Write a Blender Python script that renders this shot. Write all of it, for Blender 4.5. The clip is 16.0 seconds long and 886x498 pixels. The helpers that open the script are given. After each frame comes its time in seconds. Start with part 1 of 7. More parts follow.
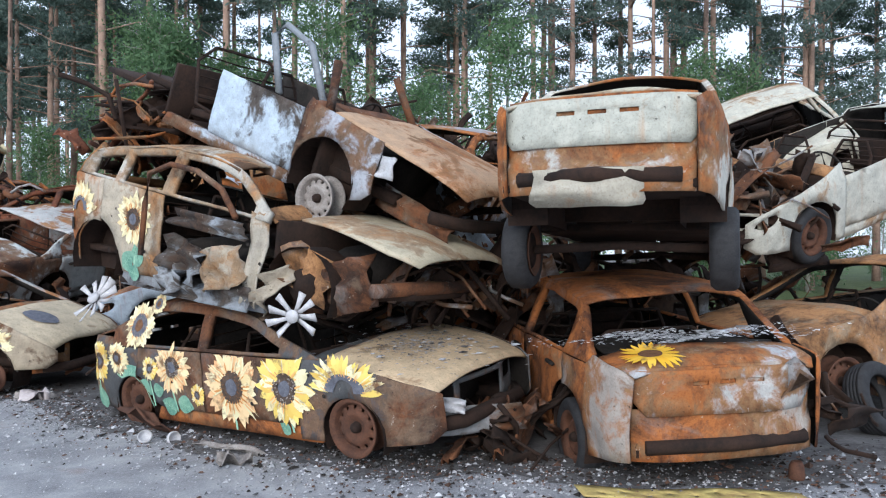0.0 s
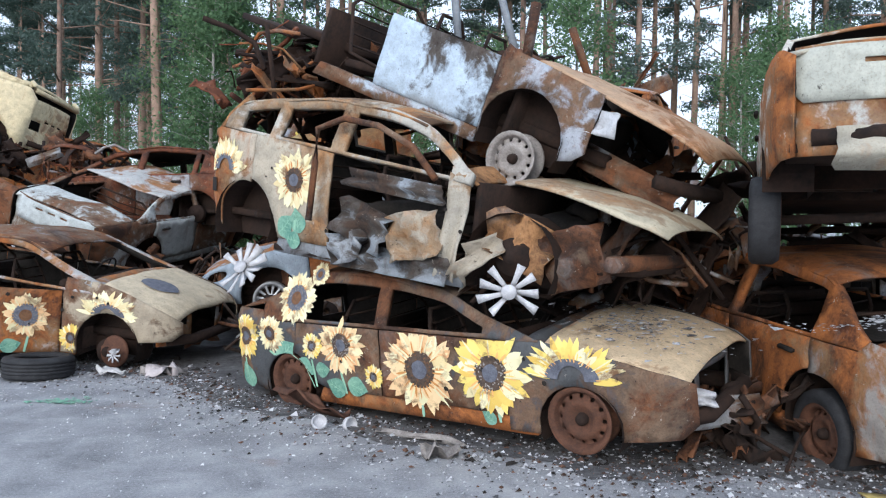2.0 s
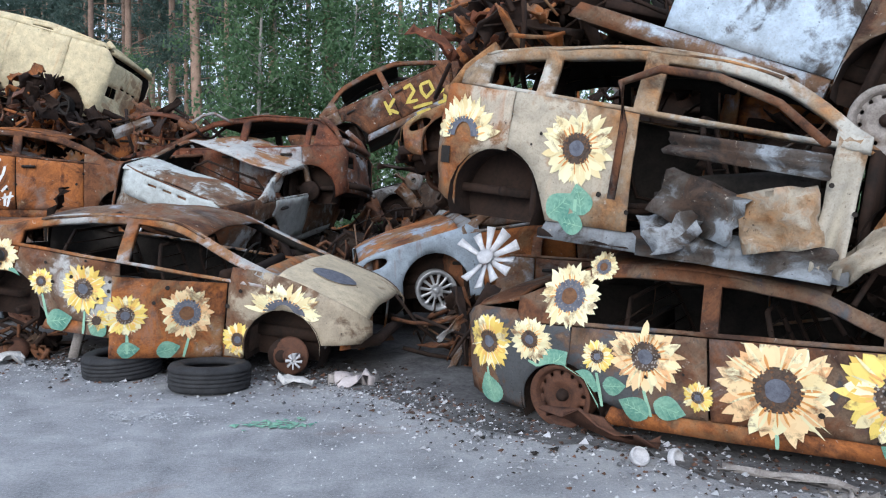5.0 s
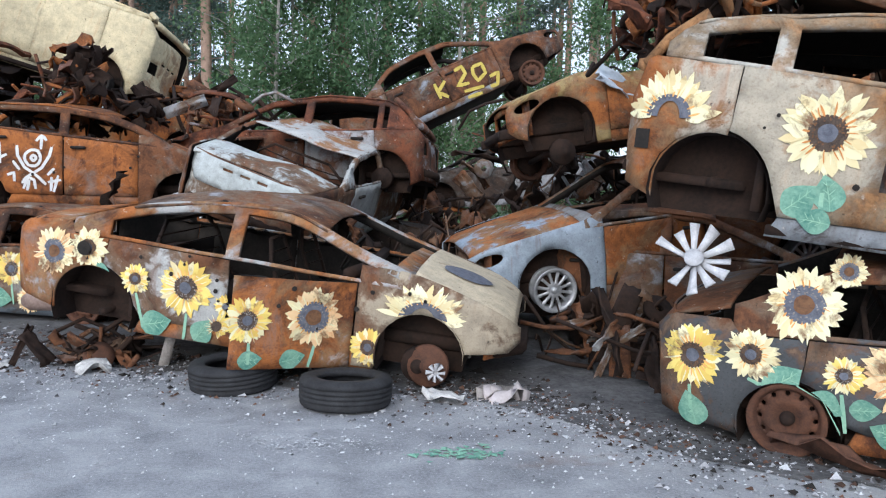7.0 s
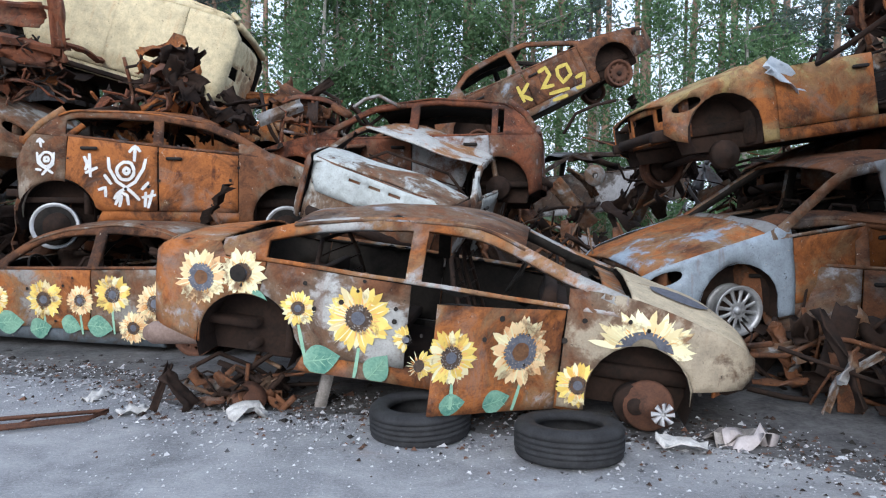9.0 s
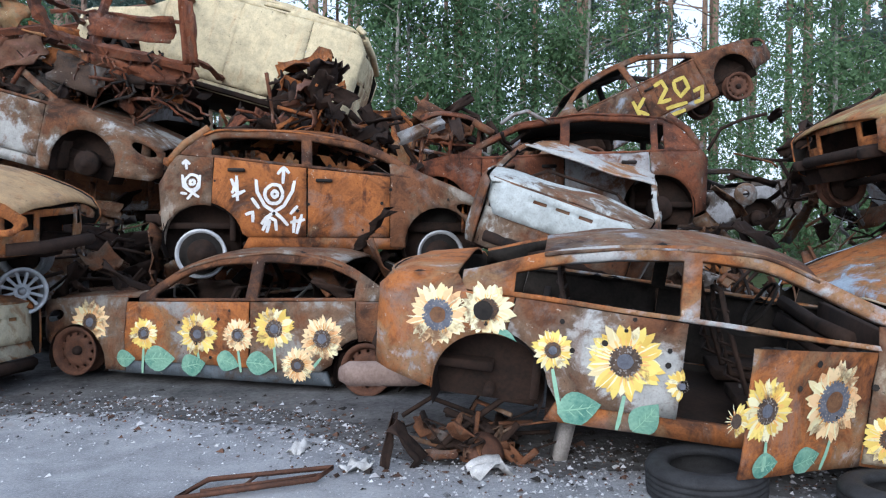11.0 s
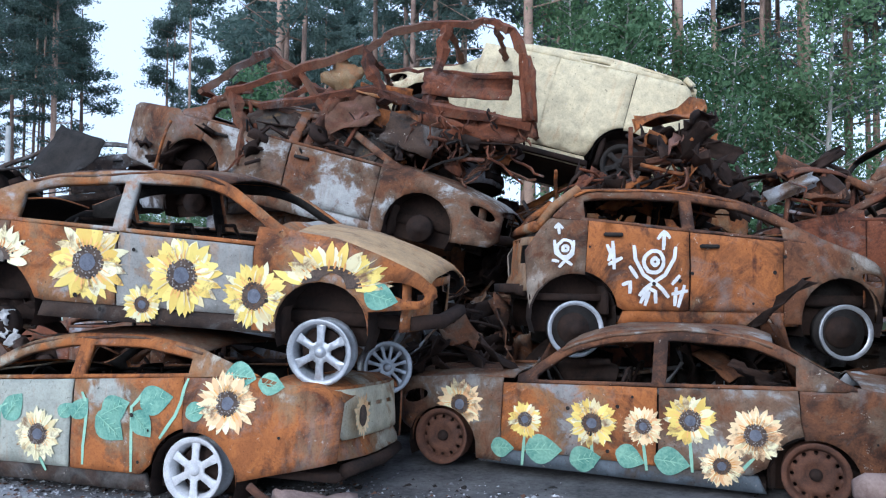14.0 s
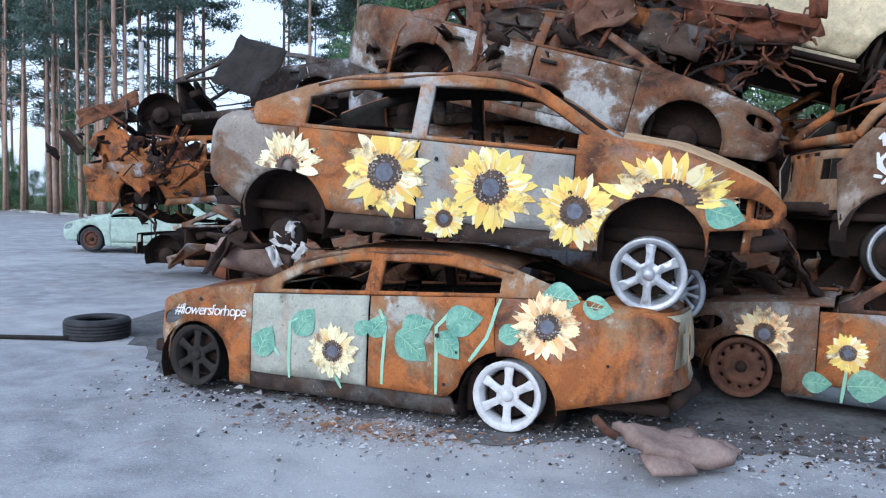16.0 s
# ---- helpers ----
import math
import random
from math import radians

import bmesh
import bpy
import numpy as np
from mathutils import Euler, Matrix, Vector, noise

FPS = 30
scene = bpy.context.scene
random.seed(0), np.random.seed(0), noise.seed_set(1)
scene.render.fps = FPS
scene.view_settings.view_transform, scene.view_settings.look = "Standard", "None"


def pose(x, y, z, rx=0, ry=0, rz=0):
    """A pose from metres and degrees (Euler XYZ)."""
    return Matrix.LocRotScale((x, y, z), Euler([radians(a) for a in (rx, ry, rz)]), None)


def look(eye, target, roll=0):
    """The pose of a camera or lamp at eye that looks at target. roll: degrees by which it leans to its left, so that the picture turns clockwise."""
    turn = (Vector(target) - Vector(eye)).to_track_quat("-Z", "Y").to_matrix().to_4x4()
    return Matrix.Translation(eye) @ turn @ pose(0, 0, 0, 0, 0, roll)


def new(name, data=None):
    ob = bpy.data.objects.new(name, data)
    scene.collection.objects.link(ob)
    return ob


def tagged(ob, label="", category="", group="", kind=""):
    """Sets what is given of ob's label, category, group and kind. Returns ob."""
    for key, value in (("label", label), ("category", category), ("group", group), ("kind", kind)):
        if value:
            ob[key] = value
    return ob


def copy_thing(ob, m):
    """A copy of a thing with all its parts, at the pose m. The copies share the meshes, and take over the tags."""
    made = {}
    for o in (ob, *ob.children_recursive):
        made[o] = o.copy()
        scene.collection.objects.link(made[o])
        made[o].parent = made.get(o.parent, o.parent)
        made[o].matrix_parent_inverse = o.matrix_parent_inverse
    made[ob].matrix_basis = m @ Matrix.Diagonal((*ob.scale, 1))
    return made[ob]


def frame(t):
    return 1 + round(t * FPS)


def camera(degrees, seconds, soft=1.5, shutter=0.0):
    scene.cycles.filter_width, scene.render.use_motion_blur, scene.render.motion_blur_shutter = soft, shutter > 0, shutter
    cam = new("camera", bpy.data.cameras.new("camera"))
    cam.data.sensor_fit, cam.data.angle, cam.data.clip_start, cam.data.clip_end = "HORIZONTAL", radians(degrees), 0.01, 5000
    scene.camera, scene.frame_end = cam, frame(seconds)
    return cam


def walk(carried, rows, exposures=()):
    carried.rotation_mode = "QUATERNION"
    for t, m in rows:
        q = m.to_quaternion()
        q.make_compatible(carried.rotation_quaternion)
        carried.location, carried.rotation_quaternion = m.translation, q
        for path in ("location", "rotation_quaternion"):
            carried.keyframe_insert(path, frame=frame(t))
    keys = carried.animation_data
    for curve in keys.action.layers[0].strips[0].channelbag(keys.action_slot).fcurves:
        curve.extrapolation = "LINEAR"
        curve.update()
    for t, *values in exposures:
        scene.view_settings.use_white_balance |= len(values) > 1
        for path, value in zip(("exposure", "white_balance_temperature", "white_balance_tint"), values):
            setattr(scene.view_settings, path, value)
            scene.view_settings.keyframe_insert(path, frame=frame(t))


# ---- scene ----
from mathutils import geometry

cam = camera(59.6, 16.0, soft=1.2)
METRES, EYE, TILT, LEAN, TURN = 13.0, 1.6, 0.0, 0.0, 0.0
ROWS = [
    (0.0, 0.0, 0.0, 0.0, 0.0, 0.0, -0.0),
    (0.5, -0.0277, 0.0133, -0.001, 0.93, -0.01, 0.55),
    (1.0, -0.0576, 0.0278, -0.0029, 1.05, -0.85, -0.24),
    (1.5, -0.0848, 0.04, -0.0017, -0.04, -1.71, -0.55),
    (2.0, -0.1129, 0.0547, -0.0035, 0.97, -2.06, -0.87),
    (2.5, -0.1409, 0.0698, -0.0044, 1.18, -2.41, -0.6),
    (3.0, -0.1682, 0.0847, -0.0032, -0.33, -2.96, -0.07),
    (3.5, -0.195, 0.1043, -0.0036, -0.37, -3.44, -0.83),
    (4.0, -0.2224, 0.1197, -0.0042, 0.0, -3.33, -0.9),
    (4.5, -0.2506, 0.1332, -0.0036, 0.06, -3.48, -0.8),
    (5.0, -0.279, 0.1504, -0.0051, 0.01, -3.72, -0.86),
    (7.5, -0.4106, 0.2303, -0.0066, -2.56, -4.57, -1.29),
    (8.0, -0.4349, 0.2513, -0.006, -2.87, -4.24, -0.97),
    (8.5, -0.4619, 0.268, -0.0075, -2.41, -3.86, -1.39),
    (9.0, -0.4907, 0.28, -0.0077, -2.0, -3.86, -0.63),
    (9.5, -0.5175, 0.2959, -0.0063, -1.03, -3.55, -0.65),
    (12.0, -0.6608, 0.3517, -0.0043, 0.06, 0.53, 0.66),
    (12.5, -0.6889, 0.3639, -0.0024, 2.58, 3.88, 0.34),
    (13.0, -0.7182, 0.373, -0.0037, 5.02, 4.84, -0.46),
    (13.5, -0.7479, 0.378, -0.0038, 6.97, 3.94, -0.37),
    (14.0, -0.7774, 0.3879, -0.0036, 8.88, 2.34, -0.55),
    (14.5, -0.8083, 0.3923, -0.0057, 10.63, 0.32, -0.74),
    (15.0, -0.8395, 0.3928, -0.0065, 12.19, -2.02, -0.84),
    (15.5, -0.8711, 0.3989, -0.007, 14.35, -3.92, -0.79),
    (16.0, -0.9012, 0.403, -0.0078, 15.61, -3.78, -1.3),
]
walk(cam, [(t, pose(0, 0, EYE, TILT, LEAN, TURN) @ pose(METRES * x, METRES * y, METRES * z, 90 + pitch, roll, yaw)) for t, x, y, z, yaw, pitch, roll in ROWS], [(0.0, 0.46, 5990, 10), (5.0, 0.42, 5950, 10), (9.5, 0.44, 5980, 10), (12.5, 0.43, 5460, 10), (14.5, 0.41, 5300, 10), (15.2, 0.4, 5310, 10), (16.0, 0.4, 5460, 10)])

# ---- world and light ----
world = bpy.data.worlds.new("sky")
scene.world = world
world.use_nodes = True
wn = world.node_tree.nodes
sky = wn.new("ShaderNodeTexSky")
sky.sky_type, sky.sun_disc = "NISHITA", False
sky.sun_elevation, sky.sun_rotation = radians(32), radians(200)
sky.air_density, sky.dust_density, sky.ozone_density = 1.0, 3.0, 1.0
veil = wn.new("ShaderNodeMix")
veil.data_type = "RGBA"
veil.inputs[0].default_value = 0.68
veil.inputs[7].default_value = (7.2, 8.0, 9.2, 1)
world.node_tree.links.new(sky.outputs[0], veil.inputs[6])
world.node_tree.links.new(veil.outputs[2], wn["Background"].inputs[0])
wn["Background"].inputs[1].default_value = 0.138
sun_data = bpy.data.lights.new("sun", "SUN")
sun_data.energy, sun_data.angle, sun_data.color = 1.15, radians(25), (1.0, 0.95, 0.88)
sun = new("sun", sun_data)
sun.matrix_world = look((-14, -30, 16), (-4, 9, 0))

# ---- materials ----
def ramp(nt, fac, stops):
    r = nt.nodes.new("ShaderNodeValToRGB")
    els = r.color_ramp.elements
    while len(els) < len(stops):
        els.new(0.5)
    for e, (p, c) in zip(els, stops):
        e.position, e.color = p, (*c, 1) if len(c) == 3 else c
    nt.links.new(fac, r.inputs[0])
    return r.outputs[0]


def tex_noise(nt, vec, scale, detail=6.0, rough=0.6, dist=0.0):
    n = nt.nodes.new("ShaderNodeTexNoise")
    n.inputs["Scale"].default_value, n.inputs["Detail"].default_value = scale, detail
    n.inputs["Roughness"].default_value, n.inputs["Distortion"].default_value = rough, dist
    nt.links.new(vec, n.inputs["Vector"])
    return n.outputs[0]


def arith(nt, op, a, b, c=None):
    n = nt.nodes.new("ShaderNodeMath")
    n.operation = op
    for k, v in enumerate((a, b) if c is None else (a, b, c)):
        if isinstance(v, (int, float)):
            n.inputs[k].default_value = v
        else:
            nt.links.new(v, n.inputs[k])
    return n.outputs[0]


def mixc(nt, fac, a, b, mode="MIX"):
    n = nt.nodes.new("ShaderNodeMix")
    n.data_type, n.blend_type = "RGBA", mode
    for k, v in ((0, fac), (6, a), (7, b)):
        if isinstance(v, (int, float)):
            n.inputs[k].default_value = v
        elif isinstance(v, tuple):
            n.inputs[k].default_value = (*v, 1)
        else:
            nt.links.new(v, n.inputs[k])
    return n.outputs[2]


def material(name):
    m = bpy.data.materials.new(name)
    m.use_nodes = True
    nt = m.node_tree
    return m, nt, nt.nodes["Principled BSDF"]


def coords(nt, shift=0.0, stretch=(1, 1, 1), source="Object"):
    tc = nt.nodes.new("ShaderNodeTexCoord")
    mp = nt.nodes.new("ShaderNodeMapping")
    mp.inputs["Location"].default_value = (shift * 3.7, shift * 1.9, shift * 5.3)
    mp.inputs["Scale"].default_value = stretch
    nt.links.new(tc.outputs[source], mp.inputs[0])
    return mp.outputs[0]


def relief(nt, bsdf, height, strength, distance):
    b = nt.nodes.new("ShaderNodeBump")
    b.inputs["Strength"].default_value, b.inputs["Distance"].default_value = strength, distance
    nt.links.new(height, b.inputs["Height"])
    nt.links.new(b.outputs[0], bsdf.inputs["Normal"])


RUST = {
    "orange": ((0.03, 0.018, 0.014), (0.145, 0.052, 0.023), (0.41, 0.145, 0.042), (0.5, 0.31, 0.16)),
    "brown": ((0.018, 0.013, 0.012), (0.07, 0.033, 0.02), (0.19, 0.08, 0.037), (0.34, 0.24, 0.16)),
    "red": ((0.02, 0.011, 0.009), (0.075, 0.028, 0.017), (0.19, 0.066, 0.032), (0.28, 0.16, 0.1)),
    "dark": ((0.012, 0.012, 0.013), (0.03, 0.026, 0.024), (0.075, 0.048, 0.034), (0.18, 0.165, 0.15)),
    "pale": ((0.04, 0.025, 0.018), (0.2, 0.095, 0.045), (0.44, 0.23, 0.1), (0.58, 0.46, 0.31)),
}
made_burnt = {}


def burnt(tone="orange", paint=(0.6, 0.57, 0.48), amount=0.3, seed=0, gloss=0.0):
    """Burnt car steel: scaled rust in patches, with what is left of the paint, soot and ash."""
    key = (tone, paint, amount, seed, gloss)
    if key in made_burnt:
        return made_burnt[key]
    m, nt, bsdf = material("burnt_steel_" + tone)
    vec = coords(nt, seed * 1.31 + 0.3)
    info = nt.nodes.new("ShaderNodeObjectInfo")
    big = tex_noise(nt, vec, 1.1, 7, 0.62, 0.6)
    mid = tex_noise(nt, vec, 4.2, 11, 0.68, 0.9)
    wide = tex_noise(nt, coords(nt, seed * 0.6 + 21.0), 0.9, 5, 0.55, 0.5)
    fine = tex_noise(nt, vec, 42, 5, 0.7)
    runs = tex_noise(nt, coords(nt, seed + 4.0, (9, 9, 1.1)), 1.0, 6, 0.6, 0.3)
    d, b, o, p = RUST[tone]
    scaled = arith(nt, "ADD", arith(nt, "ADD", arith(nt, "MULTIPLY", mid, 0.52), arith(nt, "MULTIPLY", fine, 0.12)), arith(nt, "ADD", arith(nt, "MULTIPLY", wide, 0.22), arith(nt, "MULTIPLY", runs, 0.14)))
    rust = ramp(nt, scaled, [(0.33, d), (0.42, b), (0.5, o), (0.6, tuple(0.5 * (i + j) for i, j in zip(b, o))), (0.67, o), (0.76, p)])
    sooty = ramp(nt, tex_noise(nt, vec, 1.9, 11, 0.72, 0.8), [(0.38, (0, 0, 0)), (0.54, (1, 1, 1))])
    rust = mixc(nt, sooty, mixc(nt, 0.8, rust, (0.022, 0.018, 0.017)), rust)
    grey = ramp(nt, tex_noise(nt, coords(nt, seed * 0.77 + 9.0), 1.7, 9, 0.7, 0.8), [(0.55, (0, 0, 0)), (0.7, (0.6, 0.6, 0.6))])
    left = tex_noise(nt, vec, 9, 8, 0.7)
    rust = mixc(nt, grey, rust, mixc(nt, left, (0.06, 0.062, 0.065), (0.36, 0.35, 0.33)))
    paint_c = mixc(nt, ramp(nt, left, [(0.3, (0, 0, 0)), (0.62, (1, 1, 1))]),
                   tuple(v * 0.62 + 0.02 for v in paint), paint)
    paint_c = mixc(nt, ramp(nt, runs, [(0.56 + 0.1 * (amount > 0.8), (0, 0, 0)), (0.78, (0.6, 0.6, 0.6))]), paint_c, o)
    edge = arith(nt, "ADD", arith(nt, "ADD", arith(nt, "MULTIPLY", big, 0.72), arith(nt, "MULTIPLY", mid, 0.28)),
                 arith(nt, "MULTIPLY_ADD", info.outputs["Random"], 0.16, -0.08))
    thr = 0.36 + 0.28 * amount
    keep = ramp(nt, edge, [(max(0.0, thr - 0.02), (1, 1, 1)), (thr + 0.025, (0, 0, 0))])
    ring = ramp(nt, edge, [(thr - 0.01, (0, 0, 0)), (thr + 0.03, (0.8, 0.8, 0.8)), (thr + 0.09, (0, 0, 0))])
    ashen = mixc(nt, ring, rust, mixc(nt, left, p, d))
    col = mixc(nt, keep, ashen, paint_c)
    speck = ramp(nt, tex_noise(nt, vec, 70, 3, 0.6), [(0.3, (0.55, 0.5, 0.48)), (0.5, (1, 1, 1))])
    col = mixc(nt, 0.45, col, speck, "MULTIPLY")
    # flaked white spots and dark pits, a few centimetres across
    flakes = ramp(nt, tex_noise(nt, coords(nt, seed * 0.9 + 2.0), 17, 6, 0.75, 0.4), [(0.64, (0, 0, 0)), (0.68, (0.65, 0.65, 0.65))])
    col = mixc(nt, flakes, col, (0.52, 0.47, 0.4))
    pits = ramp(nt, tex_noise(nt, coords(nt, seed * 1.7 + 5.0), 24, 5, 0.7, 0.3), [(0.3, (0.8, 0.8, 0.8)), (0.36, (0, 0, 0))])
    col = mixc(nt, pits, col, (0.02, 0.016, 0.014))
    nt.links.new(col, bsdf.inputs["Base Color"])
    rg = nt.nodes.new("ShaderNodeMapRange")
    rg.inputs[3].default_value, rg.inputs[4].default_value = 0.92, 0.62 - gloss
    nt.links.new(keep, rg.inputs[0])
    nt.links.new(rg.outputs[0], bsdf.inputs["Roughness"])
    bsdf.inputs["Specular IOR Level"].default_value = 0.3
    hgt = arith(nt, "ADD", arith(nt, "MULTIPLY", fine, 0.4), arith(nt, "MULTIPLY", mid, 1.0))
    relief(nt, bsdf, arith(nt, "ADD", hgt, arith(nt, "MULTIPLY", keep, 0.25)), 0.5, 0.014)
    made_burnt[key] = m
    return m


def simple(name, dark, light, scale=6.0, rough=0.85, bump=0.4, depth=0.008, metal=0.0, rand=0.0, island=False, source="Object"):
    """A worn surface between two colours, with grain at two scales."""
    m, nt, bsdf = material(name)
    vec = coords(nt, source=source)
    a = tex_noise(nt, vec, scale, 8, 0.65, 0.3)
    f = tex_noise(nt, vec, scale * 9, 4, 0.6)
    v = arith(nt, "ADD", arith(nt, "MULTIPLY", a, 0.65), arith(nt, "MULTIPLY", f, 0.35))
    if rand:
        src = nt.nodes.new("ShaderNodeNewGeometry").outputs["Random Per Island"] if island else nt.nodes.new("ShaderNodeObjectInfo").outputs["Random"]
        v = arith(nt, "ADD", v, arith(nt, "MULTIPLY_ADD", src, rand, -rand / 2))
    nt.links.new(ramp(nt, v, [(0.3, dark), (0.7, light)]), bsdf.inputs["Base Color"])
    bsdf.inputs["Roughness"].default_value, bsdf.inputs["Metallic"].default_value = rough, metal
    bsdf.inputs["Specular IOR Level"].default_value = 0.3
    relief(nt, bsdf, v, bump, depth)
    return m


SOOT = simple("sooty_steel", (0.007, 0.007, 0.007), (0.04, 0.033, 0.028), 5, 0.9)
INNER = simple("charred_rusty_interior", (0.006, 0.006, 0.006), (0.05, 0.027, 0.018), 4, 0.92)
RUBBER = simple("weathered_black_rubber", (0.012, 0.012, 0.013), (0.045, 0.046, 0.05), 12, 0.75)
STEELRIM = simple("rusted_wheel_steel", (0.035, 0.022, 0.018), (0.16, 0.07, 0.04), 9, 0.85)
GREYRIM = simple("scorched_pale_wheel_steel", (0.12, 0.1, 0.09), (0.45, 0.42, 0.39), 9, 0.7)
ALLOY = simple("ash_white_alloy", (0.38, 0.37, 0.37), (0.72, 0.73, 0.74), 10, 0.55)
CHROME = simple("dull_silver_alloy", (0.25, 0.26, 0.27), (0.55, 0.57, 0.6), 10, 0.4, metal=0.5)
BARK = simple("pine_bark", (0.15, 0.105, 0.085), (0.48, 0.33, 0.25), 3, 0.95, 0.8, 0.03, rand=0.25)
BIRCH = simple("birch_bark", (0.12, 0.11, 0.1), (0.55, 0.53, 0.48), 4, 0.9, 0.5, 0.02)
ASH = simple("grey_ash_litter", (0.08, 0.08, 0.085), (0.5, 0.5, 0.52), 7, 0.95, 0.8, 0.02, rand=0.5, island=True)
CHIPS = simple("rusty_scrap_chips", (0.02, 0.016, 0.014), (0.14, 0.075, 0.05), 7, 0.95, rand=0.5, island=True)
PALECHIPS = simple("pale_glass_and_plaster_chips", (0.2, 0.21, 0.22), (0.62, 0.63, 0.65), 7, 0.8, rand=0.5, island=True)
WHITE = simple("dirty_white_plastic", (0.3, 0.3, 0.31), (0.7, 0.7, 0.72), 11, 0.6)
SCRAP = burnt("brown", (0.3, 0.3, 0.3), 0.12, 17)


def petal_paint(name, inner, outer, dull=0.0):
    m, nt, bsdf = material(name)
    isl = nt.nodes.new("ShaderNodeObjectInfo").outputs["Random"]
    vec = coords(nt)
    n = tex_noise(nt, vec, 14, 6, 0.65)
    v = arith(nt, "ADD", arith(nt, "MULTIPLY", isl, 0.7), arith(nt, "MULTIPLY", n, 0.4))
    col = ramp(nt, v, [(0.1, inner), (0.5, outer), (0.95, tuple(min(0.95, c * 1.12 + 0.04) for c in outer))])
    worn = ramp(nt, tex_noise(nt, vec, 7, 9, 0.7, 0.4), [(0.33 + 0.1 * dull, (0, 0, 0)), (0.45 + 0.1 * dull, (1, 1, 1))])
    col = mixc(nt, worn, (0.22, 0.12, 0.06), col)
    nt.links.new(col, bsdf.inputs["Base Color"])
    bsdf.inputs["Roughness"].default_value = 0.7
    relief(nt, bsdf, n, 0.3, 0.004)
    return m


PETAL = petal_paint("sunflower_yellow_paint", (0.74, 0.46, 0.09), (0.8, 0.62, 0.15))
PETAL_PALE = petal_paint("pale_cream_yellow_paint", (0.74, 0.56, 0.26), (0.8, 0.74, 0.46), 0.3)
PETAL_PINK = petal_paint("peach_orange_paint", (0.75, 0.36, 0.14), (0.85, 0.62, 0.34), 0.3)
PETAL_ORANGE = petal_paint("orange_yellow_paint", (0.8, 0.3, 0.02), (0.85, 0.5, 0.03))
STREAK = petal_paint("burnt_orange_streak_paint", (0.55, 0.2, 0.05), (0.78, 0.42, 0.12), 0.2)
SEED = simple("dark_sunflower_centre_paint", (0.012, 0.011, 0.012), (0.16, 0.11, 0.08), 22, 0.75)
SEED_BLUE = simple("slate_sunflower_centre_paint", (0.05, 0.055, 0.075), (0.2, 0.21, 0.25), 20, 0.75)
SEED_RING = simple("brown_sunflower_ring_paint", (0.07, 0.03, 0.02), (0.25, 0.13, 0.06), 30, 0.75)
LEAFPAINT = simple("green_leaf_paint", (0.03, 0.17, 0.14), (0.33, 0.55, 0.4), 6, 0.7)
VEINPAINT = simple("light_green_paint", (0.2, 0.42, 0.3), (0.4, 0.62, 0.45), 9, 0.7)
WHITEPAINT = simple("white_spray_paint", (0.55, 0.55, 0.55), (0.85, 0.85, 0.84), 14, 0.7)
YELLOWPAINT = simple("yellow_spray_paint", (0.4, 0.3, 0.05), (0.72, 0.58, 0.14), 14, 0.7)

# ---- mesh tools ----
def mesh_of(name, verts, faces, smooth=True):
    me = bpy.data.meshes.new(name)
    me.from_pydata([tuple(v) for v in verts], [], faces)
    me.update()
    if smooth:
        me.polygons.foreach_set("use_smooth", [True] * len(me.polygons))
    return me


def piece(name, verts, faces, mat, parent=None, label="", thick=0.0, smooth=True):
    """One mesh object under a thing or a part; thick: the sheet's thickness, inwards."""
    me = mesh_of(name, verts, faces, smooth)
    me.materials.append(mat)
    ob = new(name, me)
    ob.parent = parent
    if thick:
        s = ob.modifiers.new("thickness", "SOLIDIFY")
        s.thickness, s.offset = thick, -1
        s.use_even_offset = False
        if mat.name.startswith("burnt_steel"):
            me.materials.append(SOOT)
            s.material_offset = 1
    if label:
        tagged(ob, label)
    return ob


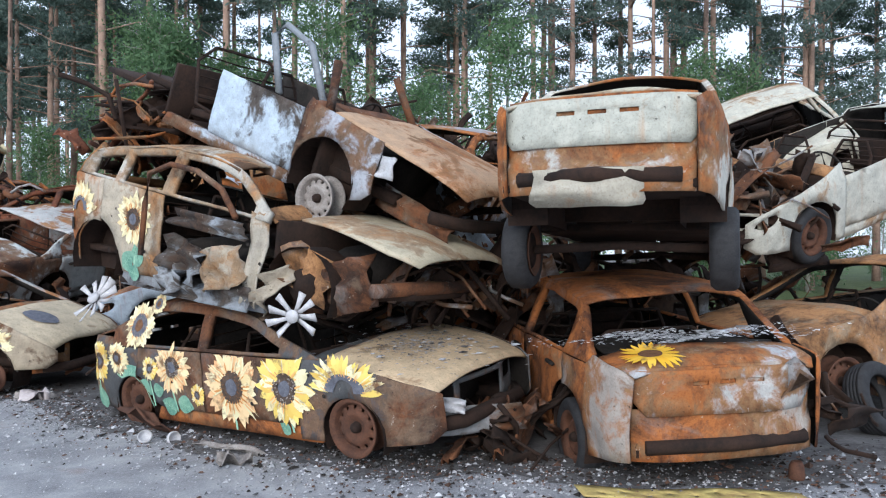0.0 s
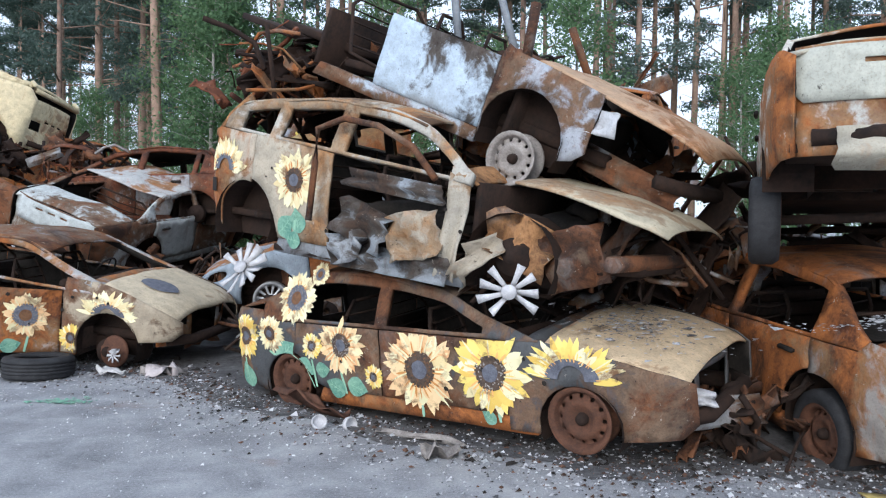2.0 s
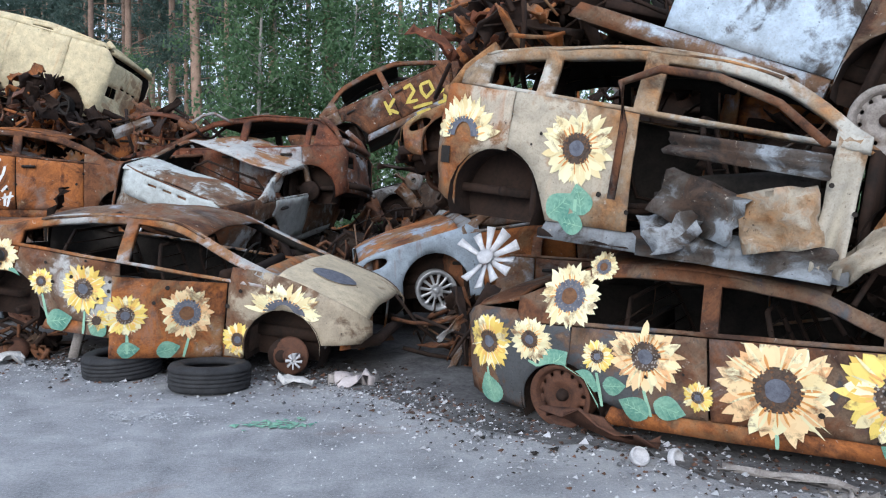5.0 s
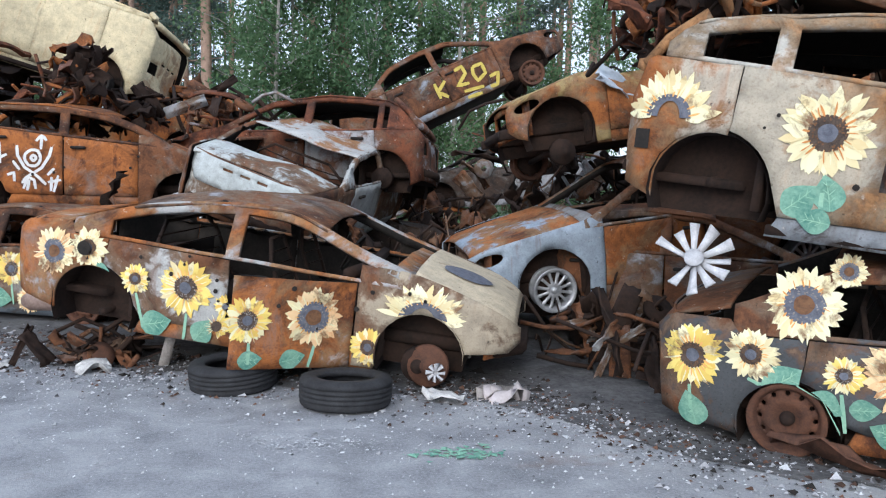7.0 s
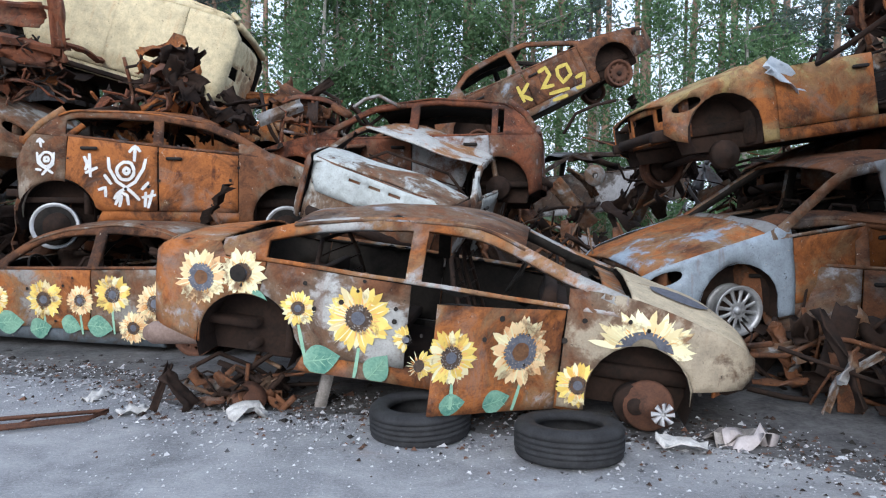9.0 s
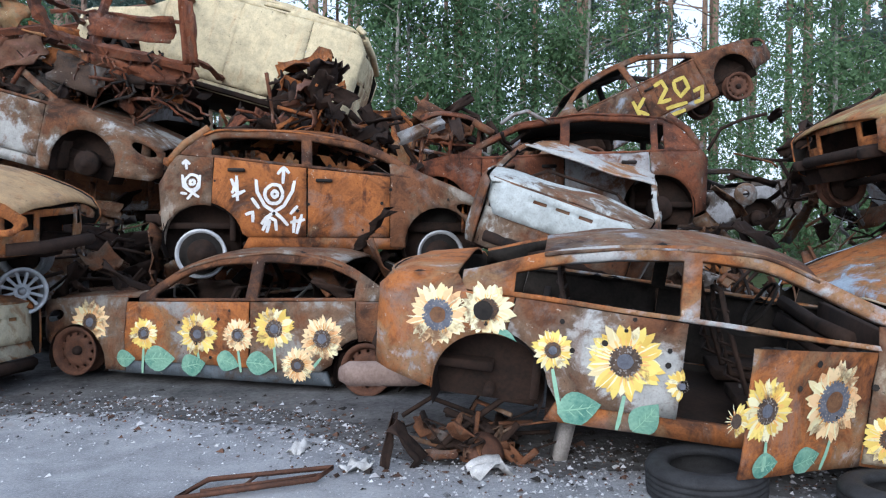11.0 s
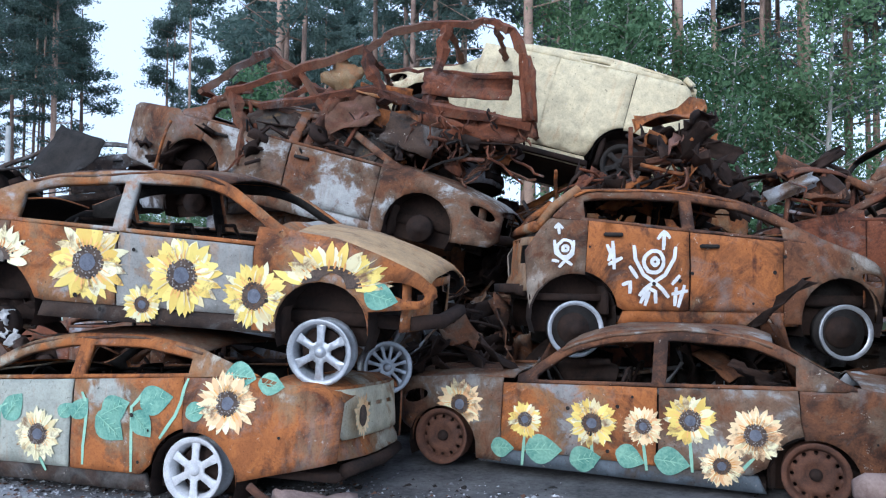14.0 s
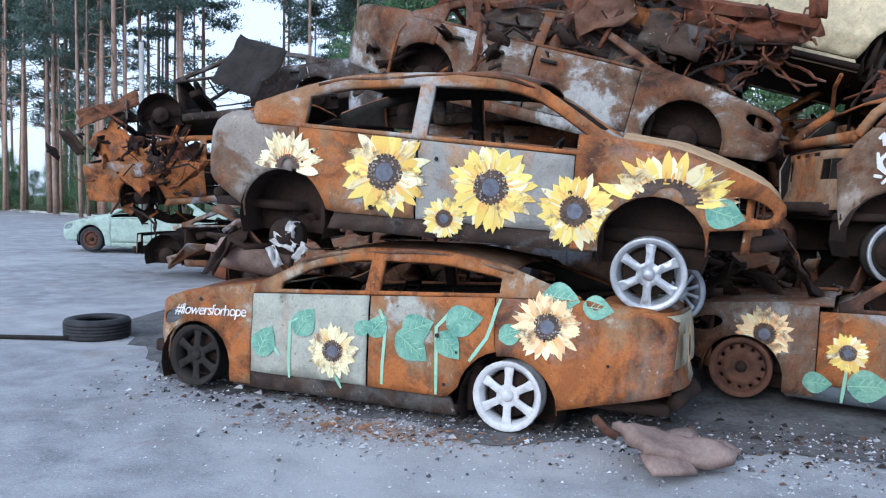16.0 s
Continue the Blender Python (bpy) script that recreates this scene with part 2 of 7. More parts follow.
class Shape:
    """Collects verts and faces of one part."""
    def __init__(self):
        self.v, self.f = [], []

    def add(self, verts, faces):
        k = len(self.v)
        self.v += [tuple(p) for p in verts]
        self.f += [tuple(i + k for i in q) for q in faces]
        return self

    def box(self, c, s, turn=(0, 0, 0), bevel=0.12):
        """A box with chamfered edges: centre, size, degrees."""
        m = pose(*c, *turn)
        h = [k / 2 for k in s]
        b = min(s) * bevel
        pts, quads = [], []
        for sz in (-1, 1):
            for ring in (0, 1):
                ix = b if (ring == 0) == (sz < 0) else 0
                z = sz * h[2] if ix else sz * (h[2] - b)
                pts += [(x * (h[0] - ix), y * (h[1] - ix), z) for x, y in ((-1, -1), (1, -1), (1, 1), (-1, 1))]
        for r in range(3):
            for k in range(4):
                quads.append((r * 4 + k, r * 4 + (k + 1) % 4, r * 4 + 4 + (k + 1) % 4, r * 4 + 4 + k))
        quads += [(3, 2, 1, 0), (12, 13, 14, 15)]
        return self.add([m @ Vector(p) for p in pts], quads)

    def tube(self, pts, r, n=7, close=False):
        """A round bar along points; r: one radius or one for each point."""
        pts = [Vector(p) for p in pts]
        rs = [float(q) for q in r] if isinstance(r, (list, tuple)) else [r] * len(pts)
        out, quads = [], []
        for i, p in enumerate(pts):
            a, b = pts[i - 1 if i or close else 0], pts[(i + 1) % len(pts) if close or i < len(pts) - 1 else i]
            d = (b - a).normalized()
            u = d.cross(Vector((0.13, 0.21, 0.97)) if abs(d.z) < 0.9 else Vector((1, 0.1, 0))).normalized()
            w = d.cross(u)
            out += [p + rs[i] * (math.cos(k * math.tau / n) * u + math.sin(k * math.tau / n) * w) for k in range(n)]
        m = len(pts)
        for i in range(m if close else m - 1):
            for k in range(n):
                j = (i + 1) % m
                quads.append((i * n + k, i * n + (k + 1) % n, j * n + (k + 1) % n, j * n + k))
        if not close:
            quads += [tuple(range(n))[::-1], tuple((m - 1) * n + k for k in range(n))]
        return self.add(out, quads)

    def lathe(self, prof, n=28, m=None):
        """Turns a profile of (radius, height) round the local z axis."""
        m = m or Matrix()
        out = [m @ Vector((r * math.cos(k * math.tau / n), r * math.sin(k * math.tau / n), h)) for r, h in prof for k in range(n)]
        quads = [(i * n + k, i * n + (k + 1) % n, (i + 1) * n + (k + 1) % n, (i + 1) * n + k) for i in range(len(prof) - 1) for k in range(n)]
        return self.add(out, quads)

    def put(self, name, mat, parent=None, label="", thick=0.0, smooth=True):
        return piece(name, self.v, self.f, mat, parent, label, thick, smooth)


def inside(poly, x, y):
    hit, j = False, len(poly) - 1
    for i in range(len(poly)):
        (xi, yi), (xj, yj) = poly[i], poly[j]
        if (yi > y) != (yj > y) and x < (xj - xi) * (y - yi) / (yj - yi) + xi:
            hit = not hit
        j = i
    return hit


def dense(poly, step):
    out = []
    for k, (x, y) in enumerate(poly):
        x2, y2 = poly[(k + 1) % len(poly)]
        n = max(1, int(math.hypot(x2 - x, y2 - y) / step))
        out += [(x + (x2 - x) * i / n, y + (y2 - y) * i / n) for i in range(n)]
    return out


def sheet(outline, holes=(), step=0.08):
    """Triangles that fill an outline, less its holes, finely enough to be bent."""
    loops = [dense(p, step) for p in (outline, *holes)]
    pts, edges = [], []
    for lp in loops:
        k = len(pts)
        pts += lp
        edges += [(k + i, k + (i + 1) % len(lp)) for i in range(len(lp))]
    xs, ys = [p[0] for p in outline], [p[1] for p in outline]
    x = min(xs) + step / 2
    row = 0
    while x < max(xs):
        y = min(ys) + step * (0.3 + 0.5 * (row % 2))
        while y < max(ys):
            if inside(outline, x, y) and not any(inside(h, x, y) for h in holes):
                if min((x - p[0]) ** 2 + (y - p[1]) ** 2 for p in pts[:sum(map(len, loops))]) > (step * 0.45) ** 2:
                    pts.append((x, y))
            y += step
        x += step * 0.87
        row += 1
    v, _, f, *_ = geometry.delaunay_2d_cdt([Vector(p) for p in pts], edges, [], 0, 1e-5)
    keep = []
    for t in f:
        cx, cy = sum(v[i].x for i in t) / 3, sum(v[i].y for i in t) / 3
        if inside(outline, cx, cy) and not any(inside(h, cx, cy) for h in holes):
            keep.append(tuple(t))
    return [(p.x, p.y) for p in v], keep


def arc(cx, cy, r, a0, a1, n=14):
    return [(cx + r * math.cos(radians(a0 + (a1 - a0) * k / n)), cy + r * math.sin(radians(a0 + (a1 - a0) * k / n))) for k in range(n + 1)]


# ---- cars ----
SEDAN = dict(wb=2.65, xf=2.15, xr=-2.28, w=0.86, sill=-0.15, belt=(0.5, 0.58), roof=1.10, cowl=(0.98, 0.62), ws=(0.18, 1.06),
             rear=(-0.95, 1.04), deck=(-1.55, 0.70), tail=(-2.2, 0.66), b=-0.2, c=-1.2, nose=0.36)
HATCH = dict(wb=2.4, xf=1.85, xr=-1.72, w=0.81, sill=-0.13, belt=(0.52, 0.62), roof=1.2, cowl=(0.92, 0.66), ws=(0.3, 1.12),
             rear=(-1.3, 1.14), deck=(-1.62, 0.72), tail=(-1.7, 0.6), b=-0.2, c=-1.25, nose=0.4)
ESTATE = dict(SEDAN, xr=-2.2, rear=(-1.55, 1.08), deck=(-2.05, 0.72), tail=(-2.18, 0.6), c=-1.75, roof=1.14)
HATCHED = dict(SEDAN, rear=(-1.2, 1.05), deck=(-1.66, 0.7), tail=(-2.1, 0.66), xr=-2.15)
VAN = dict(HATCH, xr=-1.8, rear=(-1.6, 1.12), deck=(-1.72, 1.0), tail=(-1.78, 0.9), belt=(0.98, 1.02), gap=-0.004)
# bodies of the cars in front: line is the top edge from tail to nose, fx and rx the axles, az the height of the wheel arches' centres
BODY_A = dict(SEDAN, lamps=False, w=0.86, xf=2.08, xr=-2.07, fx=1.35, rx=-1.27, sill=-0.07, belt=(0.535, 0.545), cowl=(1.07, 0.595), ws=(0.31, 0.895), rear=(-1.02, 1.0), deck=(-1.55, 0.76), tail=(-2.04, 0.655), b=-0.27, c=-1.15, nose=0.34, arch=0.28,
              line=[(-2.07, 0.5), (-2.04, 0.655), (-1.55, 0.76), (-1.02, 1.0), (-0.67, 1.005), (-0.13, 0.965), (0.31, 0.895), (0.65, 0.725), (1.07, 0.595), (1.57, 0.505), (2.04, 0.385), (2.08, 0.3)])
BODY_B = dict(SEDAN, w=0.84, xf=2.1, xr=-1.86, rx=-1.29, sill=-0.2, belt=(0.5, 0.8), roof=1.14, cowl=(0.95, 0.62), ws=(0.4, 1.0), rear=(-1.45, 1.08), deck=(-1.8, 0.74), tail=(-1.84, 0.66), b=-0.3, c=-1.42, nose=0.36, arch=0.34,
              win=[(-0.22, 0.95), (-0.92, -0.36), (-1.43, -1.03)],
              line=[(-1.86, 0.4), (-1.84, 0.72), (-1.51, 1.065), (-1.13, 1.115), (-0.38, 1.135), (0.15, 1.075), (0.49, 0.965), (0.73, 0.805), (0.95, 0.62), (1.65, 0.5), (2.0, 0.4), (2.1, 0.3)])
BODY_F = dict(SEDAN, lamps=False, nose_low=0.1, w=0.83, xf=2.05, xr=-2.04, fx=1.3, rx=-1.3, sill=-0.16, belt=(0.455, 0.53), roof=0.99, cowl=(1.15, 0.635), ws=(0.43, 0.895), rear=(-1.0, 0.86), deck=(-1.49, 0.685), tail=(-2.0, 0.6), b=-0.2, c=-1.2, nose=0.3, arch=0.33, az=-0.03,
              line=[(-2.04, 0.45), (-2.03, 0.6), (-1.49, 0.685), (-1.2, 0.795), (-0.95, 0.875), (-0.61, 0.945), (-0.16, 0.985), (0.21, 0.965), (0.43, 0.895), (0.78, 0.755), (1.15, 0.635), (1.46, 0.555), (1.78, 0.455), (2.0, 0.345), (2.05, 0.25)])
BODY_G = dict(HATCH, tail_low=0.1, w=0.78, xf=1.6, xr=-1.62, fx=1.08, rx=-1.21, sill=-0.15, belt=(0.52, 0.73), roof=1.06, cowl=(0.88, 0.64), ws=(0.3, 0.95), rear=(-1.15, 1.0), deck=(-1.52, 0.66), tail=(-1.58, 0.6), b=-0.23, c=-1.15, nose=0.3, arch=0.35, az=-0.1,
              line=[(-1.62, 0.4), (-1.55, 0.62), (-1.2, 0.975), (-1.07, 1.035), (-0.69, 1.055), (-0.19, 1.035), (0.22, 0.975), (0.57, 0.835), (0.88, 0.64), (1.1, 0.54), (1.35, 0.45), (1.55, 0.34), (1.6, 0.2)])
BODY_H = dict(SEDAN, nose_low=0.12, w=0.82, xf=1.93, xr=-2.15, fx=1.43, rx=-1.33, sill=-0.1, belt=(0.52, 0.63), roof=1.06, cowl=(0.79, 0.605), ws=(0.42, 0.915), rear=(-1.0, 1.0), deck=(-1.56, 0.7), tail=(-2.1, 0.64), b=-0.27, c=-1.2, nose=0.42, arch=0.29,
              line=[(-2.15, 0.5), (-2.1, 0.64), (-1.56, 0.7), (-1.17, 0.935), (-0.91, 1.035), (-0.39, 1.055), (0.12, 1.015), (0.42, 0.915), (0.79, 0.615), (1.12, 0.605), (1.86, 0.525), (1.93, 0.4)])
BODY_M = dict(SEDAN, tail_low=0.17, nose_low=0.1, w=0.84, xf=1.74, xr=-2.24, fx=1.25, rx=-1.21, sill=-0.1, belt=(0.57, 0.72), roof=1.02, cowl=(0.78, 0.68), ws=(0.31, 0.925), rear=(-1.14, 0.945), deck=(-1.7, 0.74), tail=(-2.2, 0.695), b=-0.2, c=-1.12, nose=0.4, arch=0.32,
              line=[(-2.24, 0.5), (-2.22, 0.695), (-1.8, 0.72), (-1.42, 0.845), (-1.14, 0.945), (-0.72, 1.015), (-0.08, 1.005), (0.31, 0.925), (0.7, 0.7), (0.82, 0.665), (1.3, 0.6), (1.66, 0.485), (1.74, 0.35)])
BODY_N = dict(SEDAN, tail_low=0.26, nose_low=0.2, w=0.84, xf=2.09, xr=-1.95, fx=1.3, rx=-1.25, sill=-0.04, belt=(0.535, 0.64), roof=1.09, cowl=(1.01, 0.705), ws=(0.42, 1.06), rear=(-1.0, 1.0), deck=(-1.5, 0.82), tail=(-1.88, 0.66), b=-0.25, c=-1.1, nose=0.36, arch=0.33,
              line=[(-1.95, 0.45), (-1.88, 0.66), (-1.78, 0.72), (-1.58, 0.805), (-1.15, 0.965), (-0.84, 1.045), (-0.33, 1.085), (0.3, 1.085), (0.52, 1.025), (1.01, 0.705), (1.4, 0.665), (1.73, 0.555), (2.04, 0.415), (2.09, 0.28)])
TRACK = 0.74


class Car:
    """A burnt-out car: x forward, y to its left, z up from the axles' height."""

    def __init__(self, name, kind, mat, m, label, seed=0, dent=0.022, mats=None, skip=(), wheels=("steel",) * 4, hood_up=0.0,
                 lid_up=0.0, crush=0.0, seats=True, group="", inner=None, drop=0.0, slide=0.0, arch=0.35, part_labels=None, ajar=0.0):
        self.ajar = ajar
        self.drop, self.slide = drop, slide
        self.swung = False
        self.k, self.seed, self.dent, self.crush, self.mat = kind, seed, dent, crush, mat
        self.mats, self.skip, self.arch = mats or {}, set(skip), arch
        self.labels = part_labels or {}
        self.root = tagged(new(name), label, "car", group)
        self.root.matrix_world = m
        self.m = m
        k = kind
        self.fx, self.rx, self.az = k.get("fx", k["wb"] / 2), k.get("rx", -k["wb"] / 2), k.get("az", 0.0)
        self.arch = k.get("arch", arch)
        self.tail_low, self.nose_low = k.get("tail_low", 0.0), k.get("nose_low", 0.0)
        xs = [k["xr"], k["xr"] + 0.015, k["tail"][0], k["deck"][0], k["rear"][0], (k["ws"][0] + k["rear"][0]) / 2, k["ws"][0], k["cowl"][0], k["xf"] - 0.45, k["xf"] - 0.1, k["xf"]]
        zs = [k["tail"][1] - 0.1, k["tail"][1] - 0.03, k["tail"][1], k["deck"][1], k["rear"][1], k["roof"], k["ws"][1], k["cowl"][1], k["nose"] + 0.13, k["nose"] + 0.04, k["nose"] - 0.06]
        if "line" in k:
            xs, zs = zip(*k["line"])
        gx = np.arange(k["xr"] - 0.3, k["xf"] + 0.3, 0.02)
        gz = np.interp(gx, xs, zs)
        ker = np.ones(9) / 9
        self.gx, self.gz = gx[4:-4], np.convolve(gz, ker, "valid")
        self.build(wheels, hood_up, lid_up, seats, inner or INNER)

    def top(self, x):
        return float(np.interp(x, self.gx, self.gz))

    def belt(self, x):
        k = self.k
        return float(np.interp(x, (k["deck"][0], k["cowl"][0]), (k["belt"][1], k["belt"][0])))

    def half(self, x, z):
        """Half the body's width at a place along and up."""
        k = self.k
        y = k["w"] * (1 - 0.13 * max(0, (x - 0.9) / (k["xf"] - 0.9)) ** 2.2 - 0.1 * max(0, (-x - 1.0) / (-k["xr"] - 1.0)) ** 2.4)
        y -= 0.1 * max(0.0, (k["xr"] + 0.2 - x) / 0.2) ** 2 + 0.12 * max(0.0, (x - k["xf"] + 0.26) / 0.26) ** 2
        bz = self.belt(x)
        if z > bz:
            y -= 0.40 * (z - bz) + 0.012
        else:
            y -= 0.10 * (bz - z - 0.25) ** 2 * (1.6 if z < 0.1 else 0.6)
            y -= 0.012 * math.exp(-((z - bz + 0.16) / 0.03) ** 2)
        return y

    def side(self, x, z, s, out=0.0):
        """A point of the body's side: s is 1 for its left, -1 for its right."""
        n = noise.noise(Vector((x * 2.1 + self.seed * 7.7, z * 2.4, s * 3.1)))
        n2 = noise.noise(Vector((x * 6 + self.seed * 3.3, z * 6, s * 5.1)))
        y = self.half(x, z) - self.dent * (0.55 + n) * 1.1 + self.dent * 0.45 * n2 + out
        if self.swung and s < 0:
            # the right front door stands open, turned about its front edge
            hx, hy, a = self.fx - 0.5, self.half(self.fx - 0.5, 0.3), radians(self.ajar)
            d, o = hx - x, y - hy
            x, y = hx - d * math.cos(a) + o * math.sin(a), hy + d * math.sin(a) + o * math.cos(a)
        return self.sag(Vector((x, s * y, z)))

    def sag(self, p):
        """The roof pressed in by what lies on it."""
        if self.crush and p.z > 0.55:
            f = (p.z - 0.55) / (self.k["roof"] - 0.55)
            n = noise.noise(Vector((p.x * 1.3 + self.seed, p.y * 1.5, 2.2)))
            p = Vector((p.x, p.y, p.z - self.crush * f * (0.8 + 0.5 * n)))
        return p

    def on(self, name):
        return name not in self.skip

    def panel(self, name, s, outline, holes=(), step=0.085, thick=0.016, out=0.0, parent=None):
        if not self.on(name) or not self.on(name + ("_l" if s > 0 else "_r")):
            return None
        p, f = sheet(outline, holes, step)
        if s > 0:
            f = [t[::-1] for t in f]
        mat = self.mats.get(name + ("_l" if s > 0 else "_r"), self.mats.get(name, self.mat))
        return piece(name, [self.side(x, z, s, out) for x, z in p], f, mat, parent or self.root, self.labels.get(name, ""), thick)

    def flat(self, name, pts, faces, fn, thick=0.016, parent=None):
        mat = self.mats.get(name, self.mat)
        return piece(name, [fn(a, b) for a, b in pts], faces, mat, parent or self.root, self.labels.get(name, ""), thick)

    def bump(self, a, b, c=0.0):
        return self.dent * 1.3 * noise.noise(Vector((a * 2 + self.seed * 5.1, b * 2, c + self.seed)))

    def build(self, wheels, hood_up, lid_up, seats, inner):
        k = self.k
        fx, rx, az, r = self.fx, self.rx, self.az, self.arch
        sill, b = k["sill"], k["b"]
        door_f = k.get("door_f", fx - 0.5)
        hatch = k["deck"][0] - k["tail"][0] < 0.3
        for s in (-1, 1):
            top = lambda x: self.top(x) - 0.035
            # front fender, round its wheel arch
            ceil_f = lambda x: min(top(x), self.belt(x) + 0.14)
            xe = k.get("fend", k["xf"])
            xs = np.linspace(door_f, xe - 0.03, 12)
            fend = [(door_f, sill)] + [(fx - r, sill)] + arc(fx, az, r, 205, -20)[1:-1] + [(fx + r, self.nose_low - 0.06), (max(xe - 0.1, fx + r + 0.02), self.nose_low - 0.02), (max(xe - 0.02, fx + r + 0.05), self.nose_low + 0.06)]
            fend += [(x, ceil_f(x)) for x in xs[::-1]]
            lamp = [(k["xf"] - 0.22 + 0.13 * math.cos(t), k["nose"] - 0.07 + 0.055 * math.sin(t) - 0.03 * math.cos(t)) for t in np.linspace(0, math.tau, 15)[:-1]]
            self.panel("front_fender", s, fend, [] if "fend" in k or k.get("lamps") is False else [lamp])
            # doors
            g = k.get("gap", 0.008)
            b_edge = b + (0.1 if self.ajar and s < 0 else g)
            fd = [(b_edge, sill + 0.1), (door_f - g, sill + 0.1), (door_f - g, self.belt(door_f)), (b_edge, self.belt(b))]
            self.swung = self.ajar > 0
            low = 0.12 if self.ajar and s < 0 else 0.0
            door = self.panel("front_door", s, [(x, z - low * (z < 0.2)) for x, z in fd], out=0.0)
            self.swung = False
            if door and self.on("door_handle"):
                h = Shape()
                c0 = self.side(b + 0.16, self.belt(b) - 0.12, s, 0.02)
                h.box(c0, (0.16, 0.03, 0.035), bevel=0.3)
                h.put("door_handle", SOOT, door, "scorched door handle")
            rd0 = rx + 0.42
            rd = [(rd0, sill + 0.1), (b - g, sill + 0.1), (b - g, self.belt(b)), (rx + 0.12, self.belt(rx)), (rx + 0.1, 0.4)] + arc(rx, az, r + 0.03, 76, 12, 6)
            door = self.panel("rear_door", s, rd)
            if door and self.on("door_handle"):
                h = Shape()
                c0 = self.side(rx + 0.32, self.belt(rx) - 0.12, s, 0.02)
                h.box(c0, (0.16, 0.03, 0.035), bevel=0.3)
                h.put("door_handle", SOOT, door, "scorched door handle")
            # rear quarter, round its wheel arch
            up = lambda x: min(top(x), self.belt(x) + (0.09 if x < k["deck"][0] else 0))
            q = [(k["xr"] + 0.03, self.tail_low), (rx - r, min(-0.08, az - 0.03) + 0.5 * self.tail_low)] + arc(rx, az, r, 195, 76, 12)[1:] + [(rx + 0.095, 0.4), (rx + 0.11, self.belt(rx))]
            q += [(x, up(x)) for x in np.linspace(rx - 0.05, k["xr"] + 0.01, 12)]
            self.panel("rear_quarter", s, q)
            # sill
            self.panel("sill", s, [(rx + r + 0.02, sill - 0.02), (fx - r - 0.02, sill - 0.02), (fx - r - 0.02, sill + 0.095), (rx + r + 0.08, sill + 0.095)], thick=0.05, out=-0.012)
            # pillars and roof rail, with the window openings
            xs = np.linspace(k["cowl"][0] + 0.02, k["deck"][0] - 0.02, 34)
            g_out = [(x, top(x)) for x in xs if top(x) > self.belt(x) + 0.012]
            g_out = g_out + [(g_out[-1][0], self.belt(g_out[-1][0]) + 0.01)] + [(g_out[0][0], self.belt(g_out[0][0]) + 0.01)]
            holes = []
            spans = k.get("win") or [(b + 0.05, k["cowl"][0]), (rx + 0.09 if k["c"] < rx + 0.09 else k["c"], b - 0.05)]
            if k["c"] < rx and "win" not in k:
                spans.append((k["c"], rx + 0.02))
            for x0, x1 in spans:
                row = [x for x in np.linspace(x0, x1, 16) if top(x) - 0.085 > self.belt(x) + 0.06]
                if len(row) > 2:
                    holes.append([(x, top(x) - 0.085) for x in row] + [(x, self.belt(x) + 0.035) for x in (row[-1], row[0])])
            self.panel("pillar_frame", s, g_out, holes, 0.07, 0.05)
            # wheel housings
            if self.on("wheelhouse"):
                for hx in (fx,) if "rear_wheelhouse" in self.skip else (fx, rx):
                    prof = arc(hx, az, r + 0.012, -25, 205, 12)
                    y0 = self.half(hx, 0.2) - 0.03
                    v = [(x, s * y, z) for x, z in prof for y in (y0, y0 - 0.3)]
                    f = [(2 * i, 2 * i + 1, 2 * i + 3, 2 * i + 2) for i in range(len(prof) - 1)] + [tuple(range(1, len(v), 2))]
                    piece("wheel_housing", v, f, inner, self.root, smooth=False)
        # roof, hood and lid: sheets across the body
        def across(name, x0, x1, inset, crown, hinge=None, lift=0.0, drop=0.0, holes=()):
            if not self.on(name):
                return None
            xa, xb = sorted((x0, x1))
            p, f = sheet([(xa, -1), (xb, -1), (xb, 1), (xa, 1)], holes, 0.1)

            def fn(x, v):
                y = v * (self.half(x, self.top(x) - 0.035) - inset)
                z = self.top(x) - 0.03 + crown * (1 - v * v) - 0.02 * abs(v) ** 6 + self.bump(x, y) - drop
                if name == "hood":
                    x += self.slide
                if lift and hinge is not None:
                    d = x - hinge
                    z += abs(d) * math.tan(radians(lift))
                return self.sag(Vector((x, y, z)))
            return self.flat(name, p, f, fn)
        across("roof", k["ws"][0] + 0.06, k["rear"][0] - 0.05, -0.005, 0.045)
        across("hood", k["cowl"][0] + 0.05, k["xf"] - 0.06, 0.02, 0.05, k["cowl"][0], hood_up)
        across("cowl_panel", k["cowl"][0] - 0.12, k["cowl"][0] + 0.03, 0.06, 0.03, drop=0.05)
        if not hatch:
            across("trunk_lid", k["deck"][0] - 0.06, k["tail"][0] - 0.02, 0.05, 0.04, k["deck"][0], lid_up)
        # rear panel or tailgate
        zt = k["tail"][1] - 0.03
        wr = self.half(k["xr"], 0.3)
        lamps = [[(s * (wr - 0.3), 0.34), (s * (wr - 0.04), 0.34), (s * (wr - 0.05), 0.5), (s * (wr - 0.28), 0.5)] for s in (-1, 1)]

        def tail(y, z):
            return self.sag(Vector((k["xr"] + 0.11 * abs(y / wr) ** 3.5 + 0.06 * max(0, z - 0.35) + 0.05 * max(0, 0.12 - z) - 0.04 * (z < 0.2) + self.bump(y, z, 4), y, z)))
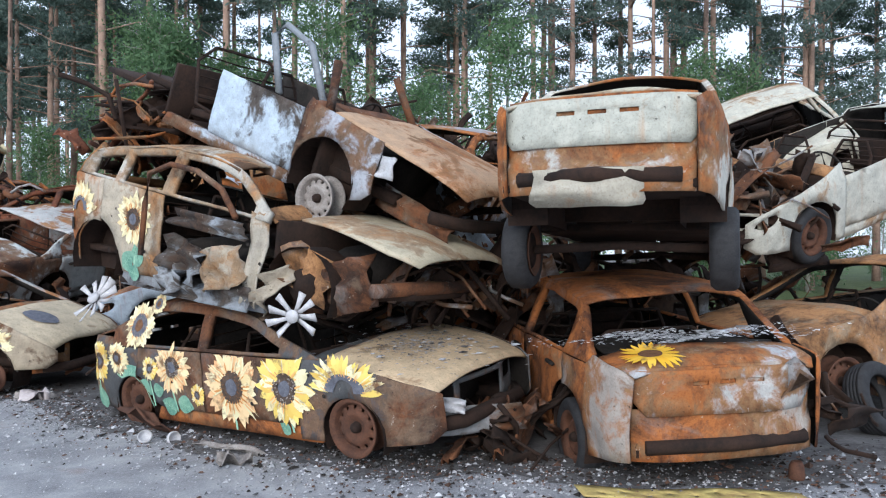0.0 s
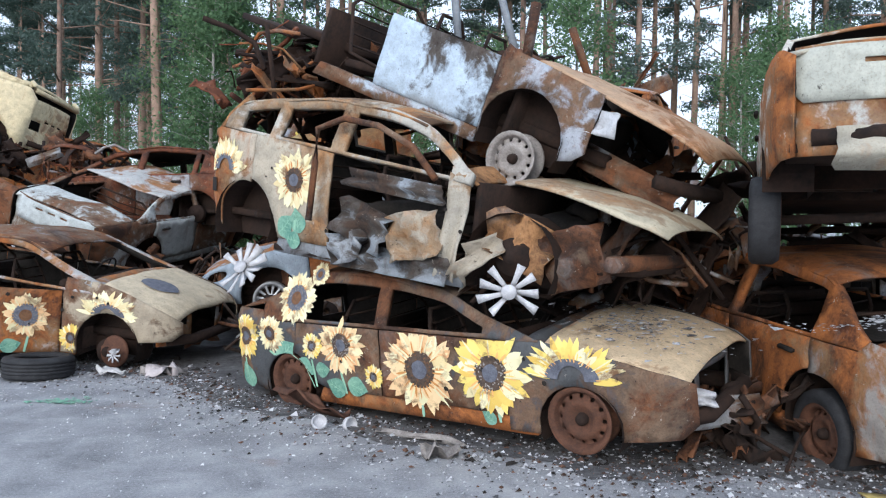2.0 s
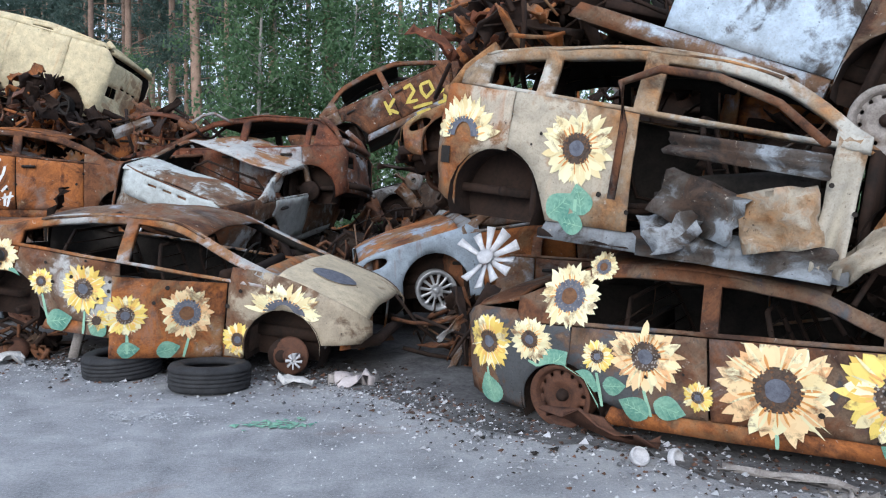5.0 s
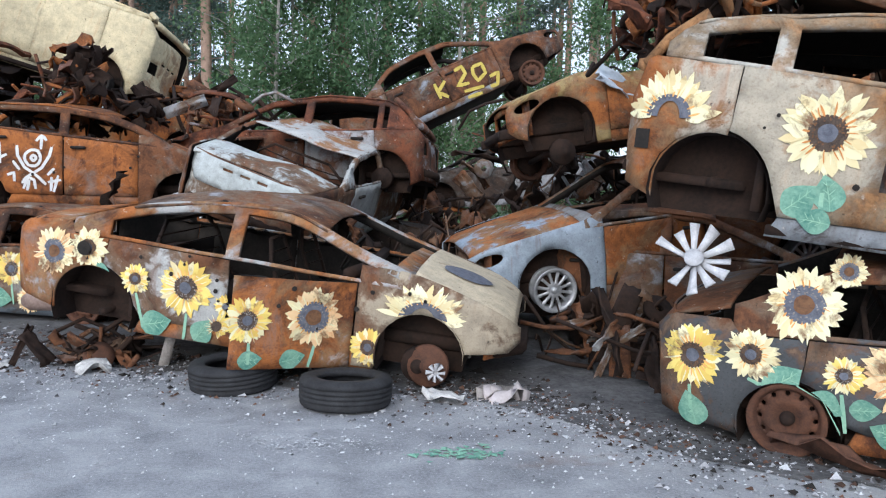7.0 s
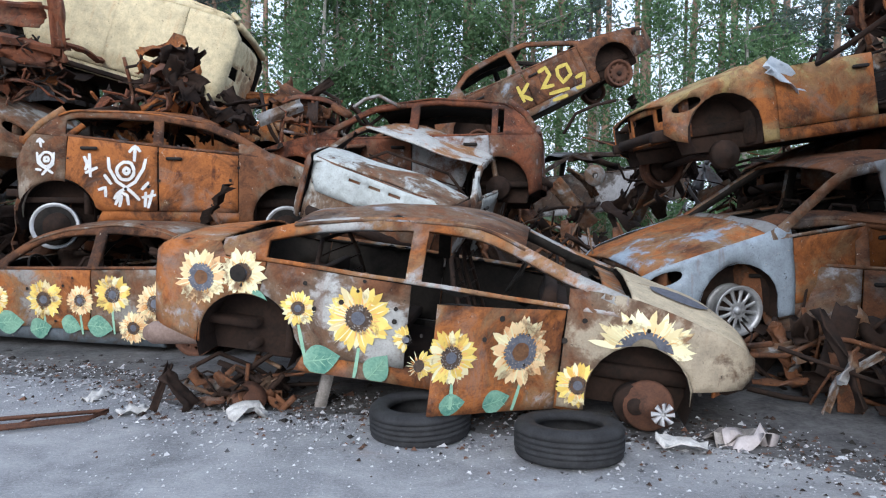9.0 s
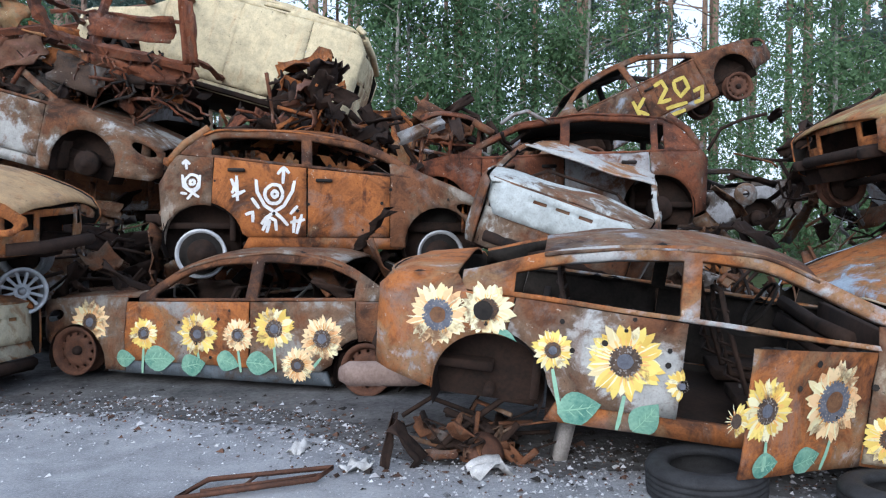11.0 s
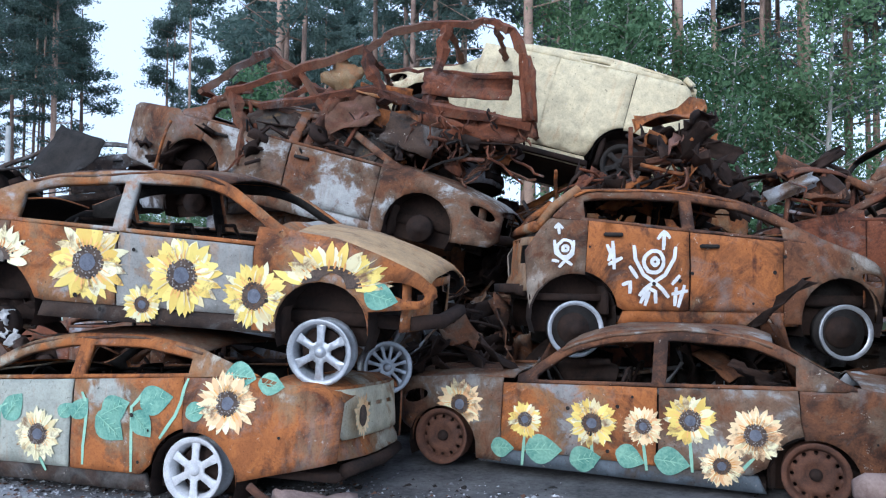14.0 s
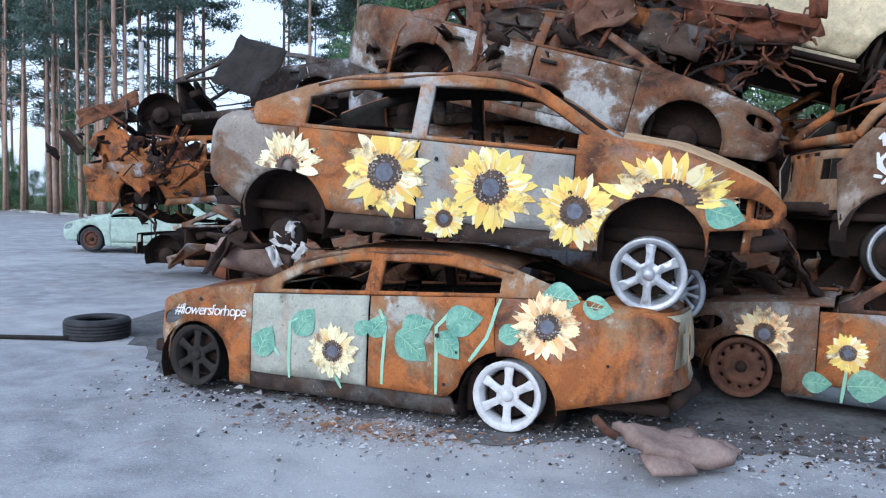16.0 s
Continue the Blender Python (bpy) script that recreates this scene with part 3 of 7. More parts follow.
        if self.on("rear_panel"):
            slots = [[(y - 0.06, 0.53), (y + 0.06, 0.53), (y + 0.06, 0.56), (y - 0.06, 0.56)] for y in (-0.2, 0, 0.2)]
            p, f = sheet([(-wr + 0.02, self.tail_low), (wr - 0.02, self.tail_low), (wr - 0.01, zt), (-wr + 0.01, zt)], lamps + slots, 0.09)
            self.flat("rear_panel", p, [t[::-1] for t in f], tail)
        if "lid_face" in self.mats:
            p, f = sheet([(-0.56, 0.3), (0.56, 0.3), (0.66, 0.42), (0.68, zt - 0.02), (-0.68, zt - 0.02), (-0.66, 0.42)], [[(y - 0.06, 0.5), (y + 0.06, 0.5), (y + 0.06, 0.53), (y - 0.06, 0.53)] for y in (-0.2, 0, 0.2)], 0.08)
            self.flat("lid_face", p, [t[::-1] for t in f], lambda y, z: tail(y, z) + Vector((-0.028 + 0.02 * abs(math.sin(4 * y + z * 3)) * 0.6, 0, 0)))
        if self.on("rear_beam"):
            Shape().tube([(k["xr"] + 0.02, -wr + 0.1, 0.1), (k["xr"] - 0.06, 0, 0.11), (k["xr"] + 0.02, wr - 0.1, 0.1)], 0.05).put("rear_bumper_beam", inner, self.root)
        if hatch and self.on("tailgate"):
            x0, x1 = k["deck"], k["rear"]
            w0, w1 = self.half(x0[0], x0[1]) - 0.03, self.half(x1[0], x1[1]) - 0.03
            sh = Shape()
            for s in (-1, 1):
                sh.tube([self.sag(Vector(q)) for q in ((x0[0] + 0.02, s * w0, x0[1]), ((x0[0] + x1[0]) / 2 - 0.04, s * (w0 + w1) / 2, (x0[1] + x1[1]) / 2), (x1[0], s * w1, x1[1]))], 0.04, 5)
            sh.tube([self.sag(Vector(q)) for q in ((x0[0], -w0, x0[1]), (x0[0] - 0.03, 0, x0[1]), (x0[0], w0, x0[1]))], 0.05, 5)
            sh.put("tailgate_frame", self.mat, self.root)
        # front: radiator frame and beam
        if self.on("front_panel"):
            wf = self.half(k["xf"] - 0.08, 0.2)
            holes = [[(s * 0.34 - 0.28 * (s < 0), 0.2), (s * 0.34 + 0.28 * (s > 0), 0.2), (s * 0.34 + 0.28 * (s > 0), 0.33), (s * 0.34 - 0.28 * (s < 0), 0.33)] for s in (-1, 1)]
            holes += [[(-0.28, 0.04), (0.28, 0.04), (0.28, 0.3), (-0.28, 0.3)]]
            p, f = sheet([(-wf, 0.0), (wf, 0.0), (wf, k["nose"]), (-wf, k["nose"])], holes, 0.1)
            self.flat("front_panel", p, f, lambda y, z: Vector((k["xf"] - 0.1 - 0.16 * abs(y / wf) ** 3 + self.bump(y, z, 8), y, z)))
        if self.on("front_beam"):
            wf = self.half(k["xf"], 0.1)
            Shape().tube([(k["xf"] - 0.2, -wf, 0.06), (k["xf"] - 0.02, -0.4, 0.07), (k["xf"] - 0.02, 0.4, 0.07), (k["xf"] - 0.2, wf, 0.06)], 0.055, 6).put("bumper_beam", self.mats.get("front_beam", inner), self.root)
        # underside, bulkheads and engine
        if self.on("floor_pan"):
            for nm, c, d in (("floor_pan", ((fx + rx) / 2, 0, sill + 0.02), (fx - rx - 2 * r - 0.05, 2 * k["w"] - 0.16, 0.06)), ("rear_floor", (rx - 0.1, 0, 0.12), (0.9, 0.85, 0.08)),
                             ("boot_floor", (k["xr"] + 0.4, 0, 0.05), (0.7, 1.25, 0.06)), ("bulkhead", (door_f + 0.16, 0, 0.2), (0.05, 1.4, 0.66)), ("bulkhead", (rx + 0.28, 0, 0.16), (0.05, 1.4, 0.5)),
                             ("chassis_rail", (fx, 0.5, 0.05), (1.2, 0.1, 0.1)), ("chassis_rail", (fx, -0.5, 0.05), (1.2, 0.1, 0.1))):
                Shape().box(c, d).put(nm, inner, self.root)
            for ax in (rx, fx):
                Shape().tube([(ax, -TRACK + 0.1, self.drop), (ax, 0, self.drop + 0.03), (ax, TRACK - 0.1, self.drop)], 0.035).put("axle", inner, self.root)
        if self.on("engine"):
            e = Shape().box((fx + 0.1, 0.1, 0.18), (0.5, 0.6, 0.36), (6, 4, 5)).box((fx + 0.05, -0.32, 0.1), (0.36, 0.3, 0.3), (0, 10, 0))
            e.tube([(fx + 0.3, -0.2, 0.38), (fx + 0.1, 0, 0.42), (fx - 0.1, 0.3, 0.36)], 0.05)
            e.put("engine_block", SOOT, self.root)
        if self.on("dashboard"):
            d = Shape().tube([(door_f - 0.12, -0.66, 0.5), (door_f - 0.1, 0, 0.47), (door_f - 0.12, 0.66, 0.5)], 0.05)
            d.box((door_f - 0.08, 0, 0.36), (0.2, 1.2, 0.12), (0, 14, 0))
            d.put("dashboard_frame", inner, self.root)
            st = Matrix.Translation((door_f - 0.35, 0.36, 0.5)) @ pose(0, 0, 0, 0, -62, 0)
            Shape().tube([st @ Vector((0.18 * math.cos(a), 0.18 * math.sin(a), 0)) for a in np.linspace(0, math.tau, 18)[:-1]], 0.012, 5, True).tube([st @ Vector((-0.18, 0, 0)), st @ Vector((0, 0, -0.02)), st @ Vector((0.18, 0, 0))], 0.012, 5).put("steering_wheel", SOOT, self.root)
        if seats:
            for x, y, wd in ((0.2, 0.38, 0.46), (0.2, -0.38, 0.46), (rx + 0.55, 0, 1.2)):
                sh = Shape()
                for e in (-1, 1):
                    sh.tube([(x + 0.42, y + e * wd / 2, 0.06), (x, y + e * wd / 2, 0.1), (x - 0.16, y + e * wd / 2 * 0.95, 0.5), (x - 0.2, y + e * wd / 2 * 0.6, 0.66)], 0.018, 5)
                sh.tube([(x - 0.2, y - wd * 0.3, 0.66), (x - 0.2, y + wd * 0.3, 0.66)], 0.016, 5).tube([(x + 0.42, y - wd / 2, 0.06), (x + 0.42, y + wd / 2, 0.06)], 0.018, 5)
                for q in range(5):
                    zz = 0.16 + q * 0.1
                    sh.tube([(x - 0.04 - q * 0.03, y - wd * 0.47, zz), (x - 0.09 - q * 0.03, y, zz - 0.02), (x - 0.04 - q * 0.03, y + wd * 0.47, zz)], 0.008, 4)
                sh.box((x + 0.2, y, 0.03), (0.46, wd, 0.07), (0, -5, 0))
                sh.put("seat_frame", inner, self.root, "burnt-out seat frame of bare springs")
        for kind_w, (wx, s) in zip(wheels, ((fx, 1), (fx, -1), (rx, 1), (rx, -1))):
            if kind_w:
                wheel(kind_w, Matrix.Translation((wx, s * TRACK, self.drop)) @ pose(0, 0, 0, -90 * s, 0, 0), self.root)

    # painted marks that follow the body's side
    def mark(self, name, s, polys, mat, parent=None, lift=0.006, label=""):
        sh = Shape()
        k, r = self.k, self.arch + 0.006
        mid = sum(q[1] for q in polys[0][0]) / len(polys[0][0])

        cx = sum(q[0] for q in polys[0][0]) / len(polys[0][0])
        self.swung = self.ajar > 0 and k["b"] < cx < self.fx - 0.5 and mid < 0.5

        def hold(x, z):
            """Keeps paint on the steel: above the sill, under the windows, off the wheel arches."""
            if self.swung:
                return x, max(z, k["sill"] - 0.02)
            z = max(z, k["sill"] - 0.01)
            if mid < self.belt(x):
                z = min(z, self.belt(x) + (0.0 if self.rx < x < self.fx - 0.5 else 0.09))
            for h in (self.fx, self.rx):
                d = math.hypot(x - h, z - self.az)
                if d < r:
                    x, z = h + (x - h) * r / max(d, 0.05), self.az + (z - self.az) * r / max(d, 0.05)
            return x, z
        for i, (pts, fcs) in enumerate(polys):
            pts = [hold(*q) for q in pts]
            o = lift + 0.0007 * (i % 9)
            sh.add([self.side(x, z, s, o) for x, z in pts], [q if s < 0 else q[::-1] for q in fcs])
        self.swung = False
        return sh.put(name, mat, parent or self.root, label)

    def sunflower(self, s, x, z, r, petals=PETAL, seed=SEED, core=0.4, n=25, squash=1.0, a0=0, a1=360, turn=0.0):
        rng = random.Random(int(x * 977 + z * 131 + r * 53))
        polys = []
        span = radians(a1 - a0)
        for layer in (1, 0):
            cnt = n if layer else int(n * 0.8)
            for i in range(cnt):
                a = radians(a0) + span * (i + 0.5 * layer + rng.uniform(-0.2, 0.2)) / cnt
                ln = r * rng.uniform(0.84, 1.06) * (1 if layer else 0.9)
                wd = span / cnt * r * rng.uniform(0.46, 0.6)
                polys.append(blade(x, z, a + turn, core * r * 0.8, ln, wd, rng.uniform(-0.12, 0.12), squash))
        if a1 - a0 > 350:
            fl = self.mark("sunflower", s, [disc(x, z, core * r, squash)], seed, None, 0.0135, "hand-painted sunflower")
            self.mark("flower_heart", s, [disc(x, z, core * r * 0.5, squash)], SEED_RING if seed is SEED_BLUE else SEED_BLUE, fl, 0.0165)
        else:
            pts = [(x + core * r * 1.02 * math.cos(t), z + core * r * 1.02 * math.sin(t) * squash) for t in np.linspace(radians(a0), radians(a1), 14)]
            pts += [(x + core * r * 0.5 * math.cos(t), z + core * r * 0.72 * math.sin(t) * squash) for t in np.linspace(radians(a1), radians(a0), 14)]
            fl = self.mark("sunflower", s, [(pts, [(i, i + 1, 26 - i, 27 - i) for i in range(13)])], seed, None, 0.0135, "hand-painted half sunflower over a wheel arch")
        for i, p in enumerate(polys):
            self.mark("petal", s, [p], petals if rng.random() < 0.72 else PETAL_PALE, fl, 0.0065 + 0.0007 * (i % 9))
        for tone, share, far in ((STREAK, 0.8, 0.62), (PETAL_PALE, 0.45, 0.94)):
            streaks = []
            for i in range(n):
                if rng.random() < share:
                    a = radians(a0) + span * (i + 0.5 + rng.uniform(-0.2, 0.2)) / n
                    streaks.append(blade(x, z, a + turn, core * r * 0.9, r * far * rng.uniform(0.8, 1.1), span / n * r * rng.uniform(0.06, 0.14), rng.uniform(-0.1, 0.1), squash))
            if streaks:
                tagged(self.mark("petal_shading", s, streaks, tone, fl, 0.0135), "brushed petal streaks", kind="stuff")
        if a1 - a0 > 350:
            dots = [disc(x + core * r * q * math.cos(t), z + core * r * q * math.sin(t) * squash, r * 0.022, 1, 5) for t, q in ((rng.uniform(0, 6.28), rng.uniform(0.55, 1.02)) for _ in range(46))]
            tagged(self.mark("seed_stipple", s, dots, SEED_RING if rng.random() < 0.5 else GREYRIM, fl, 0.0162), "dabbed seeds", kind="stuff")
        return fl

    def bullet_holes(self, s, n, seed):
        rng = random.Random(seed)
        for i in range(n):
            x, z, r = rng.uniform(self.k["xr"] + 0.3, self.k["xf"] - 0.35), rng.uniform(0.0, 0.5), rng.uniform(0.009, 0.02)
            if min(math.hypot(x - h, z - self.az) for h in (self.fx, self.rx)) > self.arch + 0.05:
                # the dark inside of each bullet hole is a flat black disc
                self.mark("bullet_hole", s, [disc(x, z, r, 1, 7)], SOOT, None, 0.016)

    def leaf(self, s, x, z, r, a=60, fat=0.82):
        a, r = radians(a), r * 0.98
        lf = self.mark("painted_leaf", s, [blade(x - math.cos(a) * r, z - math.sin(a) * r, a, 0, 2 * r, r * fat, 0.1, 1, 9, True)], LEAFPAINT, label="hand-painted green leaf", lift=0.0075)
        veins = [blade(x - math.cos(a) * r, z - math.sin(a) * r, a, 0, 1.8 * r, r * 0.035, 0.1)]
        for q in (0.5, 0.9, 1.3):
            for e in (-1, 1):
                veins.append(blade(x + math.cos(a) * r * (q - 1), z + math.sin(a) * r * (q - 1), a + e * 0.8, 0, r * 0.45, r * 0.028, 0))
        self.mark("leaf_vein", s, veins, VEINPAINT, lf, 0.013)
        return lf

    def stem(self, s, pts, r=0.012):
        return self.mark("painted_stem", s, [ribbon(pts, r)], VEINPAINT, lift=0.0065)

    def stroke(self, s, pts, r, mat=None, name="painted_line"):
        return self.mark(name, s, [ribbon(pts, r)], mat or WHITEPAINT, lift=0.007)


def ribbon(pts, r):
    """One brush stroke of even width along points."""
    fine = [p for a, b in zip(pts, pts[1:]) for p in [(a[0] + (b[0] - a[0]) * k / 3, a[1] + (b[1] - a[1]) * k / 3) for k in range(3)]] + [pts[-1]]
    out = []
    for i, (x, z) in enumerate(fine):
        a, b = fine[max(0, i - 1)], fine[min(len(fine) - 1, i + 1)]
        d = math.atan2(b[1] - a[1], b[0] - a[0])
        w = r * (0.75 if i in (0, len(fine) - 1) else 1.0)
        out += [(x - math.sin(d) * w, z + math.cos(d) * w), (x + math.sin(d) * w, z - math.cos(d) * w)]
    return out, [(2 * i, 2 * i + 2, 2 * i + 3, 2 * i + 1) for i in range(len(fine) - 1)]


def blade(x, z, a, r0, r1, wd, bend=0.0, squash=1.0, n=6, round_tip=False):
    """A petal or leaf from r0 to r1 along the angle a."""
    pts = []
    for i in range(n):
        f = i / (n - 1)
        w = wd * (math.sin(math.pi * (0.06 + 0.94 * f ** 0.8)) if round_tip else (0.5 + 1.0 * f - 1.47 * f ** 3.2))
        q, t = r0 + (r1 - r0) * f, a + bend * f
        for e in (1, -1):
            pts.append((x + q * math.cos(t) - e * w * math.sin(t), z + (q * math.sin(t) + e * w * math.cos(t)) * squash))
    return pts, [(2 * i, 2 * i + 1, 2 * i + 3, 2 * i + 2) for i in range(n - 1)]


def disc(x, z, r, squash=1.0, n=18):
    rings = max(1, int(r / 0.03))
    pts = [(x, z)]
    for k in range(1, rings + 1):
        pts += [(x + r * k / rings * math.cos(t) * (1 + 0.05 * math.sin(5 * t + x * 9)), z + r * k / rings * math.sin(t) * squash) for t in np.linspace(0, math.tau, n + 1)[:-1]]
    f = [(0, 1 + i, 1 + (i + 1) % n) for i in range(n)]
    for k in range(rings - 1):
        f += [(1 + k * n + i, 1 + (k + 1) * n + i, 1 + (k + 1) * n + (i + 1) % n, 1 + k * n + (i + 1) % n) for i in range(n)]
    return pts, f


wheel_meshes = {}


def wheel(kind, m, parent=None, radius=0.2, name="wheel", label=""):
    """A wheel whose axis is its local z, with its face to +z."""
    look_of = {"steel": (STEELRIM, "holes"), "pale": (GREYRIM, "holes"), "alloy": (CHROME, "spokes"), "white": (ALLOY, "spokes"), "fine": (CHROME, "fine"), "rubber": (GREYRIM, "holes"), "char": (STEELRIM, "holes"), "hub": (INNER, "drum"), "dark": (SOOT, "spokes"), "ring": (INNER, "drum")}
    mat, face = look_of[kind]
    radius = {"alloy": 0.228, "white": 0.222, "steel": 0.218, "dark": 0.225, "ring": 0.23, "fine": 0.21}.get(kind, radius)
    w = new(name)
    w.parent = parent
    w.matrix_local = m
    if label:
        tagged(w, label)
    if kind not in wheel_meshes:
        R = radius
        meshes = []
        barrel = Shape().lathe([(R * 0.86, 0.06), (R, 0.085), (R * 1.03, 0.075), (R * 0.98, 0.05), (R * 0.84, 0.03), (R * 0.8, -0.06), (R * 0.92, -0.09), (R, -0.1), (R * 0.96, -0.105), (R * 0.76, -0.07), (R * 0.76, 0.02), (R * 0.86, 0.06)])
        if face == "drum":
            barrel = Shape().lathe([(0, 0.05), (0.05, 0.05), (0.055, 0.02), (0.13, 0.01), (0.14, -0.07), (0.05, -0.09), (0, -0.09)], 20)
        meshes.append(("rim", barrel, mat))
        if face != "drum":
            outer = [(R * 0.88 * math.cos(a), R * 0.88 * math.sin(a)) for a in np.linspace(0, math.tau, 33)[:-1]]
            holes = []
            if face == "holes":
                for i in range(12):
                    a = i * math.tau / 12
                    holes.append([(R * 0.7 * math.cos(a) + R * 0.07 * math.cos(t), R * 0.7 * math.sin(a) + R * 0.07 * math.sin(t)) for t in np.linspace(0, math.tau, 8)[:-1]])
                dish = lambda q: 0.02 + 0.035 * math.exp(-((q / R - 0.5) / 0.16) ** 2) + 0.01 * (q > R * 0.8)
            else:
                cnt = 12 if face == "fine" else 6
                for i in range(cnt):
                    a, h = i * math.tau / cnt, math.pi / cnt * (0.62 if face == "fine" else 0.66)
                    holes.append([(R * q * math.cos(a + e * h * g), R * q * math.sin(a + e * h * g)) for q, e, g in ((0.34, -1, 0.55), (0.6, -1, 0.95), (0.85, -1, 1), (0.88 - 0.01, 0, 1), (0.85, 1, 1), (0.6, 1, 0.95), (0.34, 1, 0.55))])
                dish = lambda q: 0.06 - 0.02 * math.exp(-(q / R / 0.2) ** 2) - 0.012 * (q / R)
            p, f = sheet(outer, holes, R * 0.16)
            sh = Shape().add([(x, y, dish(math.hypot(x, y))) for x, y in p], f)
            k = len(sh.v)
            sh.add([(x, y, dish(math.hypot(x, y)) - 0.018) for x, y in p], [t[::-1] for t in f])
            border = {}
            for t in f:
                for i in range(3):
                    e = (t[i], t[(i + 1) % 3])
                    border[e] = border.get(e, 0) + 1
            sh.f += [(e[1], e[0], e[0] + k, e[1] + k) for e in border if (e[1], e[0]) not in border]
            meshes.append(("spoke_face", sh, mat))
            meshes.append(("hub_cap", Shape().lathe([(0, 0.075), (R * 0.1, 0.075), (R * 0.17, 0.06), (R * 0.2, 0.03), (R * 0.2, 0.0)], 16), mat if face != "holes" else INNER))
            meshes.append(("brake_drum", Shape().lathe([(0, -0.02), (R * 0.66, -0.02), (R * 0.68, -0.08), (0, -0.08)], 20), INNER))
        if kind == "ring":
            meshes.append(("rim_ring", Shape().lathe([(R * 0.86, 0.06), (R, 0.085), (R * 1.03, 0.07), (R * 0.9, 0.04), (R * 0.86, 0.06)]), CHROME))
            meshes.append(("brake_disc", Shape().lathe([(0, -0.03), (R * 0.95, -0.03), (R * 0.97, -0.1), (0, -0.1)]), SOOT))
        if kind in ("rubber", "char"):
            t0, t1 = R * 0.99, R * 1.48
            meshes.append(("tyre", Shape().lathe([(t0, 0.075), (t0 + 0.03, 0.095), (t1 - 0.03, 0.09), (t1 - 0.004, 0.07), (t1, 0.05), (t1 + 0.002, 0), (t1, -0.06), (t1 - 0.03, -0.1), (t0, -0.09)], 32), RUBBER))
        wheel_meshes[kind] = []
        for nm, sh, mt in meshes:
            me = mesh_of(nm, sh.v, sh.f)
            me.materials.append(mt)
            wheel_meshes[kind].append((nm, me))
    for nm, me in wheel_meshes[kind]:
        o = new(nm, me)
        o.parent = w
    return w


def stand(x, y, z, yaw, pitch=0.0, roll=0.0):
    """The pose of a car: heading, nose up and lean in degrees."""
    return Matrix.Translation((x, y, z)) @ Matrix.Rotation(radians(yaw), 4, "Z") @ Matrix.Rotation(radians(-pitch), 4, "Y") @ Matrix.Rotation(radians(roll), 4, "X")


# ---- ground and forest ----
def ground_material():
    m, nt, bsdf = material("worn_asphalt")
    vec = coords(nt)
    big = tex_noise(nt, vec, 0.35, 6, 0.6, 0.5)
    mid = tex_noise(nt, vec, 2.2, 8, 0.65, 0.4)
    fine = tex_noise(nt, vec, 55, 4, 0.7)
    grit = tex_noise(nt, vec, 180, 2, 0.5)
    v = arith(nt, "ADD", arith(nt, "MULTIPLY", mid, 0.6), arith(nt, "MULTIPLY", fine, 0.4))
    col = ramp(nt, v, [(0.34, (0.13, 0.135, 0.145)), (0.5, (0.28, 0.285, 0.3)), (0.66, (0.42, 0.425, 0.435))])
    dust = ramp(nt, big, [(0.5, (0, 0, 0)), (0.68, (0.5, 0.5, 0.5))])
    col = mixc(nt, dust, col, (0.46, 0.46, 0.46))
    stain = ramp(nt, tex_noise(nt, coords(nt, 3.1), 0.8, 7, 0.65, 0.5), [(0.6, (0, 0, 0)), (0.74, (0.55, 0.55, 0.55))])
    col = mixc(nt, stain, col, (0.2, 0.1, 0.05))
    dots = ramp(nt, grit, [(0.64, (0, 0, 0)), (0.7, (0.6, 0.6, 0.6))])
    col = mixc(nt, dots, col, (0.6, 0.6, 0.6))
    nt.links.new(col, bsdf.inputs["Base Color"])
    bsdf.inputs["Roughness"].default_value = 0.9
    relief(nt, bsdf, arith(nt, "ADD", fine, grit), 0.5, 0.01)
    return m


GRASS = simple("forest_floor_grass", (0.03, 0.05, 0.015), (0.1, 0.13, 0.04), 1.5, 0.95, 0.8, 0.05)
n = 60
gv = [(-160 + 320 * i / n, -120 + 360 * j / n, 0.0) for j in range(n + 1) for i in range(n + 1)]
gf = [(j * (n + 1) + i, j * (n + 1) + i + 1, (j + 1) * (n + 1) + i + 1, (j + 1) * (n + 1) + i) for j in range(n) for i in range(n)]
ground = piece("ground", gv, gf, ground_material())
tagged(ground, "worn grey asphalt yard scattered with ash and grit", "ground", kind="structure")
gv, gf = [], []
for j in range(41):
    for i in range(61):
        x, y = -110 + 190 * i / 60, 20.5 + 60 * j / 40
        x0 = 0.45 * max(0, -13 - x) + (8 if x < -19 else 0)
        gv.append((x, y + x0 + 0.8 * noise.noise(Vector((x * 0.2, 3, j))) * (j == 0), 0.02 + 0.25 * min(1, j / 6) + 0.15 * noise.noise(Vector((x * 0.3, y * 0.3, 1)))* min(1, j / 3)))
gf = [(j * 61 + i, j * 61 + i + 1, (j + 1) * 61 + i + 1, (j + 1) * 61 + i) for j in range(40) for i in range(60)]
tagged(piece("forest_floor", gv, gf, GRASS), "mossy green forest floor under the trees", "ground", kind="structure")


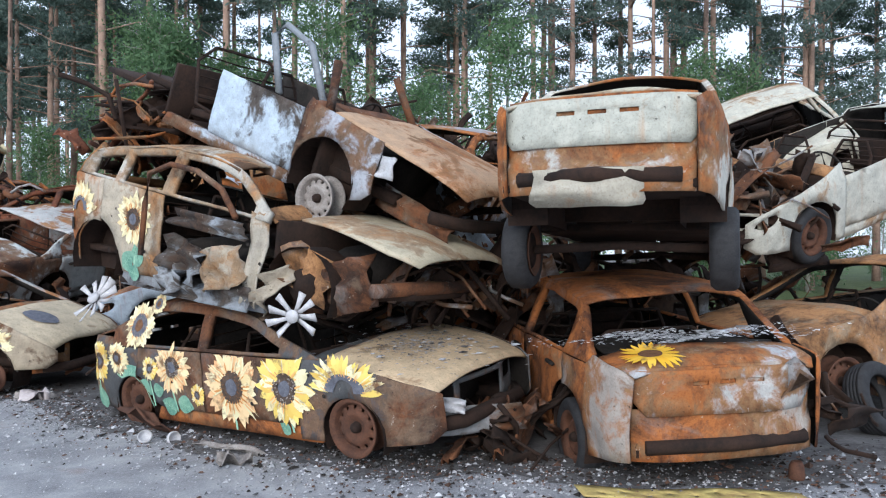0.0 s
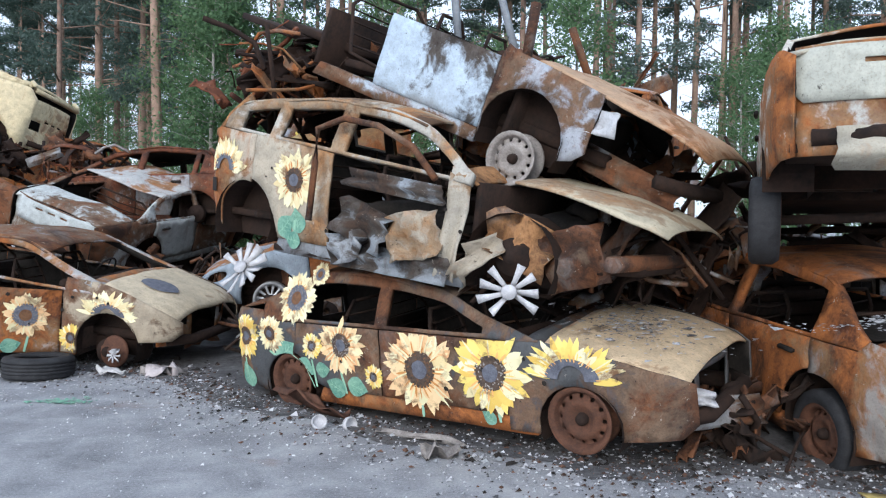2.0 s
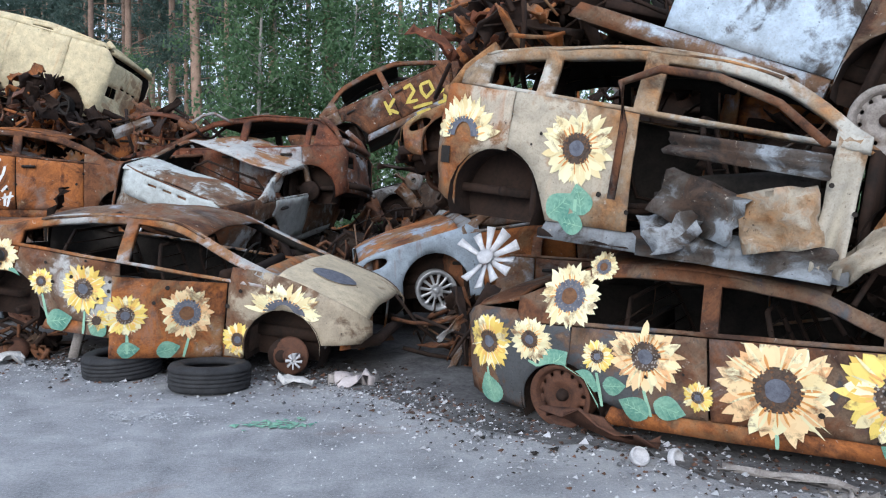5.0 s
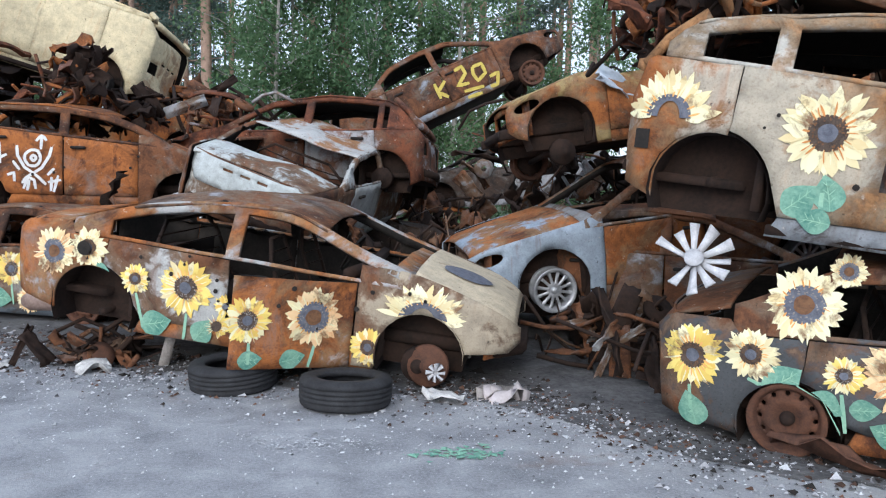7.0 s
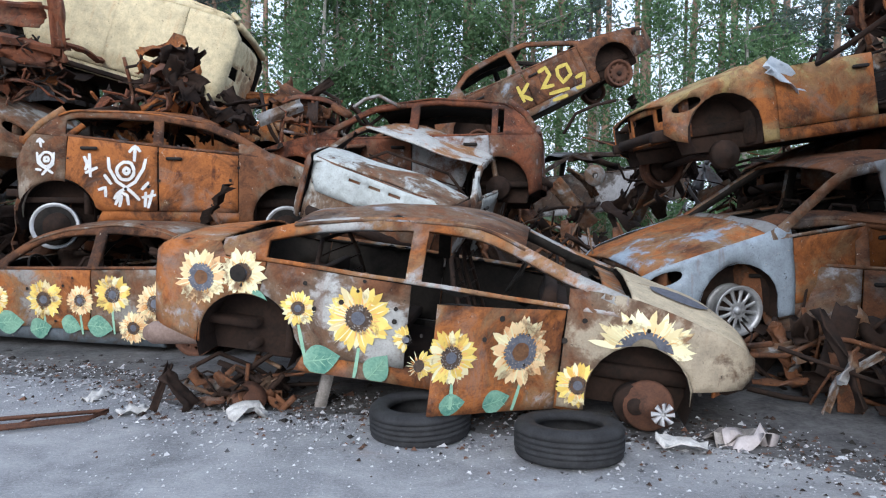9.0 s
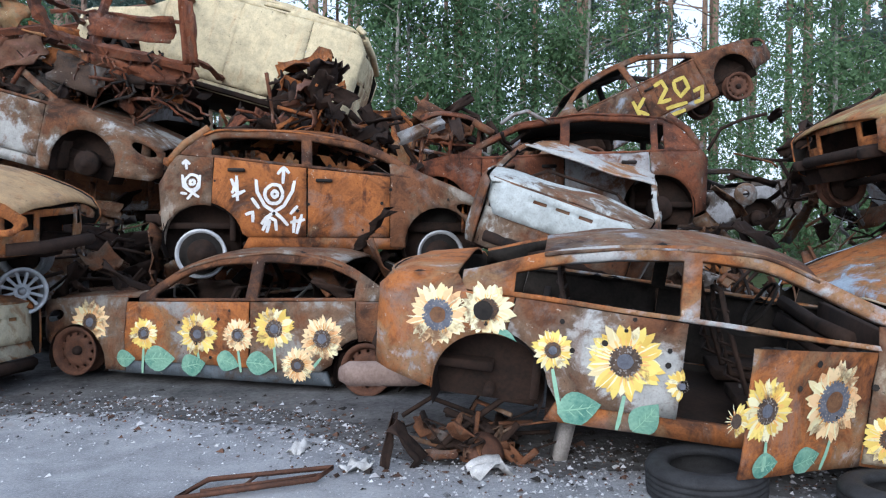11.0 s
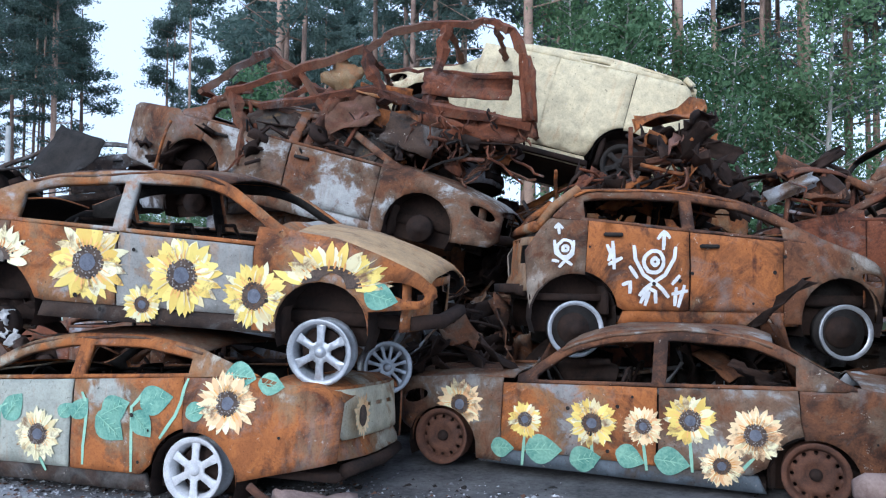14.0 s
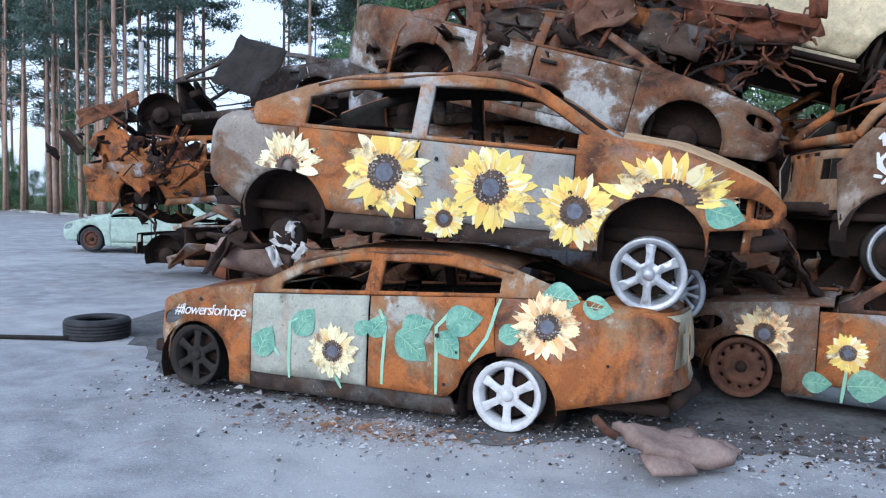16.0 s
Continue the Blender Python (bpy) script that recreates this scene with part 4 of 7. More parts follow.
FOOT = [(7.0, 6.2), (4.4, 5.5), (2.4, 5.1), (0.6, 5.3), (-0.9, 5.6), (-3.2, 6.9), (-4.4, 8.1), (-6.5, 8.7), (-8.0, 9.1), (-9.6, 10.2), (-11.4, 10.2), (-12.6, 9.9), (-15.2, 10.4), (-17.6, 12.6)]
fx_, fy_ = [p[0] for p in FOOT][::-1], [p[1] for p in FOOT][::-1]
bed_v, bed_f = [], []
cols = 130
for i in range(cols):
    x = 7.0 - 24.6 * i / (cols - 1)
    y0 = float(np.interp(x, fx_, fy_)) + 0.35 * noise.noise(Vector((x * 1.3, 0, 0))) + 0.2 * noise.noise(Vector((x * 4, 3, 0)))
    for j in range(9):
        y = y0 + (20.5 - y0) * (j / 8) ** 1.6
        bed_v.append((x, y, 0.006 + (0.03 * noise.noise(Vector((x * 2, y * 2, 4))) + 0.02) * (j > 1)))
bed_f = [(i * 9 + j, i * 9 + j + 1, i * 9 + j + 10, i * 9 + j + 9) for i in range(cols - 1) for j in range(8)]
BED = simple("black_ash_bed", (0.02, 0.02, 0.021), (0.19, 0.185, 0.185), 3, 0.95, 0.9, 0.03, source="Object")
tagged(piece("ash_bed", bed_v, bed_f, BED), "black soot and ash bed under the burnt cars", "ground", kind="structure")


def leaf_material(name, a, b, thin=0.35):
    m, nt, bsdf = material(name)
    isl = nt.nodes.new("ShaderNodeNewGeometry").outputs["Random Per Island"]
    info = nt.nodes.new("ShaderNodeObjectInfo").outputs["Random"]
    v = arith(nt, "ADD", arith(nt, "MULTIPLY", isl, 0.6), arith(nt, "MULTIPLY", info, 0.4))
    col = ramp(nt, v, [(0.1, a), (0.9, b)])
    nt.links.new(col, bsdf.inputs["Base Color"])
    bsdf.inputs["Roughness"].default_value = 0.7
    tr = nt.nodes.new("ShaderNodeBsdfTranslucent")
    nt.links.new(col, tr.inputs[0])
    mx = nt.nodes.new("ShaderNodeMixShader")
    mx.inputs[0].default_value = thin
    nt.links.new(bsdf.outputs[0], mx.inputs[1])
    nt.links.new(tr.outputs[0], mx.inputs[2])
    nt.links.new(mx.outputs[0], nt.nodes["Material Output"].inputs[0])
    return m


NEEDLES = leaf_material("pine_needles", (0.07, 0.12, 0.1), (0.2, 0.26, 0.22), 0.5)
LEAVES = leaf_material("birch_leaves", (0.07, 0.145, 0.068), (0.19, 0.31, 0.15), 0.5)


def leaves(rng, centres, per, spread, size, long=1.0, droop=0.0):
    """Many small leaf blades scattered in clumps."""
    c = np.repeat(np.array(centres), per, axis=0)
    g = np.random.RandomState(rng.randrange(10 ** 6))
    n = len(c)
    pos = c + g.normal(0, 1, (n, 3)) * np.array(spread)
    u = g.normal(0, 1, (n, 3))
    u[:, 2] -= droop
    u /= np.linalg.norm(u, axis=1)[:, None]
    w = np.cross(u, g.normal(0, 1, (n, 3)))
    w /= np.linalg.norm(w, axis=1)[:, None]
    s = size * g.uniform(0.6, 1.3, (n, 1))
    v = np.stack([pos - u * s * long, pos + w * s * 0.5, pos + u * s * long, pos - w * s * 0.5], 1).reshape(-1, 3)
    return v, [(4 * i, 4 * i + 1, 4 * i + 2, 4 * i + 3) for i in range(n)]


def add_tree(name, rng, label, trunk, limbs, centres, per, spread, size, leaf_mat, bark, long=1.0, droop=0.0):
    t = tagged(new(name), label, "tree", "forest behind the wrecks")
    s = Shape().tube(*trunk, 9)
    for pts, rs in limbs:
        s.tube(pts, rs, 5)
    s.put("trunk", bark, t)
    v, f = leaves(rng, centres, per, spread, size, long, droop)
    piece("crown", v, f, leaf_mat, t, smooth=False)
    return t


def pine(seed, h, thick=0.19, first=0.52):
    rng = random.Random(seed)
    bend = [rng.uniform(-0.25, 0.25) for _ in range(4)]
    at = lambda f: Vector((bend[0] * math.sin(3 * f) + bend[1] * f, bend[2] * math.sin(2.4 * f) + bend[3] * f, h * f))
    trunk = ([at(f) for f in np.linspace(0, 1, 10)], [thick * (1 - 0.85 * f) + 0.01 for f in np.linspace(0, 1, 10)])
    limbs, cs = [], []
    for i in range(34):
        f = rng.uniform(first, 0.99) if i > 3 else rng.uniform(0.3, 0.5)
        a, ln = rng.uniform(0, math.tau), (1 - f) * 3.4 + 0.6
        p = at(f)
        d = Vector((math.cos(a), math.sin(a), 0))
        q = p + d * ln * 0.55 + Vector((0, 0, 0.12 * ln))
        e = p + d * ln + Vector((0, 0, rng.uniform(-0.1, 0.35) * ln))
        limbs.append(([p, q, e], [0.035 * (1.2 - f) + 0.008, 0.016, 0.005]))
        if i > 3:
            for g in (0.5, 0.75, 1.0):
                for _ in range(2):
                    cs.append(p + (e - p) * g + Vector((rng.uniform(-0.3, 0.3), rng.uniform(-0.3, 0.3), rng.uniform(0, 0.25))))
    return add_tree("pine_tree", rng, "tall pine with a bare reddish trunk and thin crown", trunk, limbs, cs, 52, (0.26, 0.26, 0.13), 0.075, NEEDLES, BARK, 1.5)


def leafy(seed, h, rad):
    rng = random.Random(seed)
    at = lambda f: Vector((0.3 * math.sin(2 * f + seed), 0.2 * math.sin(3 * f), h * f))
    trunk = ([at(f) for f in np.linspace(0, 1, 8)], [0.09 * (1 - 0.9 * f) + 0.008 for f in np.linspace(0, 1, 8)])
    limbs, cs = [], []
    for i in range(64):
        f = rng.uniform(0.08, 0.97)
        a, ln = rng.uniform(0, math.tau), rad * (0.35 + 0.75 * math.sin(math.pi * min(1, f * 0.85 + 0.16))) * rng.uniform(0.55, 1.1)
        p, d = at(f), Vector((math.cos(a), math.sin(a), 0))
        e = p + d * ln + Vector((0, 0, ln * rng.uniform(0.1, 0.6)))
        limbs.append(([p, p + (e - p) * 0.5 + Vector((0, 0, 0.08)), e], [0.022, 0.014, 0.005]))
        for g in (0.35, 0.6, 0.8, 1.0):
            cs.append(p + (e - p) * g + Vector((rng.uniform(-0.15, 0.15), rng.uniform(-0.15, 0.15), rng.uniform(-0.25, 0.1))))
    return add_tree("birch_tree", rng, "leafy young green tree at the forest edge", trunk, limbs, cs, 40, (0.23, 0.23, 0.32), 0.064, LEAVES, BIRCH, 1.2, 0.5)


pines = [pine(1, 19), pine(2, 22), pine(3, 17.5, first=0.36)]
slender = pine(7, 21, 0.12, 0.72)
birches = [leafy(4, 8.5, 1.6), leafy(5, 7.0, 1.9), leafy(6, 9.5, 2.0)]
rng = random.Random(11)
placed = []


def plant(tree, x, y, s=1.0):
    m = Matrix.Translation((x, y, 0.1)) @ Matrix.Rotation(rng.uniform(0, 6.28), 4, "Z") @ Matrix.Diagonal((s, s, s, 1))
    t = copy_thing(tree, m)
    t.scale = (s, s, s)
    return t


def edge(x):
    """Where the forest begins: behind the stacks, with an inlet beyond their end."""
    return 26 if x > -19 else 50 if x > -36 else 26 + 0.45 * (-13 - x)


for row in range(3):
    for i in range(30):
        x = -74 + i * 3.36 + rng.uniform(-1.4, 1.4) + row * 0.7
        plant(pines[rng.randrange(3)], x, edge(x) + 1 + row * 4.0 + rng.uniform(-1.6, 1.6), rng.uniform(0.8, 1.02))
for i in range(24):
    x = -36 + i * 2.1 + rng.uniform(-0.9, 0.9)
    plant(birches[rng.randrange(3)], x, edge(x) - 2.5 + rng.uniform(-1.0, 2.5), rng.uniform(0.62, 1.0))
for i in range(22):
    x = -60 + i * 3.9 + rng.uniform(-1, 1)
    plant(birches[rng.randrange(3)], x, edge(x) + 9 + rng.uniform(-4, 6), rng.uniform(0.35, 0.7))
for i in range(90):
    x = -72 + i * 1.03 + rng.uniform(-0.5, 0.5)
    plant(slender, x, edge(x) + rng.uniform(-1.0, 12.0), rng.uniform(0.75, 1.05))
for i in range(26):
    x = -72 + i * 1.6 + rng.uniform(-0.7, 0.7)
    plant(birches[rng.randrange(3)], x, edge(x) + 4 + rng.uniform(-2, 5), rng.uniform(0.3, 0.5))
slender.matrix_world = Matrix.Translation((-30, 44, 0.1))
for k, t in enumerate(pines):
    t.matrix_world = Matrix.Translation((-20 + 10 * k, 46, 0.1))
for k, t in enumerate(birches):
    t.matrix_world = Matrix.Translation((-8.5 + 2.2 * k, 23.5 + 0.4 * k, 0.1))

# ---- the cars ----
CREAM, GREYW, BLUEW = (0.62, 0.56, 0.42), (0.5, 0.5, 0.5), (0.5, 0.58, 0.66)
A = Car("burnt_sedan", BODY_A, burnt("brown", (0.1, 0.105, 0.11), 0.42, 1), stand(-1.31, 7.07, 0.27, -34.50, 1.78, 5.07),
        drop=0.05, crush=0.03,  label="dark scorched sedan painted with sunflowers, crushed under another car", seed=1,
        mats={"hood": burnt("pale", (0.68, 0.52, 0.33), 0.92, 2), "sill": burnt("orange", GREYW, 0.1, 3), "front_door": burnt("brown", (0.07, 0.075, 0.08), 0.42, 4), "rear_quarter": burnt("brown", (0.08, 0.085, 0.09), 0.4, 4)}, wheels=("steel", "steel", "steel", "steel"), skip=("door_handle",))
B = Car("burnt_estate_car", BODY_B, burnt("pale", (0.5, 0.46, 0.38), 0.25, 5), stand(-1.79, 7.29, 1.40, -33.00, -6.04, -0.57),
        drop=0.05, crush=0.03,  label="cream and rust estate car, its door torn open", seed=5, skip=("front_door_r", "front_fender_r", "front_panel", "door_handle"), wheels=("hub", "hub", None, None), slide=0.3,
        mats={"pillar_frame": burnt("pale", (0.5, 0.48, 0.42), 0.45, 6), "rear_door": burnt("pale", (0.5, 0.44, 0.34), 0.22, 7), "rear_quarter": burnt("orange", (0.52, 0.45, 0.35), 0.2, 8), "sill": burnt("dark", (0.26, 0.28, 0.3), 0.5, 9), "hood": burnt("pale", (0.56, 0.5, 0.36), 0.6, 8)})
C = Car("burnt_tilted_car", dict(SEDAN, fx=1.22, xf=2.45, fend=1.78, door_f=0.87, cowl=(0.95, 0.62), b=-0.25), burnt("brown", BLUEW, 0.08, 9), stand(-1.53, 7.72, 2.64, -33.00, -22.30, -0.50),
        drop=-0.17, crush=0.22,  label="burnt car with pale blue door tipped nose down on the stack", seed=9, wheels=("pale", "pale", None, None), slide=0.16,
        skip=("rear_quarter", "rear_panel", "trunk_lid", "rear_beam", "roof", "rear_door_r", "rear_wheelhouse", "pillar_frame", "front_panel", "door_handle"),
        mats={"hood": burnt("orange", (0.5, 0.33, 0.2), 0.5, 10), "front_door_r": burnt("dark", (0.52, 0.63, 0.74), 0.95, 11), "front_fender": burnt("brown", (0.42, 0.45, 0.5), 0.32, 12), "pillar_frame": burnt("brown", (0.3, 0.3, 0.3), 0.1, 12)})
D = Car("burnt_white_sedan", dict(SEDAN, w=0.79), burnt("orange", (0.62, 0.6, 0.52), 0.4, 13), stand(1.78, 6.97, 1.87, 69.00, -2.00, -0.40),
        drop=-0.32, crush=0.00,  label="rusted white sedan seen from its tail, on top of another wreck", seed=13, wheels=("char",) * 4, mats={"trunk_lid": burnt("pale", (0.5, 0.47, 0.37), 0.55, 14), "rear_panel": burnt("orange", (0.5, 0.5, 0.46), 0.2, 14), "lid_face": burnt("pale", (0.5, 0.51, 0.44), 0.72, 14)})
E = Car("burnt_orange_sedan", HATCHED, burnt("orange", (0.4, 0.36, 0.32), 0.06, 15), stand(1.53, 7.28, 0.36, 100.00, 4.00, -2.00),
        drop=-0.06, crush=0.06,  label="orange rusted sedan with a sunflower on its boot lid", seed=15, wheels=("char",) * 4, mats={"trunk_lid": burnt("orange", (0.5, 0.52, 0.54), 0.42, 16), "rear_panel": burnt("orange", (0.45, 0.4, 0.35), 0.2, 16), "lid_face": burnt("orange", (0.5, 0.5, 0.48), 0.55, 17)})
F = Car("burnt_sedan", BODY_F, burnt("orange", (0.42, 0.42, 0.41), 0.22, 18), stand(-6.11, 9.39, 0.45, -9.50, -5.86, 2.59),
        drop=-0.1, ajar=34.0, crush=0.03,  label="rust brown burnt sedan with painted sunflowers and a missing rear wheel", seed=18, wheels=("hub", "hub", None, None), mats={"hood": burnt("pale", (0.64, 0.54, 0.38), 0.85, 19), "rear_door": burnt("brown", (0.48, 0.48, 0.46), 0.4, 20), "roof": burnt("brown", (0.33, 0.33, 0.35), 0.6, 131), "front_fender": burnt("brown", (0.44, 0.37, 0.27), 0.25, 134), "front_door": burnt("orange", (0.5, 0.49, 0.46), 0.3, 135)}, skip=("door_handle",))
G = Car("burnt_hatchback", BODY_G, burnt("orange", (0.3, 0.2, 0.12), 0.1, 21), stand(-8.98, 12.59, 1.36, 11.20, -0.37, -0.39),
        drop=-0.21, crush=0.03,  label="orange rusted hatchback with white painted signs, lying on a sedan", seed=21, wheels=("ring",) * 4, mats={"rear_quarter": burnt("brown", (0.36, 0.3, 0.24), 0.2, 121), "front_fender": burnt("brown", (0.42, 0.38, 0.32), 0.3, 122), "pillar_frame": burnt("brown", (0.4, 0.34, 0.28), 0.2, 123)})
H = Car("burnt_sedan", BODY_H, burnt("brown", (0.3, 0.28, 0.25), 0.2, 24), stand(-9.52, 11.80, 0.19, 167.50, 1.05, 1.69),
        drop=0.05, crush=0.02,  label="brown burnt sedan with painted sunflowers and green leaves", seed=24, wheels=("steel", "hub", "steel", "steel"), mats={"pillar_frame": burnt("brown", (0.4, 0.37, 0.34), 0.28, 132), "sill": burnt("dark", (0.1, 0.12, 0.14), 0.5, 23), "front_door": burnt("orange", (0.3, 0.28, 0.26), 0.15, 24)}, skip=("door_handle",))
I = Car("burnt_grey_car", SEDAN, burnt("brown", (0.3, 0.3, 0.3), 0.15, 27), stand(-2.50, 10.93, 0.83, 188.00, -7.00, -3.00),
        drop=-0.05, crush=0.00,  label="grey-blue burnt car with a rust patch on its hood", seed=27, wheels=("fine",) * 4, mats={"hood": burnt("orange", (0.33, 0.4, 0.48), 0.62, 26), "front_fender": burnt("brown", (0.33, 0.4, 0.48), 0.9, 25), "front_door": burnt("orange", (0.2, 0.15, 0.1), 0.1, 28), "rear_door": burnt("brown", (0.2, 0.15, 0.1), 0.1, 29)})
J = Car("burnt_sedan", SEDAN, burnt("brown", (0.5, 0.52, 0.5), 0.5, 30), stand(-6.28, 13.03, 1.36, 74.00, 7.00, 19.00),
        drop=0.00, crush=0.25,  label="burnt sedan with a pale grey boot lid and stove-in roof", seed=30, mats={"trunk_lid": burnt("brown", (0.55, 0.58, 0.56), 0.8, 31), "rear_panel": burnt("brown", (0.5, 0.5, 0.46), 0.4, 31), "lid_face": burnt("brown", (0.55, 0.6, 0.6), 1.05, 31), "roof": burnt("orange", (0.5, 0.5, 0.48), 0.5, 32)}, wheels=("hub",) * 4)
K = Car("burnt_sedan", SEDAN, burnt("brown", (0.3, 0.32, 0.36), 0.2, 33), stand(-4.31, 17.27, 3.09, 6.00, 27.00, -5.00),
        drop=-0.18, crush=0.04,  label="brown burnt sedan with yellow painted marks, tipped up on the pile", seed=33, wheels=("steel",) * 4)
L = Car("burnt_car", dict(SEDAN, xf=1.88), burnt("orange", (0.38, 0.28, 0.12), 0.3, 36), stand(-2.30, 11.66, 2.30, 186.00, -9.00, 3.00),
        drop=-0.21, crush=0.04,  label="tan and rust burnt car lying nose down on the pile", seed=36, wheels=("hub", "steel", None, None), skip=("roof", "pillar_frame", "trunk_lid", "rear_door", "rear_panel", "engine"))
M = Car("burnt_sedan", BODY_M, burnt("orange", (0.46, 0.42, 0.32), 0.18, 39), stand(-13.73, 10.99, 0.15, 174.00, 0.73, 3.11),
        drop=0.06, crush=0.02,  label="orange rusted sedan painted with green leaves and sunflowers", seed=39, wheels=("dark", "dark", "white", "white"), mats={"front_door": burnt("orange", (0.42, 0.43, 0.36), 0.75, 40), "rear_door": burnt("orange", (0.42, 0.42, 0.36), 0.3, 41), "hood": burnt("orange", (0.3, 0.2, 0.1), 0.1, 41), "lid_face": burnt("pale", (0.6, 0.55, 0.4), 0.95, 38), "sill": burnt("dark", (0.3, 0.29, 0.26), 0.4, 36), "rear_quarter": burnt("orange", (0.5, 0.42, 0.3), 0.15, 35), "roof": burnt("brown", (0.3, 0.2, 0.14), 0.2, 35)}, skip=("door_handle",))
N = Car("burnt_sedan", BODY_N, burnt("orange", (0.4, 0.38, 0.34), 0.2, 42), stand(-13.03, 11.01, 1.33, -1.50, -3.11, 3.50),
        drop=-0.16, crush=0.01,  label="grey-brown sedan with large sunflowers, on another sedan", seed=42, wheels=("alloy", "alloy", "hub", "hub"), mats={"hood": burnt("pale", (0.5, 0.33, 0.17), 0.75, 46), "front_door": burnt("pale", (0.32, 0.31, 0.28), 0.5, 43), "sill": burnt("dark", (0.2, 0.18, 0.16), 0.4, 45), "rear_quarter": burnt("brown", (0.3, 0.26, 0.22), 0.3, 44), "roof": burnt("brown", (0.3, 0.3, 0.3), 0.3, 44)}, skip=("door_handle",))
O = Car("burnt_cream_van", VAN, burnt("pale", (0.7, 0.6, 0.38), 0.8, 45), stand(-10.60, 14.60, 3.12, 176.00, 16.00, 8.00),
        drop=-0.05, crush=0.00,  label="pale cream burnt van on top of the stack", seed=45, wheels=("dark",) * 4, skip=("door_handle",))
R = Car("burnt_sedan", SEDAN, burnt("brown", (0.46, 0.46, 0.44), 0.42, 51), stand(-12.74, 13.50, 2.42, -6.00, -14.00, 2.00),
        drop=0.00, crush=0.15,  label="grey and rust burnt sedan squeezed under a wreck", seed=51, wheels=("hub",) * 4)
P = Car("burnt_white_car", SEDAN, burnt("pale", (0.55, 0.55, 0.48), 0.6, 54), stand(4.51, 9.15, 2.26, 207.01, -16.25, -11.15),
        drop=-0.01, crush=0.02,  label="pale burnt car stacked on a rusty wreck", seed=54, wheels=("char",) * 4, skip=("roof", "pillar_frame", "hood"))
S = Car("burnt_sedan", SEDAN, burnt("pale", (0.4, 0.25, 0.15), 0.3, 57), stand(4.50, 8.00, 0.50, 200.00, -3.00, 0.00),
        drop=0.00, crush=0.10,  label="rusty pinkish burnt car at the foot of the stack", seed=57)
T = Car("burnt_white_sedan", SEDAN, burnt("pale", (0.6, 0.58, 0.48), 0.75, 60), stand(5.10, 12.10, 3.00, 80.00, 20.00, -18.00),
        drop=0.00, crush=0.00,  label="pale burnt sedan leaning tail down on the stack", seed=60, wheels=("char",) * 4)

# ---- painted flowers and signs ----
A.sunflower(-1, -1.81, 0.39, 0.210, PETAL)
A.sunflower(-1, -1.46, 0.44, 0.163, PETAL_PALE)
A.sunflower(-1, -0.97, 0.37, 0.116, PETAL)
A.sunflower(-1, -0.65, 0.40, 0.241, PETAL_PINK)
A.sunflower(-1, -0.33, 0.18, 0.101, PETAL)
A.sunflower(-1, 0.12, 0.28, 0.347, PETAL_PINK)
A.sunflower(-1, 0.72, 0.31, 0.308, PETAL)
A.sunflower(-1, 1.32, 0.31, 0.373, PETAL, SEED_BLUE, 0.5, 20, 0.8, a0=5, a1=175)
A.sunflower(-1, -1.19, 0.75, 0.225, PETAL_PALE, SEED_BLUE, 0.5)
A.sunflower(-1, -0.97, 0.95, 0.105, PETAL_PALE, SEED_BLUE, 0.5)
A.stem(-1, [(-1.83, 0.20), (-1.82, -0.03)])
A.stem(-1, [(-1.48, 0.29), (-1.29, 0.21), (-1.15, 0.01)])
A.stem(-1, [(-0.67, 0.18), (-0.63, 0.01)])
A.stem(-1, [(-0.98, 0.26), (-0.96, 0.03)])
A.stem(-1, [(0.11, 0.01), (0.11, -0.09)])
A.stem(-1, [(0.77, 0.08), (0.78, -0.03)])
A.leaf(-1, -1.81, 0.05, 0.119, 100)
A.leaf(-1, -1.28, 0.29, 0.128, 30)
A.leaf(-1, -1.06, 0.18, 0.101, -40)
A.leaf(-1, -0.74, 0.06, 0.107, 150)
A.leaf(-1, -0.51, 0.07, 0.104, -20)
A.leaf(-1, -0.86, 0.18, 0.082, 0)
A.leaf(-1, 0.69, 0.00, 0.066, 140)
B.sunflower(-1, -1.57, 0.41, 0.301, PETAL_PALE, SEED_BLUE, 0.45, 16, a0=0, a1=180)
B.sunflower(-1, -0.68, 0.39, 0.256, PETAL_PALE)
B.leaf(-1, -0.76, 0.01, 0.116, 40)
B.leaf(-1, -0.62, 0.07, 0.105, 100)
B.leaf(-1, -0.68, -0.09, 0.091, 170)
B.stem(-1, [(-0.66, 0.18), (-0.65, -0.10)])
F.sunflower(-1, -1.63, 0.37, 0.192, PETAL_PINK, SEED_BLUE, 0.5)
F.sunflower(-1, -1.34, 0.44, 0.167, PETAL_PALE)
F.sunflower(-1, -0.94, 0.25, 0.123, PETAL)
F.sunflower(-1, -0.53, 0.24, 0.233, PETAL)
F.sunflower(-1, -0.20, 0.14, 0.096, PETAL)
F.sunflower(-1, 0.01, 0.18, 0.180, PETAL)
F.sunflower(-1, 0.48, 0.21, 0.227, PETAL_PINK, SEED_BLUE, 0.52)
F.sunflower(-1, 0.92, -0.00, 0.153, PETAL)
F.sunflower(-1, 1.30, 0.25, 0.349, PETAL_PALE, SEED_BLUE, 0.52, 18, 0.8, a0=8, a1=172)
F.stem(-1, [(-0.51, 0.04), (-0.53, -0.21)])
F.stem(-1, [(0.03, 0.02), (0.04, -0.14)])
F.stem(-1, [(0.51, 0.00), (0.48, -0.17)])
F.stem(-1, [(-0.93, 0.14), (-0.86, -0.11)])
F.leaf(-1, -0.75, -0.08, 0.130, 10)
F.leaf(-1, -0.37, -0.08, 0.113, 50)
